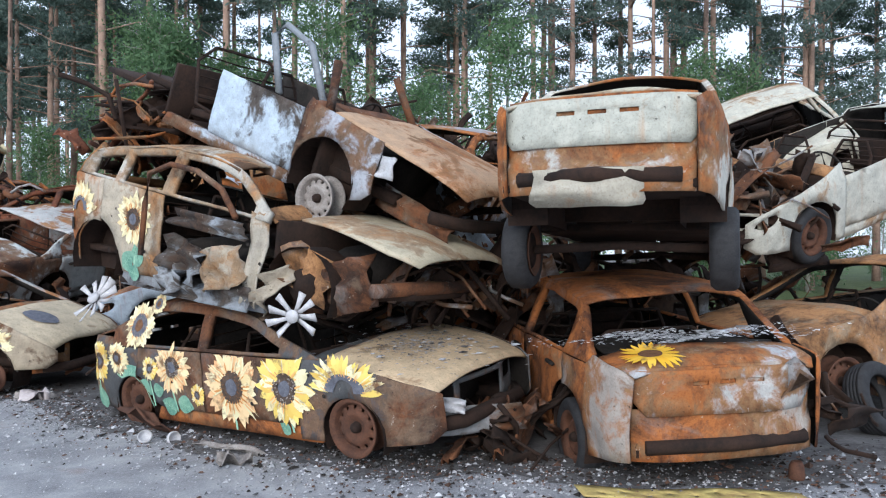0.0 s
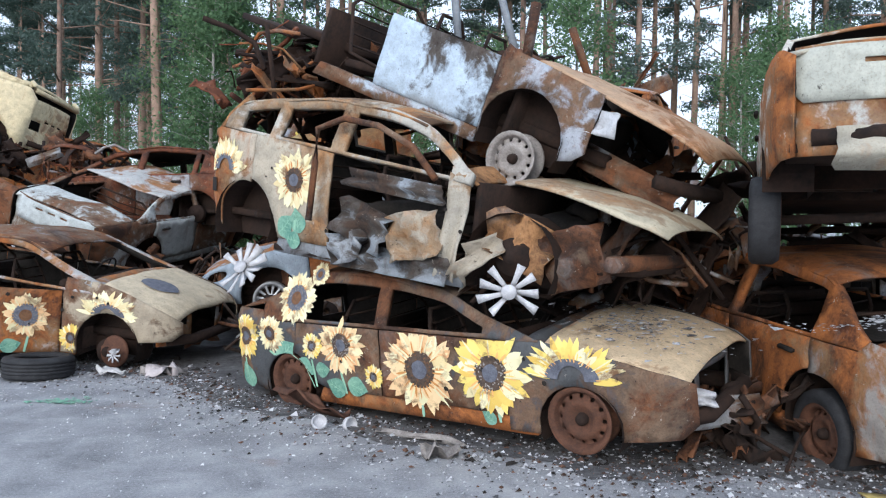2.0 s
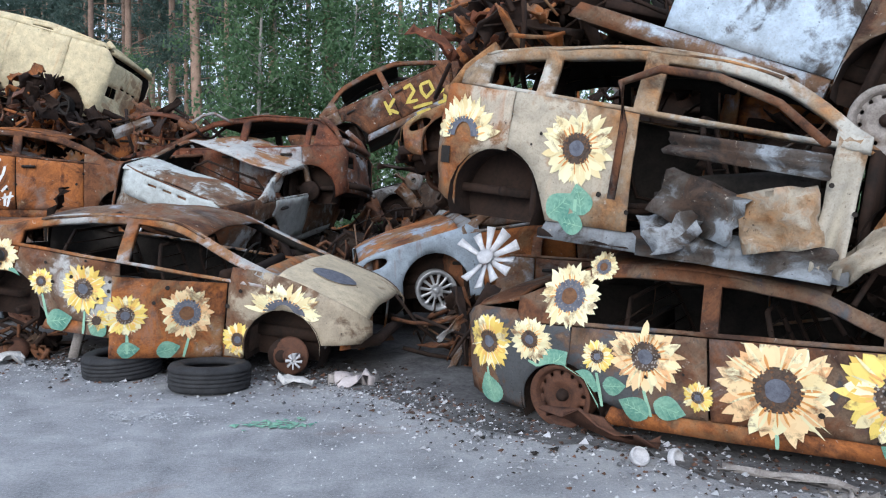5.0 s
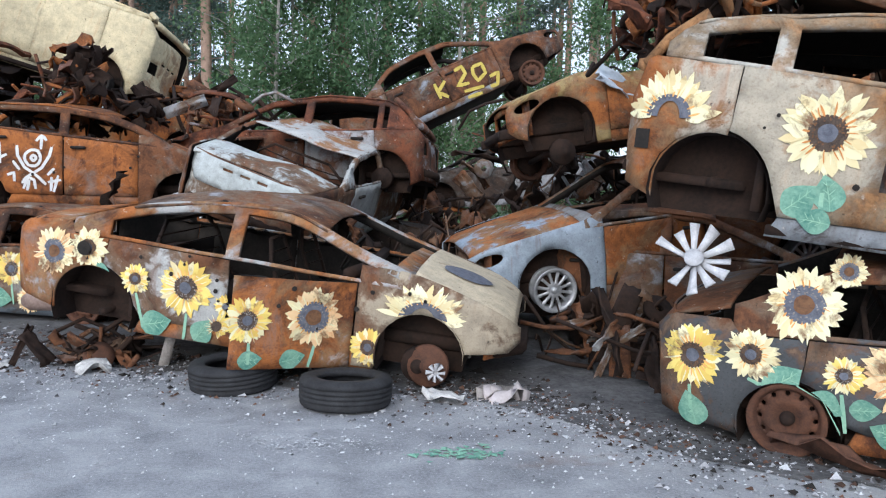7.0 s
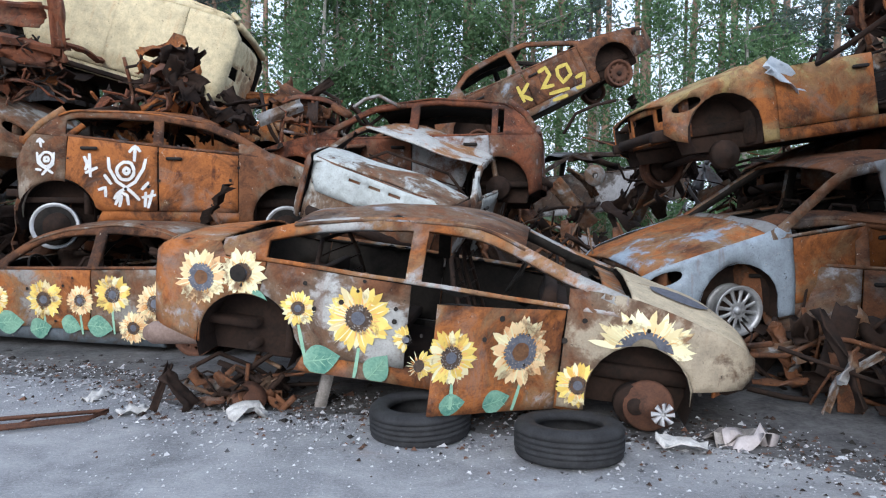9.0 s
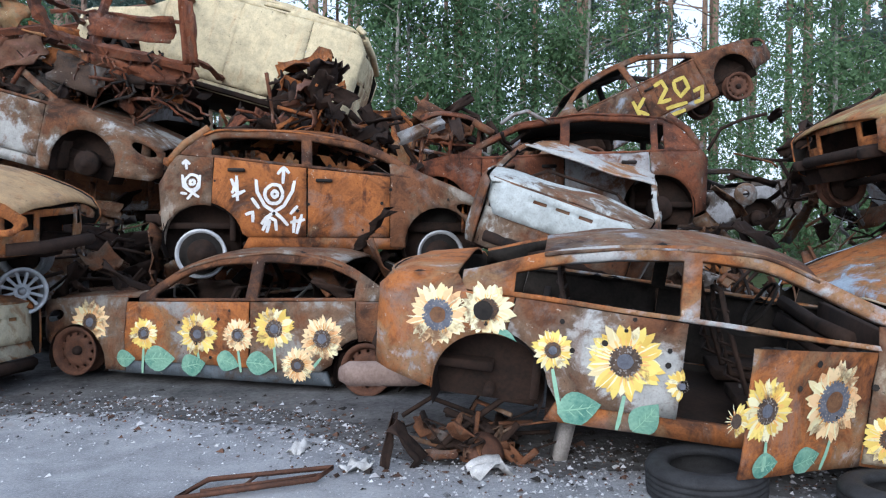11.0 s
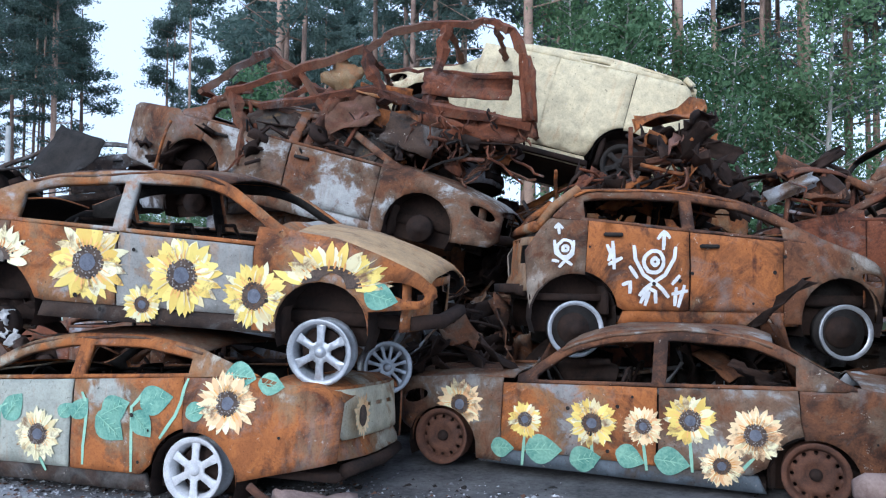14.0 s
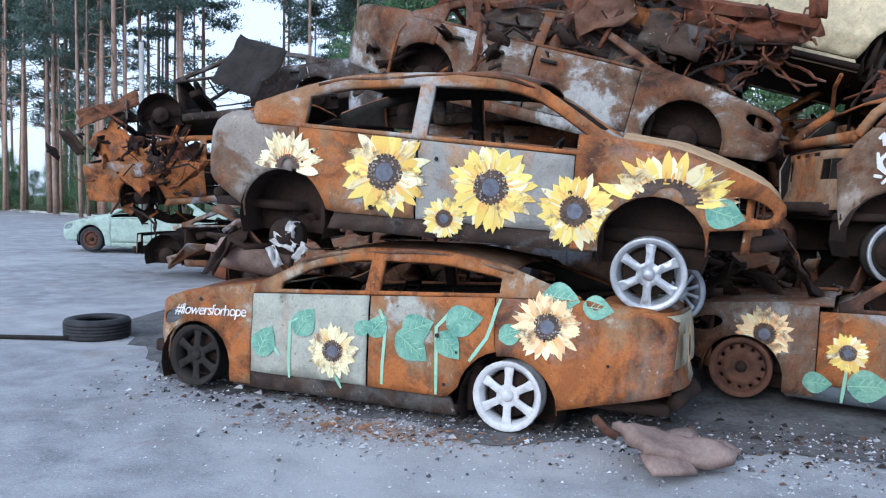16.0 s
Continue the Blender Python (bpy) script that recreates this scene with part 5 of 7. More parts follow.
F.leaf(-1, -1.22, 0.26, 0.085, -20)
F.leaf(-1, 0.05, -0.11, 0.088, 0)
F.leaf(-1, 0.36, -0.11, 0.098, 10)
H.sunflower(1, 1.28, 0.32, 0.207, PETAL_PINK)
H.sunflower(1, 0.73, 0.25, 0.147, PETAL)
H.sunflower(1, 0.21, 0.27, 0.195, PETAL)
H.sunflower(1, -0.17, 0.28, 0.150, PETAL_PINK)
H.sunflower(1, -0.50, 0.35, 0.198, PETAL)
H.sunflower(1, -0.94, 0.29, 0.204, PETAL_PINK)
H.sunflower(1, -0.72, 0.05, 0.158, PETAL_PINK)
H.stem(1, [(0.73, 0.14), (0.75, -0.12)])
H.stem(1, [(0.21, 0.13), (0.20, -0.07)])
H.stem(1, [(-0.17, 0.17), (-0.20, -0.04)])
H.stem(1, [(-0.50, 0.21), (-0.52, -0.02)])
H.stem(1, [(-0.94, 0.14), (-0.82, -0.01)])
H.leaf(1, 0.91, 0.02, 0.099, 170)
H.leaf(1, 0.58, 0.04, 0.146, 170)
H.leaf(1, 0.26, 0.00, 0.125, 160)
H.leaf(1, -0.08, 0.05, 0.113, 190)
H.leaf(1, -0.38, 0.05, 0.130, 180)
M.sunflower(1, 0.06, 0.22, 0.200, PETAL_PALE)
M.sunflower(1, -1.45, 0.53, 0.225, PETAL_PINK)
M.stem(1, [(0.41, -0.01), (0.42, 0.39), (0.29, 0.48)])
M.stem(1, [(0.05, 0.05), (-0.00, -0.04)])
M.stem(1, [(-0.32, 0.03), (-0.33, 0.43), (-0.28, 0.54)])
M.stem(1, [(-0.72, 0.01), (-0.71, 0.46), (-0.83, 0.60)])
M.stem(1, [(-0.95, 0.26), (-1.06, 0.42), (-1.14, 0.72)])
M.stem(1, [(0.49, 0.14), (0.62, 0.29)])
M.leaf(1, 0.63, 0.24, 0.127, 110)
M.leaf(1, 0.30, 0.41, 0.123, 120)
M.leaf(1, -0.27, 0.43, 0.093, 120)
M.leaf(1, -0.57, 0.45, 0.128, 150)
M.leaf(1, -0.54, 0.32, 0.145, 210)
M.leaf(1, -0.90, 0.53, 0.133, 160)
M.leaf(1, -0.81, 0.35, 0.112, 220)
M.leaf(1, -1.22, 0.47, 0.087, 150)
M.leaf(1, -1.53, 0.73, 0.120, 180)
M.leaf(1, -1.76, 0.68, 0.098, 180)
M.leaf(1, -0.16, 0.41, 0.071, 130)
N.sunflower(-1, -1.20, 0.34, 0.271, PETAL_PALE, SEED, 0.36, 16, a0=0, a1=180)
N.sunflower(-1, -0.47, 0.36, 0.314, PETAL)
N.sunflower(-1, -0.04, 0.08, 0.154, PETAL)
N.sunflower(-1, 0.27, 0.31, 0.294, PETAL)
N.sunflower(-1, 0.82, 0.20, 0.249, PETAL)
N.sunflower(-1, 1.37, 0.27, 0.424, PETAL, SEED, 0.5, 16, 0.8, a0=10, a1=170)
N.leaf(-1, 1.71, 0.24, 0.121, -20)
G.stroke(-1, [(-0.46, 0.36), (-0.47, 0.32), (-0.49, 0.29), (-0.52, 0.27), (-0.56, 0.27), (-0.59, 0.28), (-0.62, 0.32), (-0.63, 0.36), (-0.62, 0.40), (-0.59, 0.43), (-0.56, 0.45), (-0.52, 0.45), (-0.49, 0.44), (-0.47, 0.40), (-0.46, 0.36)], 0.016, WHITEPAINT)
G.stroke(-1, [(-0.51, 0.36), (-0.51, 0.35), (-0.52, 0.34), (-0.53, 0.33), (-0.54, 0.33), (-0.55, 0.34), (-0.56, 0.35), (-0.56, 0.36), (-0.56, 0.37), (-0.55, 0.38), (-0.54, 0.39), (-0.53, 0.39), (-0.52, 0.38), (-0.51, 0.37), (-0.51, 0.36)], 0.016, WHITEPAINT)
G.stroke(-1, [(-0.71, 0.50), (-0.70, 0.38), (-0.63, 0.25), (-0.54, 0.19), (-0.45, 0.25), (-0.37, 0.39), (-0.35, 0.49)], 0.016, WHITEPAINT)
G.stroke(-1, [(-0.54, 0.19), (-0.62, 0.13), (-0.66, 0.07)], 0.016, WHITEPAINT)
G.stroke(-1, [(-0.54, 0.19), (-0.47, 0.13), (-0.41, 0.06)], 0.016, WHITEPAINT)
G.stroke(-1, [(-0.46, 0.46), (-0.45, 0.61)], 0.016, WHITEPAINT)
G.stroke(-1, [(-0.51, 0.55), (-0.45, 0.63), (-0.40, 0.56)], 0.016, WHITEPAINT)
G.stroke(-1, [(-0.65, 0.01), (-0.59, 0.14), (-0.53, 0.11), (-0.52, 0.01)], 0.016, WHITEPAINT)
G.stroke(-1, [(-0.58, 0.11), (-0.61, -0.01)], 0.016, WHITEPAINT)
G.stroke(-1, [(-0.75, 0.32), (-0.68, 0.22)], 0.016, WHITEPAINT)
G.stroke(-1, [(-0.81, 0.16), (-0.74, 0.19), (-0.74, 0.09)], 0.016, WHITEPAINT)
G.stroke(-1, [(-0.39, 0.17), (-0.32, 0.25)], 0.016, WHITEPAINT)
G.stroke(-1, [(-0.39, 0.09), (-0.25, 0.12)], 0.016, WHITEPAINT)
G.stroke(-1, [(-0.35, 0.15), (-0.36, -0.01)], 0.016, WHITEPAINT)
G.stroke(-1, [(-0.28, 0.17), (-0.33, -0.02)], 0.016, WHITEPAINT)
G.stroke(-1, [(-0.94, 0.50), (-0.88, 0.36)], 0.016, WHITEPAINT)
G.stroke(-1, [(-0.88, 0.49), (-0.93, 0.36)], 0.016, WHITEPAINT)
G.stroke(-1, [(-0.93, 0.33), (-0.81, 0.39)], 0.016, WHITEPAINT)
G.stroke(-1, [(-0.89, 0.53), (-0.88, 0.29)], 0.016, WHITEPAINT)
G.stroke(-1, [(-1.23, 0.46), (-1.24, 0.43), (-1.25, 0.41), (-1.28, 0.39), (-1.31, 0.39), (-1.33, 0.40), (-1.35, 0.43), (-1.36, 0.46), (-1.35, 0.49), (-1.33, 0.51), (-1.31, 0.53), (-1.28, 0.53), (-1.25, 0.52), (-1.23, 0.49), (-1.23, 0.46)], 0.013, WHITEPAINT)
G.stroke(-1, [(-1.27, 0.46), (-1.27, 0.45), (-1.28, 0.44), (-1.29, 0.44), (-1.30, 0.44), (-1.31, 0.44), (-1.31, 0.45), (-1.31, 0.46), (-1.31, 0.47), (-1.30, 0.48), (-1.30, 0.48), (-1.29, 0.48), (-1.28, 0.48), (-1.27, 0.47), (-1.27, 0.46)], 0.013, WHITEPAINT)
G.stroke(-1, [(-1.38, 0.53), (-1.37, 0.42), (-1.29, 0.36), (-1.23, 0.41), (-1.22, 0.53)], 0.013, WHITEPAINT)
G.stroke(-1, [(-1.29, 0.36), (-1.34, 0.30)], 0.013, WHITEPAINT)
G.stroke(-1, [(-1.29, 0.36), (-1.23, 0.32)], 0.013, WHITEPAINT)
G.stroke(-1, [(-1.35, 0.66), (-1.34, 0.58)], 0.013, WHITEPAINT)
G.stroke(-1, [(-1.38, 0.63), (-1.35, 0.67), (-1.31, 0.63)], 0.013, WHITEPAINT)
G.stroke(-1, [(-1.40, 0.36), (-1.34, 0.35)], 0.013, WHITEPAINT)
K.stroke(-1, [(0.06, 0.42), (0.21, 0.44), (0.22, 0.30), (0.00, 0.15), (0.21, 0.12)], 0.030, YELLOWPAINT)
K.stroke(-1, [(0.38, 0.35), (0.55, 0.34), (0.55, 0.16), (0.37, 0.09), (0.34, 0.23), (0.38, 0.35)], 0.030, YELLOWPAINT)
K.stroke(-1, [(0.59, 0.07), (0.76, 0.08), (0.66, -0.11), (0.53, -0.09)], 0.030, YELLOWPAINT)
K.stroke(-1, [(0.07, 0.02), (0.43, -0.04)], 0.030, YELLOWPAINT)
K.stroke(-1, [(0.08, -0.10), (0.35, -0.13)], 0.030, YELLOWPAINT)
K.stroke(-1, [(-0.36, 0.36), (-0.36, 0.08)], 0.030, YELLOWPAINT)
K.stroke(-1, [(-0.17, 0.33), (-0.36, 0.2), (-0.22, 0.05)], 0.030, YELLOWPAINT)


def flat_text(body, words, s, x, z, high, mat, name="painted_words", label=""):
    """Painted words on a car's side, from x on along the reading direction."""
    cu = bpy.data.curves.new(name, "FONT")
    cu.body, cu.size, cu.shear, cu.space_character = words, high, 0.15, 0.86
    tmp = new(name, cu)
    bpy.context.view_layer.update()
    me = tmp.evaluated_get(bpy.context.evaluated_depsgraph_get()).to_mesh()
    v = [(p.co.x, p.co.y) for p in me.vertices]
    f = [tuple(q.vertices) for q in me.polygons]
    tmp.to_mesh_clear()
    bpy.data.objects.remove(tmp)
    pts = [body.side(x - s * px, z + py + 0.05 * px, s, 0.017) for px, py in v]
    return piece(name, pts, f, mat, body.root, label)


flat_text(M, "#flowersforhope", 1, 1.46, 0.36, 0.115, WHITEPAINT, label="white hand-painted words")


def lid_sunflower(body, x, y, r):
    """A sunflower painted on a boot lid."""
    k = body.k
    at = lambda a, b, o: body.sag(Vector((a, b, body.top(a) - 0.03 + 0.04 * (1 - (b / 0.72) ** 2) + body.bump(a, b) + o)))
    rg = random.Random(3)
    p, q = disc(x, y, r * 0.36)
    fl = Shape().add([at(a, b, 0.015) for a, b in p], q).put("sunflower", SEED_RING, body.root, "bright orange hand-painted sunflower")
    for i in range(26):
        t = i * math.tau / 26 + rg.uniform(-0.1, 0.1)
        p, q = blade(x, y, t, r * 0.25, r * rg.uniform(0.85, 1.05), r * 0.1, 0, 1)
        Shape().add([at(a, b, 0.011 + 0.0006 * (i % 5)) for a, b in p], q).put("petal", PETAL_ORANGE, fl)


lid_sunflower(E, -1.91, 0.44, 0.23)
tail_at = lambda body, y, z: Vector((body.k["xr"] - 0.05 + 0.05 * max(0, z - 0.35), y, z))
rg = random.Random(8)
tp, tq = disc(0.42, 0.46, 0.075)
tf = Shape().add([tail_at(M, a, b) for a, b in tp], [q[::-1] for q in tq]).put("sunflower", SEED, M.root, "orange sunflower on the boot lid")
for i in range(18):
    tp, tq = blade(0.42, 0.46, i * math.tau / 18, 0.05, 0.16 * rg.uniform(0.85, 1.1), 0.024)
    Shape().add([tail_at(M, a, b) + Vector((0.004, 0, 0)) for a, b in tp], [q[::-1] for q in tq]).put("petal", PETAL_PINK, tf)
hp, hq = disc(1.55, -0.28, 0.2, 0.8)
Shape().add([F.sag(Vector((a, b, F.top(a) - 0.03 + 0.05 * (1 - (b / 0.78) ** 2) + F.bump(a, b) + 0.012))) for a, b in hp], hq).put("painted_disc", SEED_BLUE, F.root, "slate blue painted disc")


# ---- torn panels and loose sheets ----
def crumpled(sh, m, w, h, rng, amp=0.12, n=7, thick=0.012):
    """A torn, bent steel sheet of real thickness."""
    o = Vector((rng.uniform(-50, 50), rng.uniform(-50, 50), 0))
    bend = rng.uniform(-2.2, 2.2)
    top, edge = [], []
    for j in range(n):
        for i in range(n):
            u, v = i / (n - 1) - 0.5, j / (n - 1) - 0.5
            jag = 1 + (0.09 * noise.noise(o + Vector((u * 7, v * 7, 5))) if i in (0, n - 1) or j in (0, n - 1) else 0)
            z = amp * noise.noise(o + Vector((u * 2.6, v * 2.6, 0))) * 1.6 + amp * 0.5 * noise.noise(o + Vector((u * 7, v * 7, 1))) + bend * amp * u * u
            top.append(Vector((u * w * jag, v * h * jag, z)))
    k = n * n
    pts = [m @ p for p in top] + [m @ (p - Vector((0, 0, thick))) for p in top]
    f = []
    for j in range(n - 1):
        for i in range(n - 1):
            a = j * n + i
            f += [(a, a + 1, a + n + 1, a + n), (k + a + n, k + a + n + 1, k + a + 1, k + a)]
    rim = [i for i in range(n)] + [j * n + n - 1 for j in range(1, n)] + [(n - 1) * n + i for i in range(n - 2, -1, -1)] + [j * n for j in range(n - 2, 0, -1)]
    f += [(rim[i], k + rim[i], k + rim[(i + 1) % len(rim)], rim[(i + 1) % len(rim)]) for i in range(len(rim))]
    sh.add(pts, f)


PALEZINC = burnt("dark", (0.27, 0.3, 0.33), 0.55, 71)
PALECREAM = burnt("pale", (0.42, 0.37, 0.29), 0.6, 72)


def torn(body, x, y, z, w, h, turn, mat, seed, amp=0.14):
    sh = Shape()
    crumpled(sh, pose(x, y, z, *turn), w, h, random.Random(seed), amp)
    sh.put("torn_panel", mat, body.root, "torn and crumpled door panel")


torn(B, 0.16, -0.93, 0.12, 0.5, 0.3, (78, 18, 0), PALEZINC, 1)
torn(B, 0.3, -0.7, 0.2, 0.9, 0.3, (70, -8, 0), SOOT, 12, 0.1)
torn(B, 0.02, -0.9, -0.02, 0.35, 0.25, (70, -30, 0), burnt("dark", (0.36, 0.39, 0.42), 0.7, 69), 13)
torn(B, 0.6, -0.95, 0.1, 0.42, 0.34, (84, -14, 10), PALECREAM, 2)
torn(B, 0.35, -0.9, 0.44, 0.9, 0.14, (88, 4, 0), PALEZINC, 3, 0.06)
torn(B, 0.34, -0.86, -0.12, 1.1, 0.2, (80, 0, 0), PALEZINC, 4, 0.06)
torn(B, 0.86, -0.8, 0.2, 0.16, 0.75, (88, 4, 14), burnt("pale", (0.5, 0.46, 0.38), 0.5, 70), 5, 0.05)
torn(B, 1.35, -0.72, 0.16, 0.55, 0.34, (74, 20, 0), burnt("pale", (0.4, 0.36, 0.28), 0.3, 73), 6)
torn(B, 1.75, -0.68, 0.1, 0.4, 0.42, (84, 70, 0), SCRAP, 7)
torn(B, 1.05, -0.84, -0.02, 0.5, 0.16, (84, -40, 0), PALECREAM, 8)
Shape().tube([B.side(x, z, -1, 0.03) + Vector((0, -0.12, 0)) for x, z in ((-0.36, 0.1), (-0.34, 0.55), (-0.42, 0.82), (-0.2, 0.92), (0.15, 0.88), (0.5, 0.74), (0.78, 0.52))], 0.026, 6).put("door_frame", burnt("brown", (0.3, 0.3, 0.3), 0.2, 74), B.root, "bare bent door window frame")
Shape().tube([(2.02, -0.75, 0.1), (2.12, -0.3, 0.12), (2.12, 0.5, 0.12)], 0.055, 6).put("front_beam", SCRAP, B.root)
torn(C, 2.0, -0.5, 0.0, 0.8, 0.2, (84, 6, 0), SCRAP, 9, 0.08)
torn(C, 1.78, -0.8, 0.3, 0.26, 0.18, (84, -8, 0), burnt("dark", (0.55, 0.57, 0.6), 0.8, 75), 10, 0.03)
def bars(body, name, runs, r, mat, label):
    for run in runs:
        Shape().tube(run, r, 6).put(name, mat, body.root, label)


bars(C, "window_frame", [[(0.3, -0.62, 0.5), (0.02, -0.6, 0.98), (0.1, -0.56, 1.1), (0.42, -0.52, 1.0), (0.86, -0.6, 0.52)]], 0.032, PALEZINC, "bent bluish bare window frame")
bars(C, "screen_pillar", [[(0.98, -0.66, 0.5), (0.85, -0.6, 0.95)], [(0.95, 0.6, 0.55), (0.6, 0.55, 0.95)]], 0.04, SCRAP, "rusted windscreen pillar stub")
torn(A, 2.0, -0.5, 0.2, 0.24, 0.1, (80, 12, 30), WHITE, 14, 0.12)
torn(A, 2.04, -0.2, 0.02, 0.8, 0.2, (80, 6, 60), SCRAP, 15, 0.1)
torn(D, -2.34, 0.05, 0.03, 0.24, 0.7, (0, 84, 0), burnt("pale", (0.45, 0.42, 0.34), 0.6, 76), 11, 0.06)


def scrap_heap(x, y, z, sx, sy, sz, n, seed, mats=None, label="tangle of burnt bent car metal", big=0.34):
    """A dense tangle of bent sheets, bars and coils: nobody could count its pieces."""
    rng = random.Random(seed)
    shapes = [Shape(), Shape(), Shape()]
    for i in range(int(n * 1.5)):
        p = (x + rng.gauss(0, sx * 0.4), y + rng.gauss(0, sy * 0.4), max(0.05, z + rng.gauss(0, sz * 0.4)))
        sh = shapes[rng.choice((0, 1, 1, 1, 2))]
        kind = rng.random()
        if kind < 0.5:
            crumpled(sh, pose(*p, rng.uniform(0, 180), rng.uniform(-60, 60), rng.uniform(0, 360)), rng.uniform(0.25, big * 2.6), rng.uniform(0.05, big * 0.75), rng, rng.uniform(0.03, 0.12), 6)
        elif kind < 0.97:
            d = Vector((rng.gauss(0, 1), rng.gauss(0, 0.7), rng.gauss(0, 0.6))).normalized() * rng.uniform(0.3, 0.9)
            k = Vector((rng.uniform(-0.15, 0.15), rng.uniform(-0.15, 0.15), rng.uniform(-0.15, 0.15)))
            q = Vector(p)
            sh.tube([q - d / 2, q - d / 6 + k, q + d / 6 + k * 0.7, q + d / 2], rng.uniform(0.007, 0.026), 5)
        else:
            sh.lathe([(0.04, 0.03), (0.13, 0.03), (0.14, 0), (0.13, -0.04), (0.04, -0.04), (0.04, 0.03)], 14, pose(*p, rng.uniform(0, 180), rng.uniform(0, 180), 0))
    root = tagged(new("scrap_heap"), label, "scrap metal", "tangles of scrap", "stuff")
    for sh, mt in zip(shapes, mats or (SCRAP, INNER, burnt("brown", (0.35, 0.35, 0.35), 0.3, 77))):
        if sh.f:
            tagged(sh.put("scrap_pieces", mt, root), kind="stuff")


REDSCRAP = (burnt("red", (0.2, 0.1, 0.07), 0.05, 78), INNER, burnt("orange", (0.3, 0.2, 0.1), 0.1, 79))
scrap_heap(-0.2, 6.75, 1.3, 0.9, 0.5, 0.3, 46, 1)
scrap_heap(-0.3, 7.35, 2.0, 1.3, 0.4, 0.3, 44, 2)
scrap_heap(0.1, 7.5, 1.0, 1.2, 0.9, 0.9, 50, 3)
scrap_heap(-3.05, 8.2, 2.85, 0.55, 0.7, 0.4, 80, 4, REDSCRAP, big=0.26)
scrap_heap(-2.2, 8.7, 2.8, 1.2, 0.7, 0.4, 40, 5)
scrap_heap(-0.9, 9.0, 2.7, 1.3, 0.8, 0.5, 40, 6)
scrap_heap(-3.3, 9.3, 0.25, 1.0, 1.0, 0.4, 40, 7, big=0.3)
scrap_heap(-4.9, 11.6, 0.6, 1.4, 0.8, 0.6, 46, 8)
scrap_heap(-6.6, 11.6, 0.5, 2.4, 0.9, 0.6, 60, 9)
scrap_heap(-9.2, 12.6, 0.7, 2.2, 0.9, 0.5, 50, 10)
scrap_heap(-11.1, 12.3, 0.9, 0.8, 0.7, 0.7, 60, 11)
scrap_heap(-12.7, 13.1, 2.92, 2.0, 0.5, 0.26, 90, 12, REDSCRAP, "red-brown tangle of burnt ribs and sheets", 0.22)
scrap_heap(-9.2, 12.9, 2.4, 1.5, 0.5, 0.22, 50, 13, REDSCRAP, big=0.24)
scrap_heap(-7.6, 13.2, 2.3, 0.8, 0.7, 0.5, 34, 14)
scrap_heap(-1.2, 12.4, 1.5, 2.0, 0.8, 0.8, 70, 15)
scrap_heap(-0.3, 11.8, 3.0, 1.8, 1.0, 0.7, 70, 16)
scrap_heap(-2.9, 13.5, 1.9, 1.6, 1.0, 0.9, 56, 17)
scrap_heap(1.6, 8.6, 1.2, 1.6, 1.2, 0.7, 60, 18)
scrap_heap(3.3, 8.2, 2.1, 1.0, 0.8, 0.8, 56, 19)
scrap_heap(-13.6, 12.6, 0.6, 2.0, 0.8, 0.5, 46, 20)
scrap_heap(-20.2, 16.8, 1.9, 1.5, 0.8, 1.0, 70, 21, REDSCRAP)
scrap_heap(-14.9, 10.9, 1.15, 0.6, 0.5, 0.12, 12, 22)
scrap_heap(0.5, 6.1, 0.2, 0.4, 0.5, 0.2, 22, 23, big=0.2)
scrap_heap(2.6, 6.2, 0.35, 0.6, 0.9, 0.3, 26, 24)
scrap_heap(-1.4, 13.0, 1.2, 2.0, 0.9, 0.9, 60, 25)

scrap_heap(-9.1, 12.3, 2.75, 0.4, 0.3, 0.4, 24, 31, REDSCRAP, "twisted red-brown strips at the tail of a van", 0.26)


scrap_heap(-11.2, 14.6, 1.7, 1.2, 0.8, 1.1, 60, 32)
scrap_heap(-11.4, 13.6, 0.9, 1.0, 0.6, 0.8, 60, 33)
scrap_heap(-4.6, 15.0, 0.8, 1.8, 0.8, 0.8, 60, 34)
scrap_heap(3.6, 10.2, 0.9, 1.8, 0.8, 0.9, 70, 35)
# flat black square gives the shade inside the missing tail lamp's opening
B.mark("lamp_opening", -1, [([(-1.77, 0.21), (-1.67, 0.21), (-1.67, 0.33), (-1.77, 0.33)], [(0, 1, 2, 3)])], SOOT, None, 0.014, "black square for the shade in a missing tail lamp opening")

# ---- burnt-out shell on top of the stack ----
def bent(pts, r, rng, jag=0.022):
    """A charred beam: a bar along points, buckled and uneven in thickness."""
    out = []
    for a, b in zip(pts, pts[1:]):
        for k in range(5):
            q = Vector(a).lerp(Vector(b), k / 5)
            out.append(q + Vector([rng.gauss(0, jag * 0.4) for _ in range(3)]))
    out.append(Vector(pts[-1]))
    return Shape().tube(out, [r * 0.85 * rng.uniform(0.75, 1.25) for _ in out], 4)


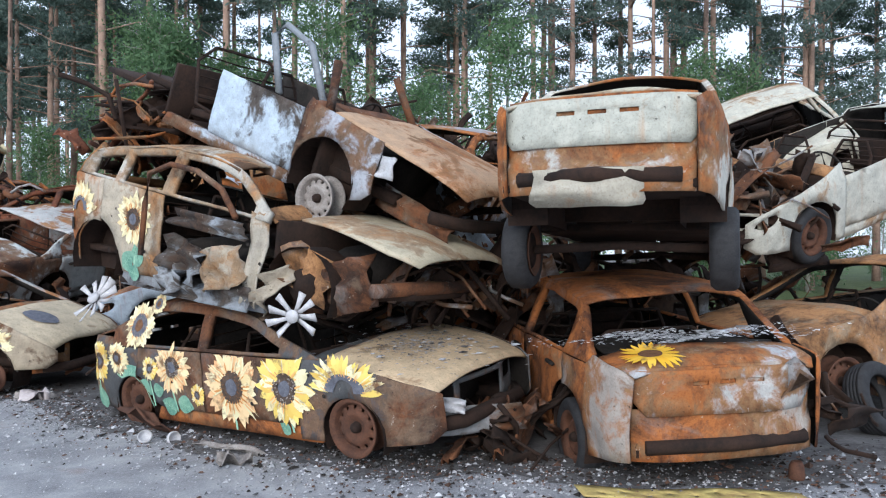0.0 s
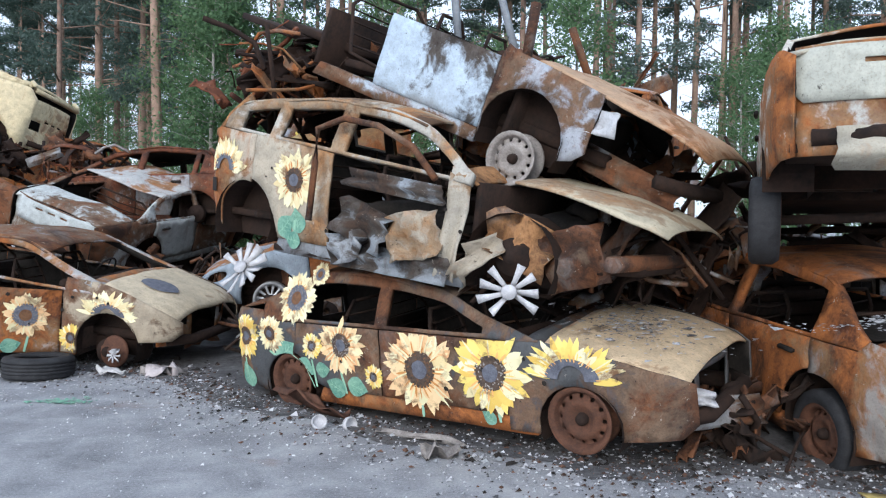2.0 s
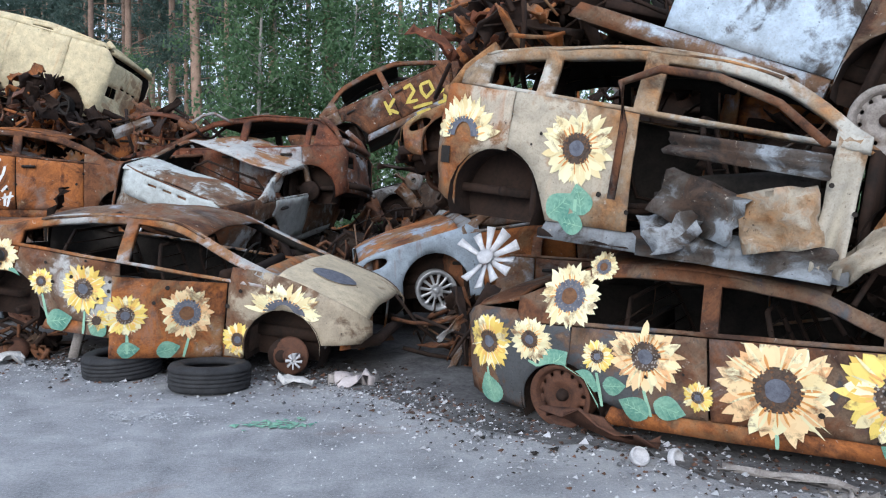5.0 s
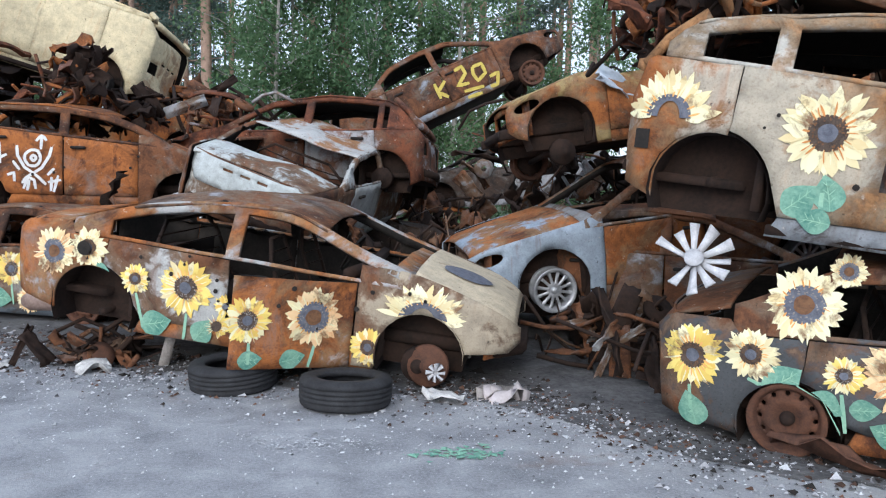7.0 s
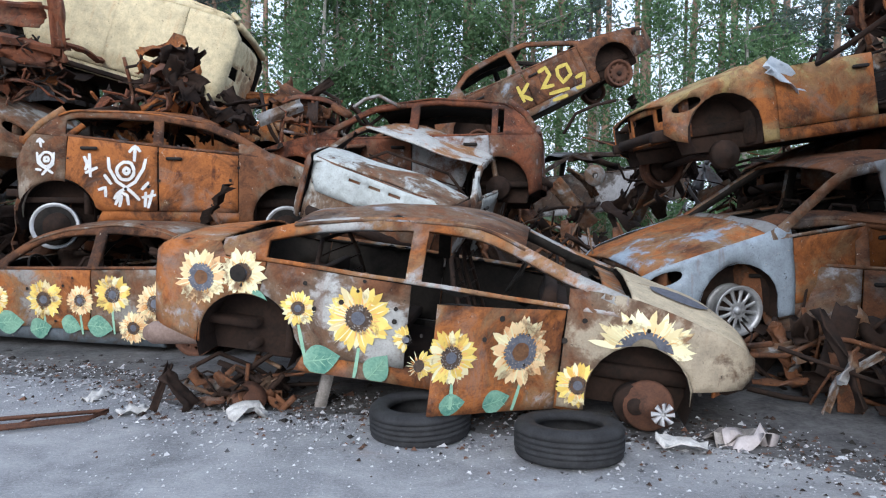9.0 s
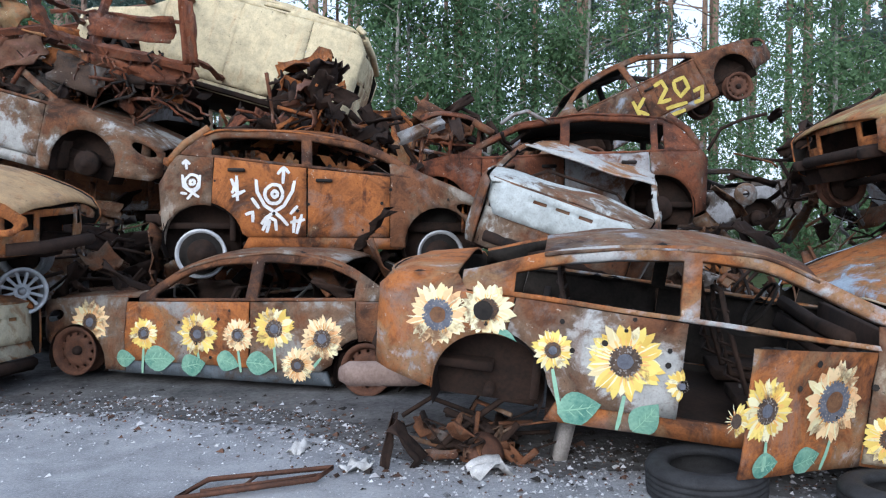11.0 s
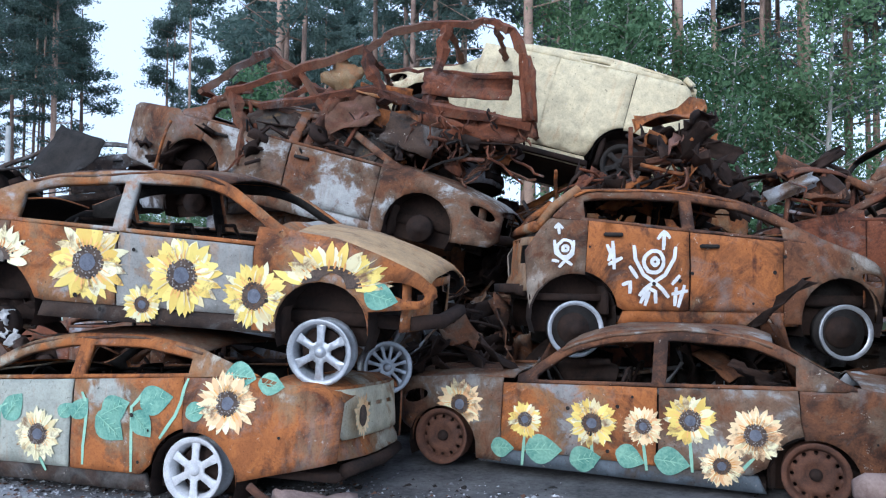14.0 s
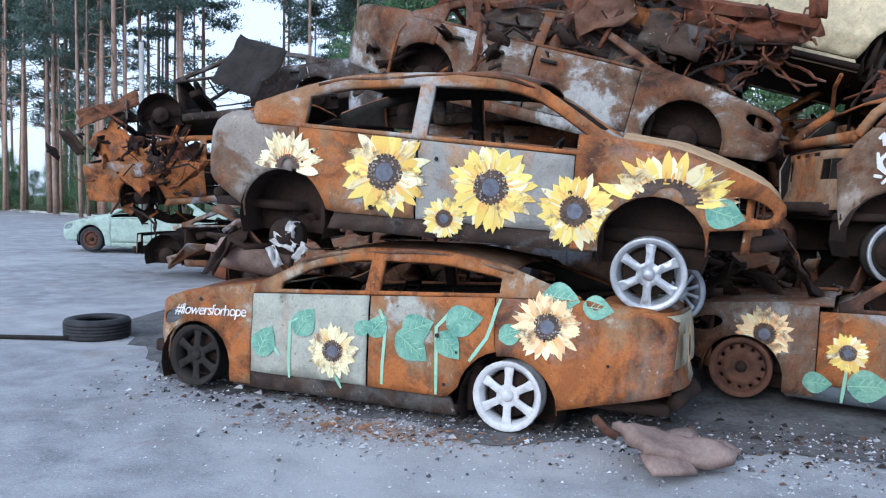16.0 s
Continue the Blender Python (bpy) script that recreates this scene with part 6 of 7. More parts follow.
RED = burnt("red", (0.2, 0.1, 0.07), 0.05, 48)
skeleton = tagged(new("burnt_wreck"), "red-brown burnt-out car skeleton with torn hanging panels", "car wreck")
skeleton.matrix_world = pose(-12.27, 12.75, 2.86) @ Matrix.Diagonal((1.13, 1.13, 1.13, 1))
rng = random.Random(480)
for y, lift in ((0.0, 0.0), (1.25, -0.04)):
    roof = [(0.1, y, 0.93 + lift), (0.36, y, 1.1 + lift), (0.86, y, 1.16 + lift), (1.27, y, 1.17 + lift), (1.46, y, 1.07 + lift), (1.61, y, 0.7 + lift), (1.62, y, 0.26)]
    bent(roof, 0.05, rng).put("roof_rail", RED, skeleton, smooth=False)
    bent([(0.86, y, 1.14 + lift), (0.8, y, 0.8), (0.7, y, 0.42)], 0.06, rng).put("door_pillar", RED, skeleton, smooth=False)
    bent([(0.1, y, 0.95 + lift), (0.2, y, 0.7), (0.3, y, 0.46)], 0.07, rng).put("front_pillar", RED, skeleton, smooth=False)
    bent([(0.3, y, 0.75), (0.8, y, 0.72), (1.55, y, 0.64)], 0.025, rng).put("door_bar", RED, skeleton, smooth=False)
    bent([(-0.9, y, 0.46), (0.2, y, 0.58), (0.6, y, 0.44), (1.62, y, 0.22)], 0.06, rng).put("sill", RED, skeleton, smooth=False)
    bent([(-1.22, y, 0.6), (-0.48, y, 0.8), (0.1, y, 0.96)], 0.055, rng).put("fender_rail", RED, skeleton, smooth=False)
    bent([(-1.54, y + 0.1, 0.62), (-1.15, y, 0.82), (-0.8, y, 0.97)], 0.06, rng).put("front_rail", RED, skeleton, smooth=False)
    bent([(-0.82, y, 0.97), (-0.5, y, 0.74), (-0.2, y, 0.3), (-0.25, y, -0.05)], 0.045, rng).put("brace", RED, skeleton, smooth=False)
    bent([(-1.2, y, 0.62), (-1.05, y, 0.25), (-1.1, y, -0.1)], 0.075, rng).put("strut_tower", RED, skeleton, smooth=False)
for x, z in ((-1.5, 0.62), (0.1, 0.94), (0.86, 1.14), (1.3, 1.15), (1.62, 0.3), (0.2, 0.5)):
    bent([(x, 0, z), (x, 0.6, z + 0.02), (x, 1.25, z - 0.04)], 0.04, rng).put("cross_bar", RED, skeleton, smooth=False)
for x, z, w, h, mt, turn in ((-0.56, 0.06, 0.36, 0.36, "orange", (82, 8, 6)), (-1.08, 0.2, 0.25, 0.6, "red", (86, -8, 0)), (-0.8, 0.3, 0.5, 0.35, "dark", (80, 20, 0)), (-0.3, 0.3, 0.25, 0.7, "red", (84, 24, 0)),
                             (0.0, 0.35, 0.5, 0.3, "red", (75, -15, 0)), (0.1, 0.1, 0.6, 0.4, "dark", (80, 30, 0)), (0.4, 0.3, 0.4, 0.2, "orange", (60, 10, 0)), (0.55, 0.15, 0.5, 0.3, "dark", (80, 20, 0)),
                             (0.9, 0.32, 0.5, 0.22, "red", (70, 12, 0)), (1.2, 0.2, 0.6, 0.2, "red", (80, 10, 0)), (1.5, 0.18, 0.3, 0.25, "red", (60, -20, 0)), (1.05, 0.6, 0.8, 0.25, "red", (84, 6, 0)),
                             (-0.1, 0.72, 0.3, 0.3, "orange", (84, 30, 0)), (1.6, 0.55, 0.14, 0.6, "red", (88, -4, 20)), (-0.75, 0.85, 0.4, 0.12, "red", (70, 30, 0)), (0.3, 0.55, 0.5, 0.14, "orange", (80, 12, 0)), (-1.3, 0.6, 0.5, 0.14, "red", (70, -22, 0))):
    sh = Shape()
    crumpled(sh, pose(x, rng.uniform(-0.08, 0.25), z, *turn), w, h, rng, 0.09, 8)
    sh.put("torn_panel", RED if mt == "red" else burnt(mt, (0.3, 0.2, 0.1), 0.2, 49), skeleton)
Shape().box((-0.75, 0.6, 0.2), (0.6, 0.55, 0.5), (0, 12, 8), 0.25).box((-0.6, 0.45, 0.5), (0.35, 0.3, 0.2), (0, 5, 20), 0.3).put("engine_block", SOOT, skeleton)
sh = Shape()
crumpled(sh, pose(0.3, 0.62, 0.2, 4, 6, 0), 2.4, 1.2, rng, 0.08, 10)
sh.put("floor_pan", INNER, skeleton)
for k in range(60):
    x, z = rng.uniform(-1.2, 1.6), rng.uniform(0.0, 0.45)
    bent([(x, rng.uniform(-0.15, 0.5), z), (x + rng.gauss(0, 0.15), rng.uniform(-0.15, 0.4), z - 0.15), (x + rng.gauss(0, 0.2), rng.uniform(-0.1, 0.3), z - 0.35)], 0.014, rng, 0.04).put("torn_strip", rng.choice((RED, SOOT, RED)), skeleton, smooth=False)

# ---- wrecks in the depth of the stacks ----
DEEP = ("brown", "orange", "dark", "red")
deep = [(-2.2, 10.6, 0.4, -20, 0, 0, SEDAN), (0.6, 10.4, 0.4, 60, 0, 0, SEDAN), (-6.3, 14.2, 0.4, 10, 0, 0, SEDAN), (-9.6, 14.6, 0.4, 4, 0, 0, HATCH),
        (-13.6, 13.6, 0.5, 170, 0, 0, SEDAN), (-4.3, 18.6, 0.21, 8, 0, 0, SEDAN), (-3.4, 18.7, 1.39, 190, -5, 0, SEDAN), (-0.6, 13.4, 0.4, 15, 0, 0, ESTATE),
        (-0.2, 12.6, 1.8, 185, -6, 4, SEDAN), (0.1, 9.6, 2.1, 65, 4, 8, SEDAN), (2.6, 11.0, 0.5, 80, 0, 0, SEDAN), (-6.5, 13.4, 1.55, 170, 0, 5, HATCH),
        (-18.6, 17.6, 0.4, 185, 0, 0, SEDAN), (-19.2, 17.7, 1.62, 18, 5, 8, SEDAN), (-18.9, 17.8, 2.85, 200, -8, 10, SEDAN), (-15.4, 14.8, 0.4, 170, 0, 0, SEDAN), (-12.3, 14.9, 1.75, 3, 0, 0, SEDAN), (-9.6, 15.4, 1.9, 176, 0, 0, HATCH), (-13.2, 14.5, 2.55, 176, -3, 0, SEDAN), (-10.9, 16.0, 0.4, 8, 0, 0, SEDAN), (-11.2, 16.0, 1.6, 175, 0, 0, SEDAN)]
for i, (x, y, z, yaw, pitch, roll, kind) in enumerate(deep):
    tone = DEEP[i % 4]
    Car("burnt_wreck", kind, burnt(tone, (0.35, 0.35, 0.36), 0.2, 80 + i), stand(x, y, z, yaw, pitch, roll), tone.replace("dark", "blackened") + " rusted wreck deep inside the stack", 80 + i,
        crush=0.14, dent=0.035, wheels=("hub",) * 4, seats=False, skip=("hood", "front_door", "front_fender", "roof", "trunk_lid") if i in (12, 13, 14) else ("hood",) if i % 3 == 0 else ())
far = Car("burnt_sedan", SEDAN, burnt("pale", (0.42, 0.54, 0.47), 1.0, 97), stand(-23.6, 21.8, 0.32, 190, 0, 0), "pale green burnt sedan standing apart on the asphalt", 97, wheels=("char",) * 4)
# raised hood of the wreck at the end
hs = Shape()
crumpled(hs, pose(-18.2, 16.6, 3.55, 62, 18, -18), 1.15, 0.95, random.Random(5), 0.05, 8)
tagged(hs.put("torn_hood", SOOT), "blackened engine hood standing up on edge", "car hood")
for k, (p, t, w, h, mt, lb) in enumerate([((-20.5, 16.5, 2.1), (70, 35, -10), 1.5, 0.6, "orange", "bent rusty fender hanging from the stack"),
                                          ((-20.9, 16.6, 2.9), (60, -20, 10), 1.2, 0.35, "brown", "bent rusty strip hanging from the stack"),
                                          ((0.2, 7.4, 1.9), (75, 60, 20), 0.9, 0.35, "dark", "bluish torn sheet wedged between two wrecks")]):
    hs = Shape()
    crumpled(hs, pose(*p, *t), w, h, random.Random(30 + k), 0.12, 8)
    tagged(hs.put("torn_sheet", burnt(mt, (0.4, 0.48, 0.56) if k == 2 else (0.3, 0.2, 0.1), 0.8 if k == 2 else 0.1, 98 + k)), lb, "scrap metal")

# ---- tyres and wheel covers ----
def tyre(x, y, label, turn=(0, 0, 0), z=0.1):
    t = tagged(new("tyre"), label, "tyre", "loose tyres")
    t.matrix_world = pose(x, y, z, *turn)
    prof = [(0.2, 0.085), (0.215, 0.1), (0.27, 0.105), (0.305, 0.095), (0.318, 0.075)]
    for k in range(4):
        zz = 0.06 - k * 0.032
        prof += [(0.322, zz + 0.008), (0.322, zz - 0.01), (0.312, zz - 0.013), (0.312, zz - 0.019)]
    prof += [(0.318, -0.075), (0.305, -0.095), (0.27, -0.1), (0.215, -0.1), (0.2, -0.085)]
    Shape().lathe(prof, 48).put("tread", RUBBER, t)
    Shape().lathe([(0.2, -0.085), (0.19, -0.06), (0.3, -0.05), (0.306, 0), (0.3, 0.05), (0.19, 0.06), (0.2, 0.085)], 48).put("inner_lining", RUBBER, t)


tyre(-6.34, 8.47, "black worn tyre lying flat on the asphalt", (2, -3, 0))
tyre(-5.47, 8.06, "black worn tyre lying flat beside a burnt sedan", (-2, 2, 40))
tyre(-17.2, 11.85, "black tyre lying alone on the open asphalt")
tyre(3.75, 6.7, "black tyre leaning at the foot of the stack", (70, 0, 30), 0.3)


def wheel_cover(m, label, seed, r=0.21, n=9):
    """A broken plastic wheel cover: a domed, spoked disc with a piece missing."""
    rng = random.Random(seed)
    c = tagged(new("wheel_cover"), label, "wheel cover", "broken wheel covers")
    c.matrix_world = m
    Shape().lathe([(0, r * 0.16), (r * 0.14, r * 0.15), (r * 0.24, r * 0.08), (r * 0.24, 0), (0, 0)], 16).put("hub_plate", WHITE, c)
    for i in range(n):
        if rng.random() < 0.1:
            continue
        a, tw = i * math.tau / n + rng.uniform(-0.05, 0.05), rng.uniform(-0.03, 0.03)
        ln = r * rng.uniform(0.86, 1.06)
        v = []
        for q, w in ((0.2, 0.3), (0.55, 0.36), (0.85, 0.52), (1.0, 0.62)):
            for e in (-1, 1):
                v.append((q * ln, e * w * r * 2.5 / n, r * 0.12 * (1 - q * q) + tw * q * e + 0.012 * (e > 0)))
        f = [(2 * k, 2 * k + 1, 2 * k + 3, 2 * k + 2) for k in range(3)]
        o = piece("spoke", v, f, WHITE, c, "", 0.012)
        o.matrix_local = Matrix.Rotation(a, 4, "Z")


wheel_cover(look((-1.12, 5.72, 1.1), (-0.4, 8, 0.9)) @ pose(0, 0, 0, 180, 0, 0), "broken white plastic wheel cover hanging on a wreck", 1, 0.21, 11)
wheel_cover(look((-3.33, 7.35, 1.14), (-2.83, 8.55, 0.14)) @ pose(0, 0, 0, 180, 0, 0), "white broken wheel cover lying tilted on scrap", 2, 0.24, 12)
wheel_cover(pose(-4.84, 8.3, 0.17, 84, 0, -10), "small white wheel cover on a bare brake disc", 3, 0.07, 8)

# ---- litter on the ground ----
LINE = [(4.4, 5.6), (2.4, 4.9), (0.8, 5.2), (-0.7, 5.3), (-3.0, 6.8), (-4.4, 8.1), (-6.5, 8.7), (-8.0, 9.2), (-9.6, 10.4), (-11.4, 10.4), (-13.4, 10.1), (-15.6, 10.6)]


def litter(name, count, mat, size, near, spread, seed, label):
    """Flakes and crumbs along the foot of the stacks."""
    g = np.random.RandomState(seed)
    pts = np.array(LINE)
    seg = g.randint(0, len(pts) - 1, count)
    f = g.rand(count, 1)
    p = pts[seg] * (1 - f) + pts[seg + 1] * f
    off = g.normal(near, spread, count)
    patch = np.array([noise.noise(Vector((a * 1.1, b * 1.1, seed))) for a, b in p])
    p = p + np.stack([g.normal(0, 0.25, count), off + 0.5 * patch], 1)
    s = size * np.exp(g.normal(0, 0.45, (count, 1)))
    a = g.rand(count, 1) * math.tau
    v = []
    for k, (da, q) in enumerate(((0, 1), (2.2, 0.8), (4.1, 1.1))):
        v.append(np.concatenate([p + s * q * np.concatenate([np.cos(a + da), np.sin(a + da)], 1), 0.003 + s * g.rand(count, 1) * 0.25], 1))
    v.append(np.concatenate([p + s * 0.2, 0.006 + s * g.uniform(0.2, 0.8, (count, 1))], 1))
    v = np.stack(v, 1).reshape(-1, 3)
    fc = []
    for i in range(count):
        b = 4 * i
        fc += [(b, b + 1, b + 3), (b + 1, b + 2, b + 3), (b + 2, b, b + 3)]
    tagged(piece(name, v, fc, mat, smooth=False), label, "litter", kind="stuff")


litter("ash_litter", 9000, ASH, 0.011, 0.15, 0.5, 1, "grey ash flakes and crumbs strewn on asphalt")
litter("rust_litter", 7000, CHIPS, 0.012, 0.4, 0.45, 2, "dark rusty flakes and charred crumbs on asphalt")
litter("pale_litter", 2600, PALECHIPS, 0.008, -0.05, 0.55, 3, "small white chips of glass and plaster")
litter("pale_grit", 7000, PALECHIPS, 0.005, -0.9, 0.9, 4, "fine pale grit spread over the yard")
litter("pale_flakes", 3200, PALECHIPS, 0.011, 0.5, 0.5, 6, "pale bluish flakes of glass and plastic among ash")
litter("char_litter", 1500, SOOT, 0.02, 0.6, 0.4, 5, "black charred lumps under the wrecks")


def pile_on(name, m, w, h, count, mat, size, seed, label, lift=None):
    """A thin spread of flakes lying on a surface."""
    g = random.Random(seed)
    sh = Shape()
    for i in range(count):
        x, y = g.gauss(0, w * 0.4), g.gauss(0, h * 0.4)
        s, a = size * math.exp(g.gauss(0, 0.5)), g.uniform(0, 6.28)
        z = (lift(x, y) if lift else 0) + 0.004
        q = [(x + s * math.cos(a + d), y + s * math.sin(a + d), z + g.uniform(0, 0.3) * s) for d in (0, 2.1, 4.2)] + [(x, y, z + s * g.uniform(0.1, 0.4))]
        sh.add([m @ Vector(p) for p in q], [(0, 1, 3), (1, 2, 3), (2, 0, 3)])
    tagged(sh.put(name, mat, smooth=False), label, "litter", kind="stuff")


pile_on("ash_litter", A.m @ Matrix.Translation((1.5, -0.05, 0)), 0.55, 0.7, 900, ASH, 0.012, 1, "grey ash flakes lying on a car hood", lambda x, y: A.top(1.5 + x) + 0.02)
pile_on("ash_litter", E.m @ Matrix.Translation((-1.55, 0, 0.7)), 0.26, 1.1, 1500, PALECHIPS, 0.013, 2, "crumbled window glass heaped on the rear shelf", lambda x, y: -0.02 + 0.05 * abs(math.sin(5 * x + 3 * y)))
sh = Shape()
crumpled(sh, E.m @ pose(-1.5, 0, 0.66, 0, 0, 90), 1.3, 0.5, random.Random(8), 0.04)
sh.put("rear_shelf", SOOT, E.root).matrix_parent_inverse = E.m.inverted()


ORANGEDUST = simple("orange_rust_dust", (0.16, 0.07, 0.03), (0.42, 0.2, 0.09), 9, 0.95, rand=0.4, island=True)
pile_on("rust_dust", Matrix.Translation((-13.31, 9.83, 0)), 1.1, 0.3, 900, ORANGEDUST, 0.009, 7, "orange rust dust spilled on the asphalt")
pile_on("paint_flakes", Matrix.Translation((-4.73, 7.05, 0)), 0.3, 0.12, 160, LEAFPAINT, 0.014, 8, "green paint flakes spilled on the asphalt")
pile_on("white_dust", Matrix.Translation((-5.6, 7.2, 0)), 0.6, 0.2, 700, PALECHIPS, 0.006, 9, "pale dust spilled on the asphalt")


def crumple_thing(name, x, y, z, w, h, turn, mat, seed, label, cat, amp=0.1):
    s = Shape()
    crumpled(s, pose(x, y, z, *turn), w, h, random.Random(seed), amp, 7, 0.006)
    tagged(s.put(name, mat), label, cat)


BLUEBAG = simple("pale_blue_plastic", (0.35, 0.42, 0.5), (0.62, 0.68, 0.75), 6, 0.5)
PEACH = simple("faded_pinkish_fabric", (0.4, 0.35, 0.34), (0.6, 0.55, 0.55), 8, 0.9)
crumple_thing("crumpled_paper", -4.33, 8.2, 0.05, 0.3, 0.16, (0, 0, 20), PEACH, 41, "crumpled pale pinkish rag on the asphalt", "litter")
crumple_thing("plastic_bag", -3.0, 9.55, 0.1, 0.45, 0.3, (0, 0, 50), BLUEBAG, 42, "crumpled pale blue plastic bag among debris", "litter", 0.2)
crumple_thing("flat_metal_sheet", -4.35, 8.3, 0.05, 0.45, 0.16, (0, 0, 15), GREYRIM, 43, "flat pale metal strip on the asphalt", "litter", 0.06)
crumple_thing("flat_metal_sheet", -2.6, 6.85, 0.08, 0.8, 0.1, (0, 8, -35), STEELRIM, 44, "rusty metal strip leaning on a sedan", "litter", 0.08)
crumple_thing("flat_metal_sheet", -1.7, 6.15, 0.03, 0.7, 0.09, (0, 0, -30), GREYRIM, 45, "grey metal strip lying in the ash", "litter", 0.04)
crumple_thing("cloth_scrap", -1.55, 5.75, 0.04, 0.26, 0.13, (0, 0, 10), GREYRIM, 46, "grey scrap of cloth on the asphalt", "litter")
for k, (x, y) in enumerate(((-2.47, 6.42), (-2.27, 6.46))):
    c = Shape().lathe([(0.0, 0.02), (0.03, 0.015), (0.055, 0.03), (0.06, 0.06), (0.05, 0.075), (0.052, 0.055), (0.03, 0.03), (0, 0.03)], 14, pose(x, y, 0.02, 50 + 30 * k, 20, 40 * k))
    tagged(c.put("white_cup", WHITE), "crushed white plastic cap lying on the asphalt", "litter")
cn = Shape().lathe([(0, 0), (0.05, 0), (0.055, 0.02), (0.05, 0.1), (0.035, 0.13), (0.03, 0.13), (0, 0.11)], 16, pose(2.45, 5.36, 0.0))
tagged(cn.put("rusty_can", STEELRIM), "small rusty can standing on the asphalt", "can")
# perforated yellow plate
yp, yf = sheet([(-0.75, -0.12), (0.75, -0.12), (0.72, 0.12), (-0.75, 0.12)], [arc(-0.6 + i * 0.15, -0.03 + 0.06 * (i % 2), 0.018, 0, 315, 7) for i in range(9)], 0.08)
yl = piece("yellow_plate", [(1.62 + x * 0.98 - y * 0.1, 4.98 + y - x * 0.08, 0.02 + 0.01 * math.sin(6 * x)) for x, y in yp], yf, simple("chipped_yellow_paint", (0.3, 0.18, 0.08), (0.72, 0.6, 0.2), 5, 0.7), None, "", 0.006)
tagged(yl, "chipped yellow perforated metal plate on the asphalt", "metal plate")
# wire seat frame on the asphalt
wf = Shape().tube([(-9.2, 8.35, 0.03), (-8.5, 8.62, 0.04), (-8.42, 8.8, 0.05), (-9.1, 8.62, 0.04)], 0.016, 6, True).tube([(-9.1, 8.46, 0.03), (-8.48, 8.7, 0.04)], 0.012, 5).tube([(-8.9, 8.45, 0.03), (-8.84, 8.7, 0.04)], 0.01, 5)
tagged(wf.put("wire_frame", STEELRIM), "rusty bent wire seat frame on the asphalt", "seat frame")
# burnt exhaust box on the asphalt and one on the hood of the end car
ex = tagged(new("exhaust_box"), "flattened brown exhaust box with bent pipes", "exhaust")
ex.matrix_world = pose(-11.6, 9.75, 0.09, 4, 8, 30)
BROWNISH = simple("dusty_brown_steel", (0.14, 0.09, 0.075), (0.36, 0.27, 0.23), 5, 0.85)
sh = Shape()
crumpled(sh, pose(0, 0, 0.07), 0.56, 0.4, random.Random(61), 0.035, 9, 0.06)
sh.put("box", BROWNISH, ex)
Shape().tube([(-0.3, 0.08, 0.03), (-0.36, 0.12, 0.05), (-0.45, 0.1, 0.12)], 0.026, 8).put("pipe", STEELRIM, ex)
Shape().tube([(0.3, 0.1, 0.03), (0.42, 0.12, 0.03), (0.5, 0.06, 0.0)], 0.028, 8).put("pipe", BROWNISH, ex)
Shape().box((-0.14, -0.22, 0.0), (0.3, 0.14, 0.05), (20, 0, 8), 0.3).put("flange", BROWNISH, ex)
mf = Shape().lathe([(0, -0.3), (0.1, -0.3), (0.13, -0.27), (0.13, 0.25), (0.1, 0.3), (0.03, 0.31), (0.03, 0.4), (0, 0.4)], 18, pose(-14.85, 10.85, 0.98, 78, 0, -70))
tagged(mf.put("exhaust_silencer", BROWNISH), "brown burnt exhaust silencer lying on a hood", "exhaust")
mf = Shape().lathe([(0, -0.35), (0.05, -0.35), (0.09, -0.28), (0.09, 0.2), (0.06, 0.3), (0.05, 0.4), (0, 0.4)], 16, pose(-8.15, 9.7, 0.42, 88, 0, 82))
tagged(mf.put("exhaust_silencer", BROWNISH), "brown burnt exhaust pipe between two sedans", "exhaust")
# fallen rear hub and prop under the sedan without its wheel
hb = Shape().lathe([(0, 0.05), (0.06, 0.05), (0.12, 0.02), (0.12, -0.03), (0, -0.04)], 20, pose(-7.52, 8.95, 0.1, 40, 30, 0))
tagged(hb.put("fallen_wheel_hub", STEELRIM), "rusty fallen wheel hub lying in ash", "wheel hub")
scrap_heap(-7.6, 9.15, 0.1, 0.5, 0.35, 0.12, 26, 26, big=0.16)
fd = Shape().lathe([(0, 0.04), (0.05, 0.04), (0.06, 0.015), (0.15, 0.01), (0.165, -0.01), (0.15, -0.03), (0, -0.05)], 24, pose(-4.9, 8.42, 0.19, 86, 0, -14)).tube([(-4.9, 8.45, 0.19), (-4.95, 9.2, 0.3)], 0.035)
tagged(fd.put("brake_disc", STEELRIM), "bare rusty brake disc under a sedan", "brake disc")
pr = Shape().box((-7.02, 9.1, 0.13), (0.08, 0.1, 0.28), (0, 14, 10))
tagged(pr.put("support_block", GREYRIM), "short grey block propping a burnt sedan", "block")
# bar beside the far tyre, post and small sign by the trees
br = Shape().tube([(-17.15, 11.6, 0.03), (-18.2, 11.35, 0.02), (-19.4, 11.2, 0.02)], 0.025, 6)
tagged(br.put("metal_bar", SOOT), "long dark bar lying on the asphalt", "bar")
# birch-white post among the pines
ps = Shape().tube([(-35.5, 37.0, 0), (-35.5, 37.0, 8.5)], [0.16, 0.11], 10)
tagged(ps.put("concrete_post", simple("pale_concrete", (0.3, 0.3, 0.28), (0.5, 0.5, 0.47), 3, 0.9)), "pale concrete post at the forest edge", "post")
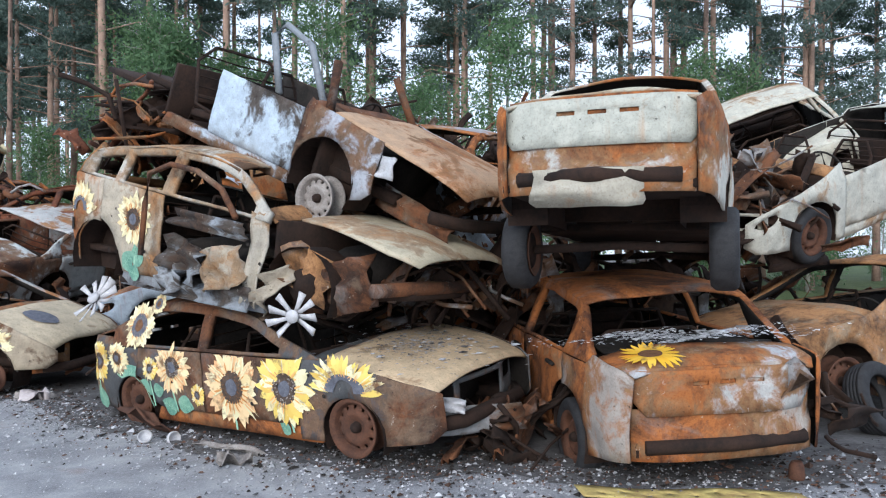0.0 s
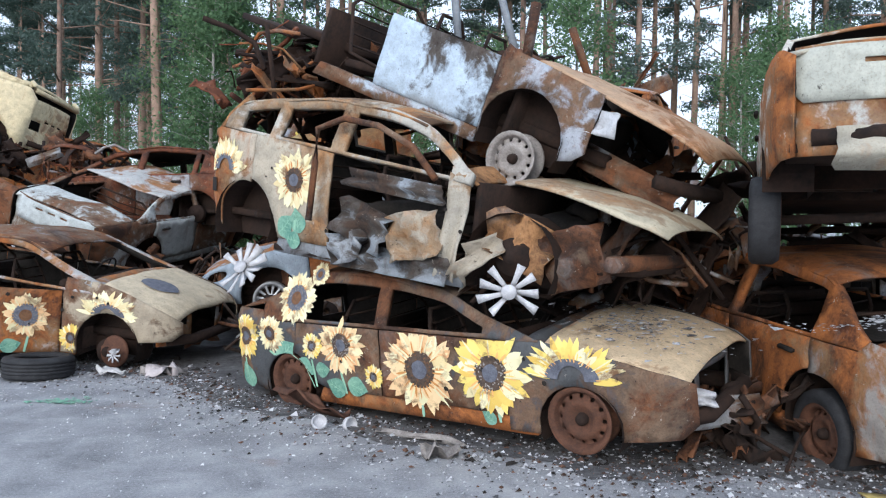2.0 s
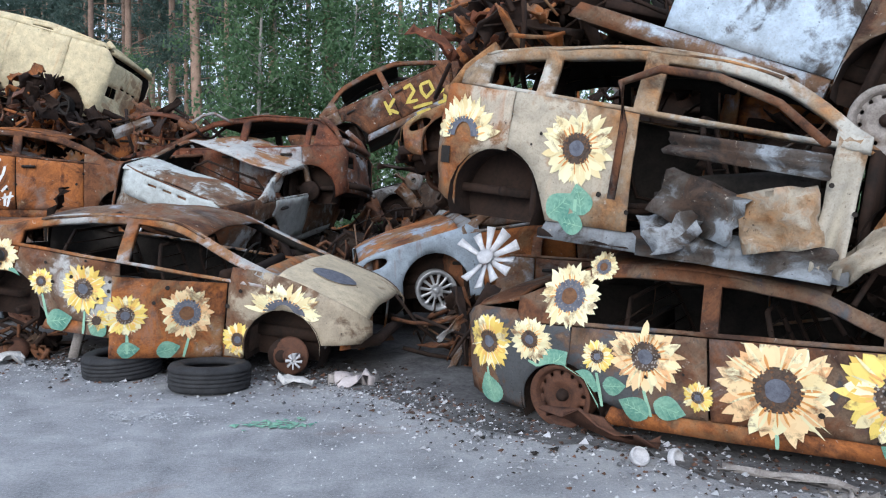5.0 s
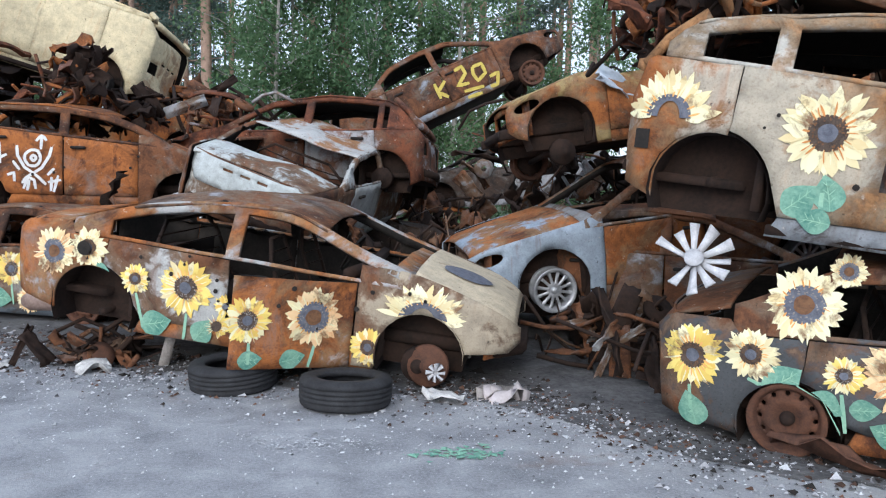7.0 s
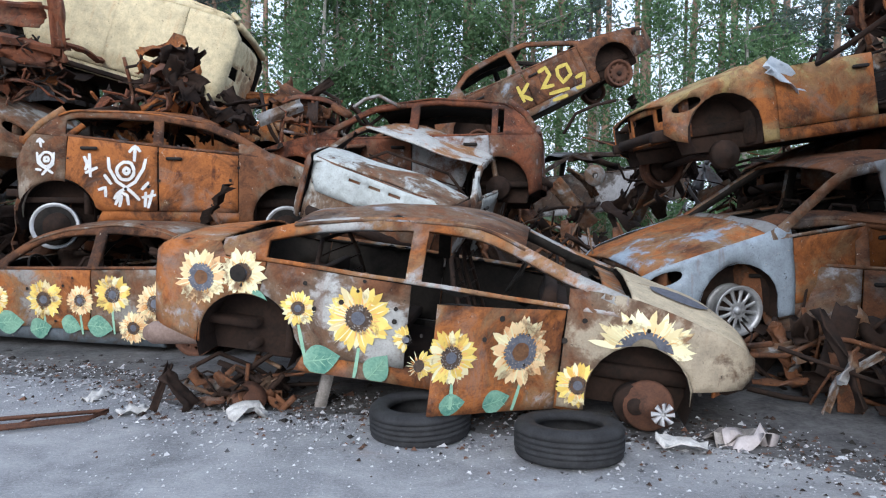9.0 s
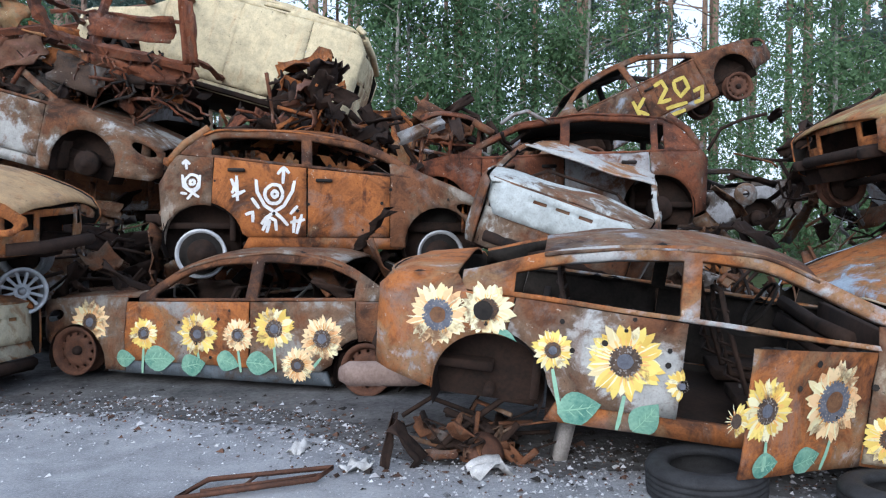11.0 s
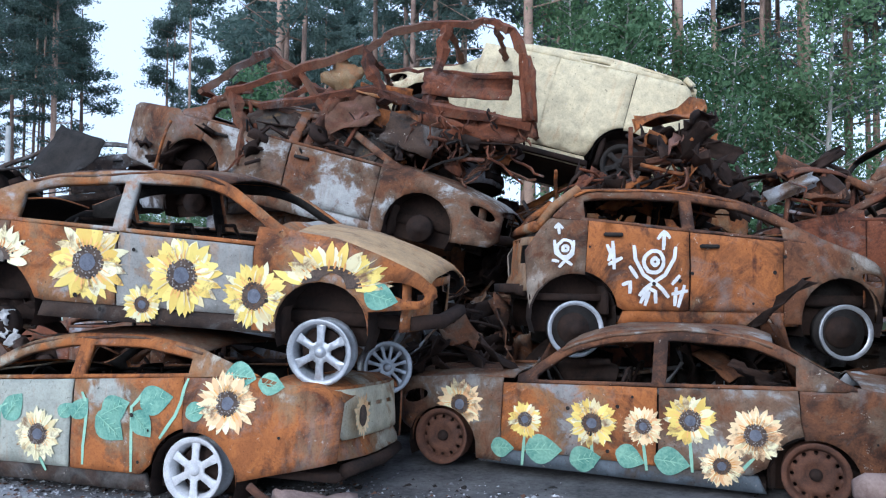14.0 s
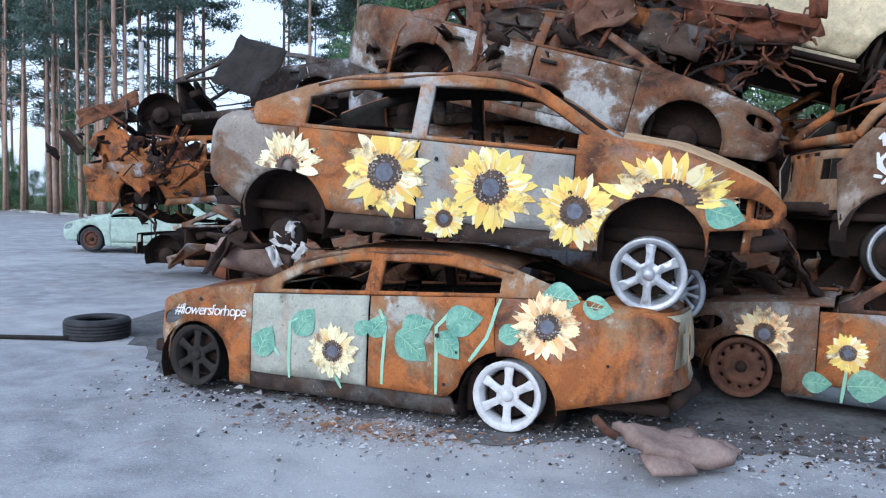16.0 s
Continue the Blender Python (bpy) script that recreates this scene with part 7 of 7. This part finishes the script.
# kerb along the grass
KERB = simple("kerb_concrete", (0.3, 0.3, 0.29), (0.5, 0.5, 0.48), 4, 0.9)
for k in range(22):
    x = -52 + k * 1.5
    kb = Shape().box((x, 28.3 + 0.45 * (-13 - x), 0.05), (1.62, 0.15, 0.2), (0, 0, -24))
    tagged(kb.put("kerb", KERB), "pale concrete kerb along the grass", "kerb", "kerb stones", "structure")

for body, s, count in ((A, -1, 10), (B, -1, 12), (F, -1, 22), (G, -1, 8), (H, 1, 8), (M, 1, 10), (N, -1, 12)):
    body.bullet_holes(s, count, count * 7 + s)

# rusted-through hole in a painted flower's heart, its inner shade a black disc
hx = F.m.inverted() @ Vector((-7.54, 8.81, 0.985))
F.mark("rust_hole", -1, [disc(hx.x, hx.z, 0.058, 1, 14)], SOOT, None, 0.034)
MELT = simple("melted_white_plastic", (0.3, 0.29, 0.28), (0.75, 0.74, 0.72), 14, 0.7)
crumple_thing("melted_plastic", -7.5, 8.8, 0.07, 0.26, 0.14, (10, 0, 20), MELT, 71, "melted white plastic lump under a fallen hub", "litter", 0.05)
crumple_thing("melted_plastic", -4.78, 8.12, 0.05, 0.3, 0.12, (8, 0, -20), MELT, 72, "melted white plastic lump under a brake disc", "litter", 0.05)
for k, (dx, dz, w, tn) in enumerate(((0.0, 0.0, 0.2, (60, 20, 0)), (0.12, -0.06, 0.14, (80, -50, 0)), (-0.08, -0.1, 0.16, (70, 65, 10)), (0.05, 0.1, 0.12, (85, 100, 0)))):
    crumple_thing("melted_plastic", -14.3 + dx, 10.28, 1.15 + dz, w, 0.07, tn, MELT, 80 + k, "melted white shard of a wheel cover on an axle", "litter", 0.05)
crumple_thing("melted_plastic", -8.3, 8.9, 0.03, 0.2, 0.1, (0, 0, 40), MELT, 73, "melted white plastic lump lying in ash", "litter", 0.04)
crumple_thing("melted_plastic", -8.7, 9.3, 0.03, 0.24, 0.1, (0, 0, 80), MELT, 74, "melted white plastic lump lying in ash", "litter", 0.04)

# small rusted cabin frame on the pile
cf = tagged(new("cabin_frame"), "small rusted cabin frame with a domed roof", "scrap metal")
cf.matrix_world = pose(-7.75, 13.3, 1.95, 4, 6, 12)
RUSTY = burnt("red", (0.3, 0.3, 0.32), 0.15, 120)
dv, df = [], []
for j in range(7):
    for i in range(9):
        u, v = i / 4 - 1, j / 3 - 1
        dv.append((u * 0.36, v * 0.3, 0.78 - 0.1 * abs(u) ** 3 - 0.06 * abs(v) ** 3))
df = [(j * 9 + i, j * 9 + i + 1, j * 9 + i + 10, j * 9 + i + 9) for j in range(6) for i in range(8)]
piece("roof", dv, df, RUSTY, cf, "", 0.02)
for x in (-0.32, 0, 0.32):
    for y in (-0.27, 0.27):
        Shape().tube([(x, y, -0.3), (x, y, 0.4), (x * 0.97, y, 0.7)], 0.024, 6).put("post", RUSTY, cf)
for z in (0.1, 0.3, 0.42):
    for y in (-0.27, 0.27):
        Shape().tube([(-0.33, y, z), (0, y, z - 0.02), (0.33, y, z)], 0.018, 6).put("rail", RUSTY, cf)
crumple_thing("torn_sheet", -2.95, 10.75, 2.62, 0.55, 0.16, (70, 25, 20), BLUEBAG, 51, "pale blue bent strip lying on a wreck", "scrap metal", 0.06)

wl = wheel("fine", look((-11.57, 11.34, 0.83), (-9.34, 4.85, 1.55)) @ pose(0, 0, 0, 0, 196, 0), None, name="loose_wheel")
tagged(wl, "loose silver alloy wheel with many thin spokes", "wheel")
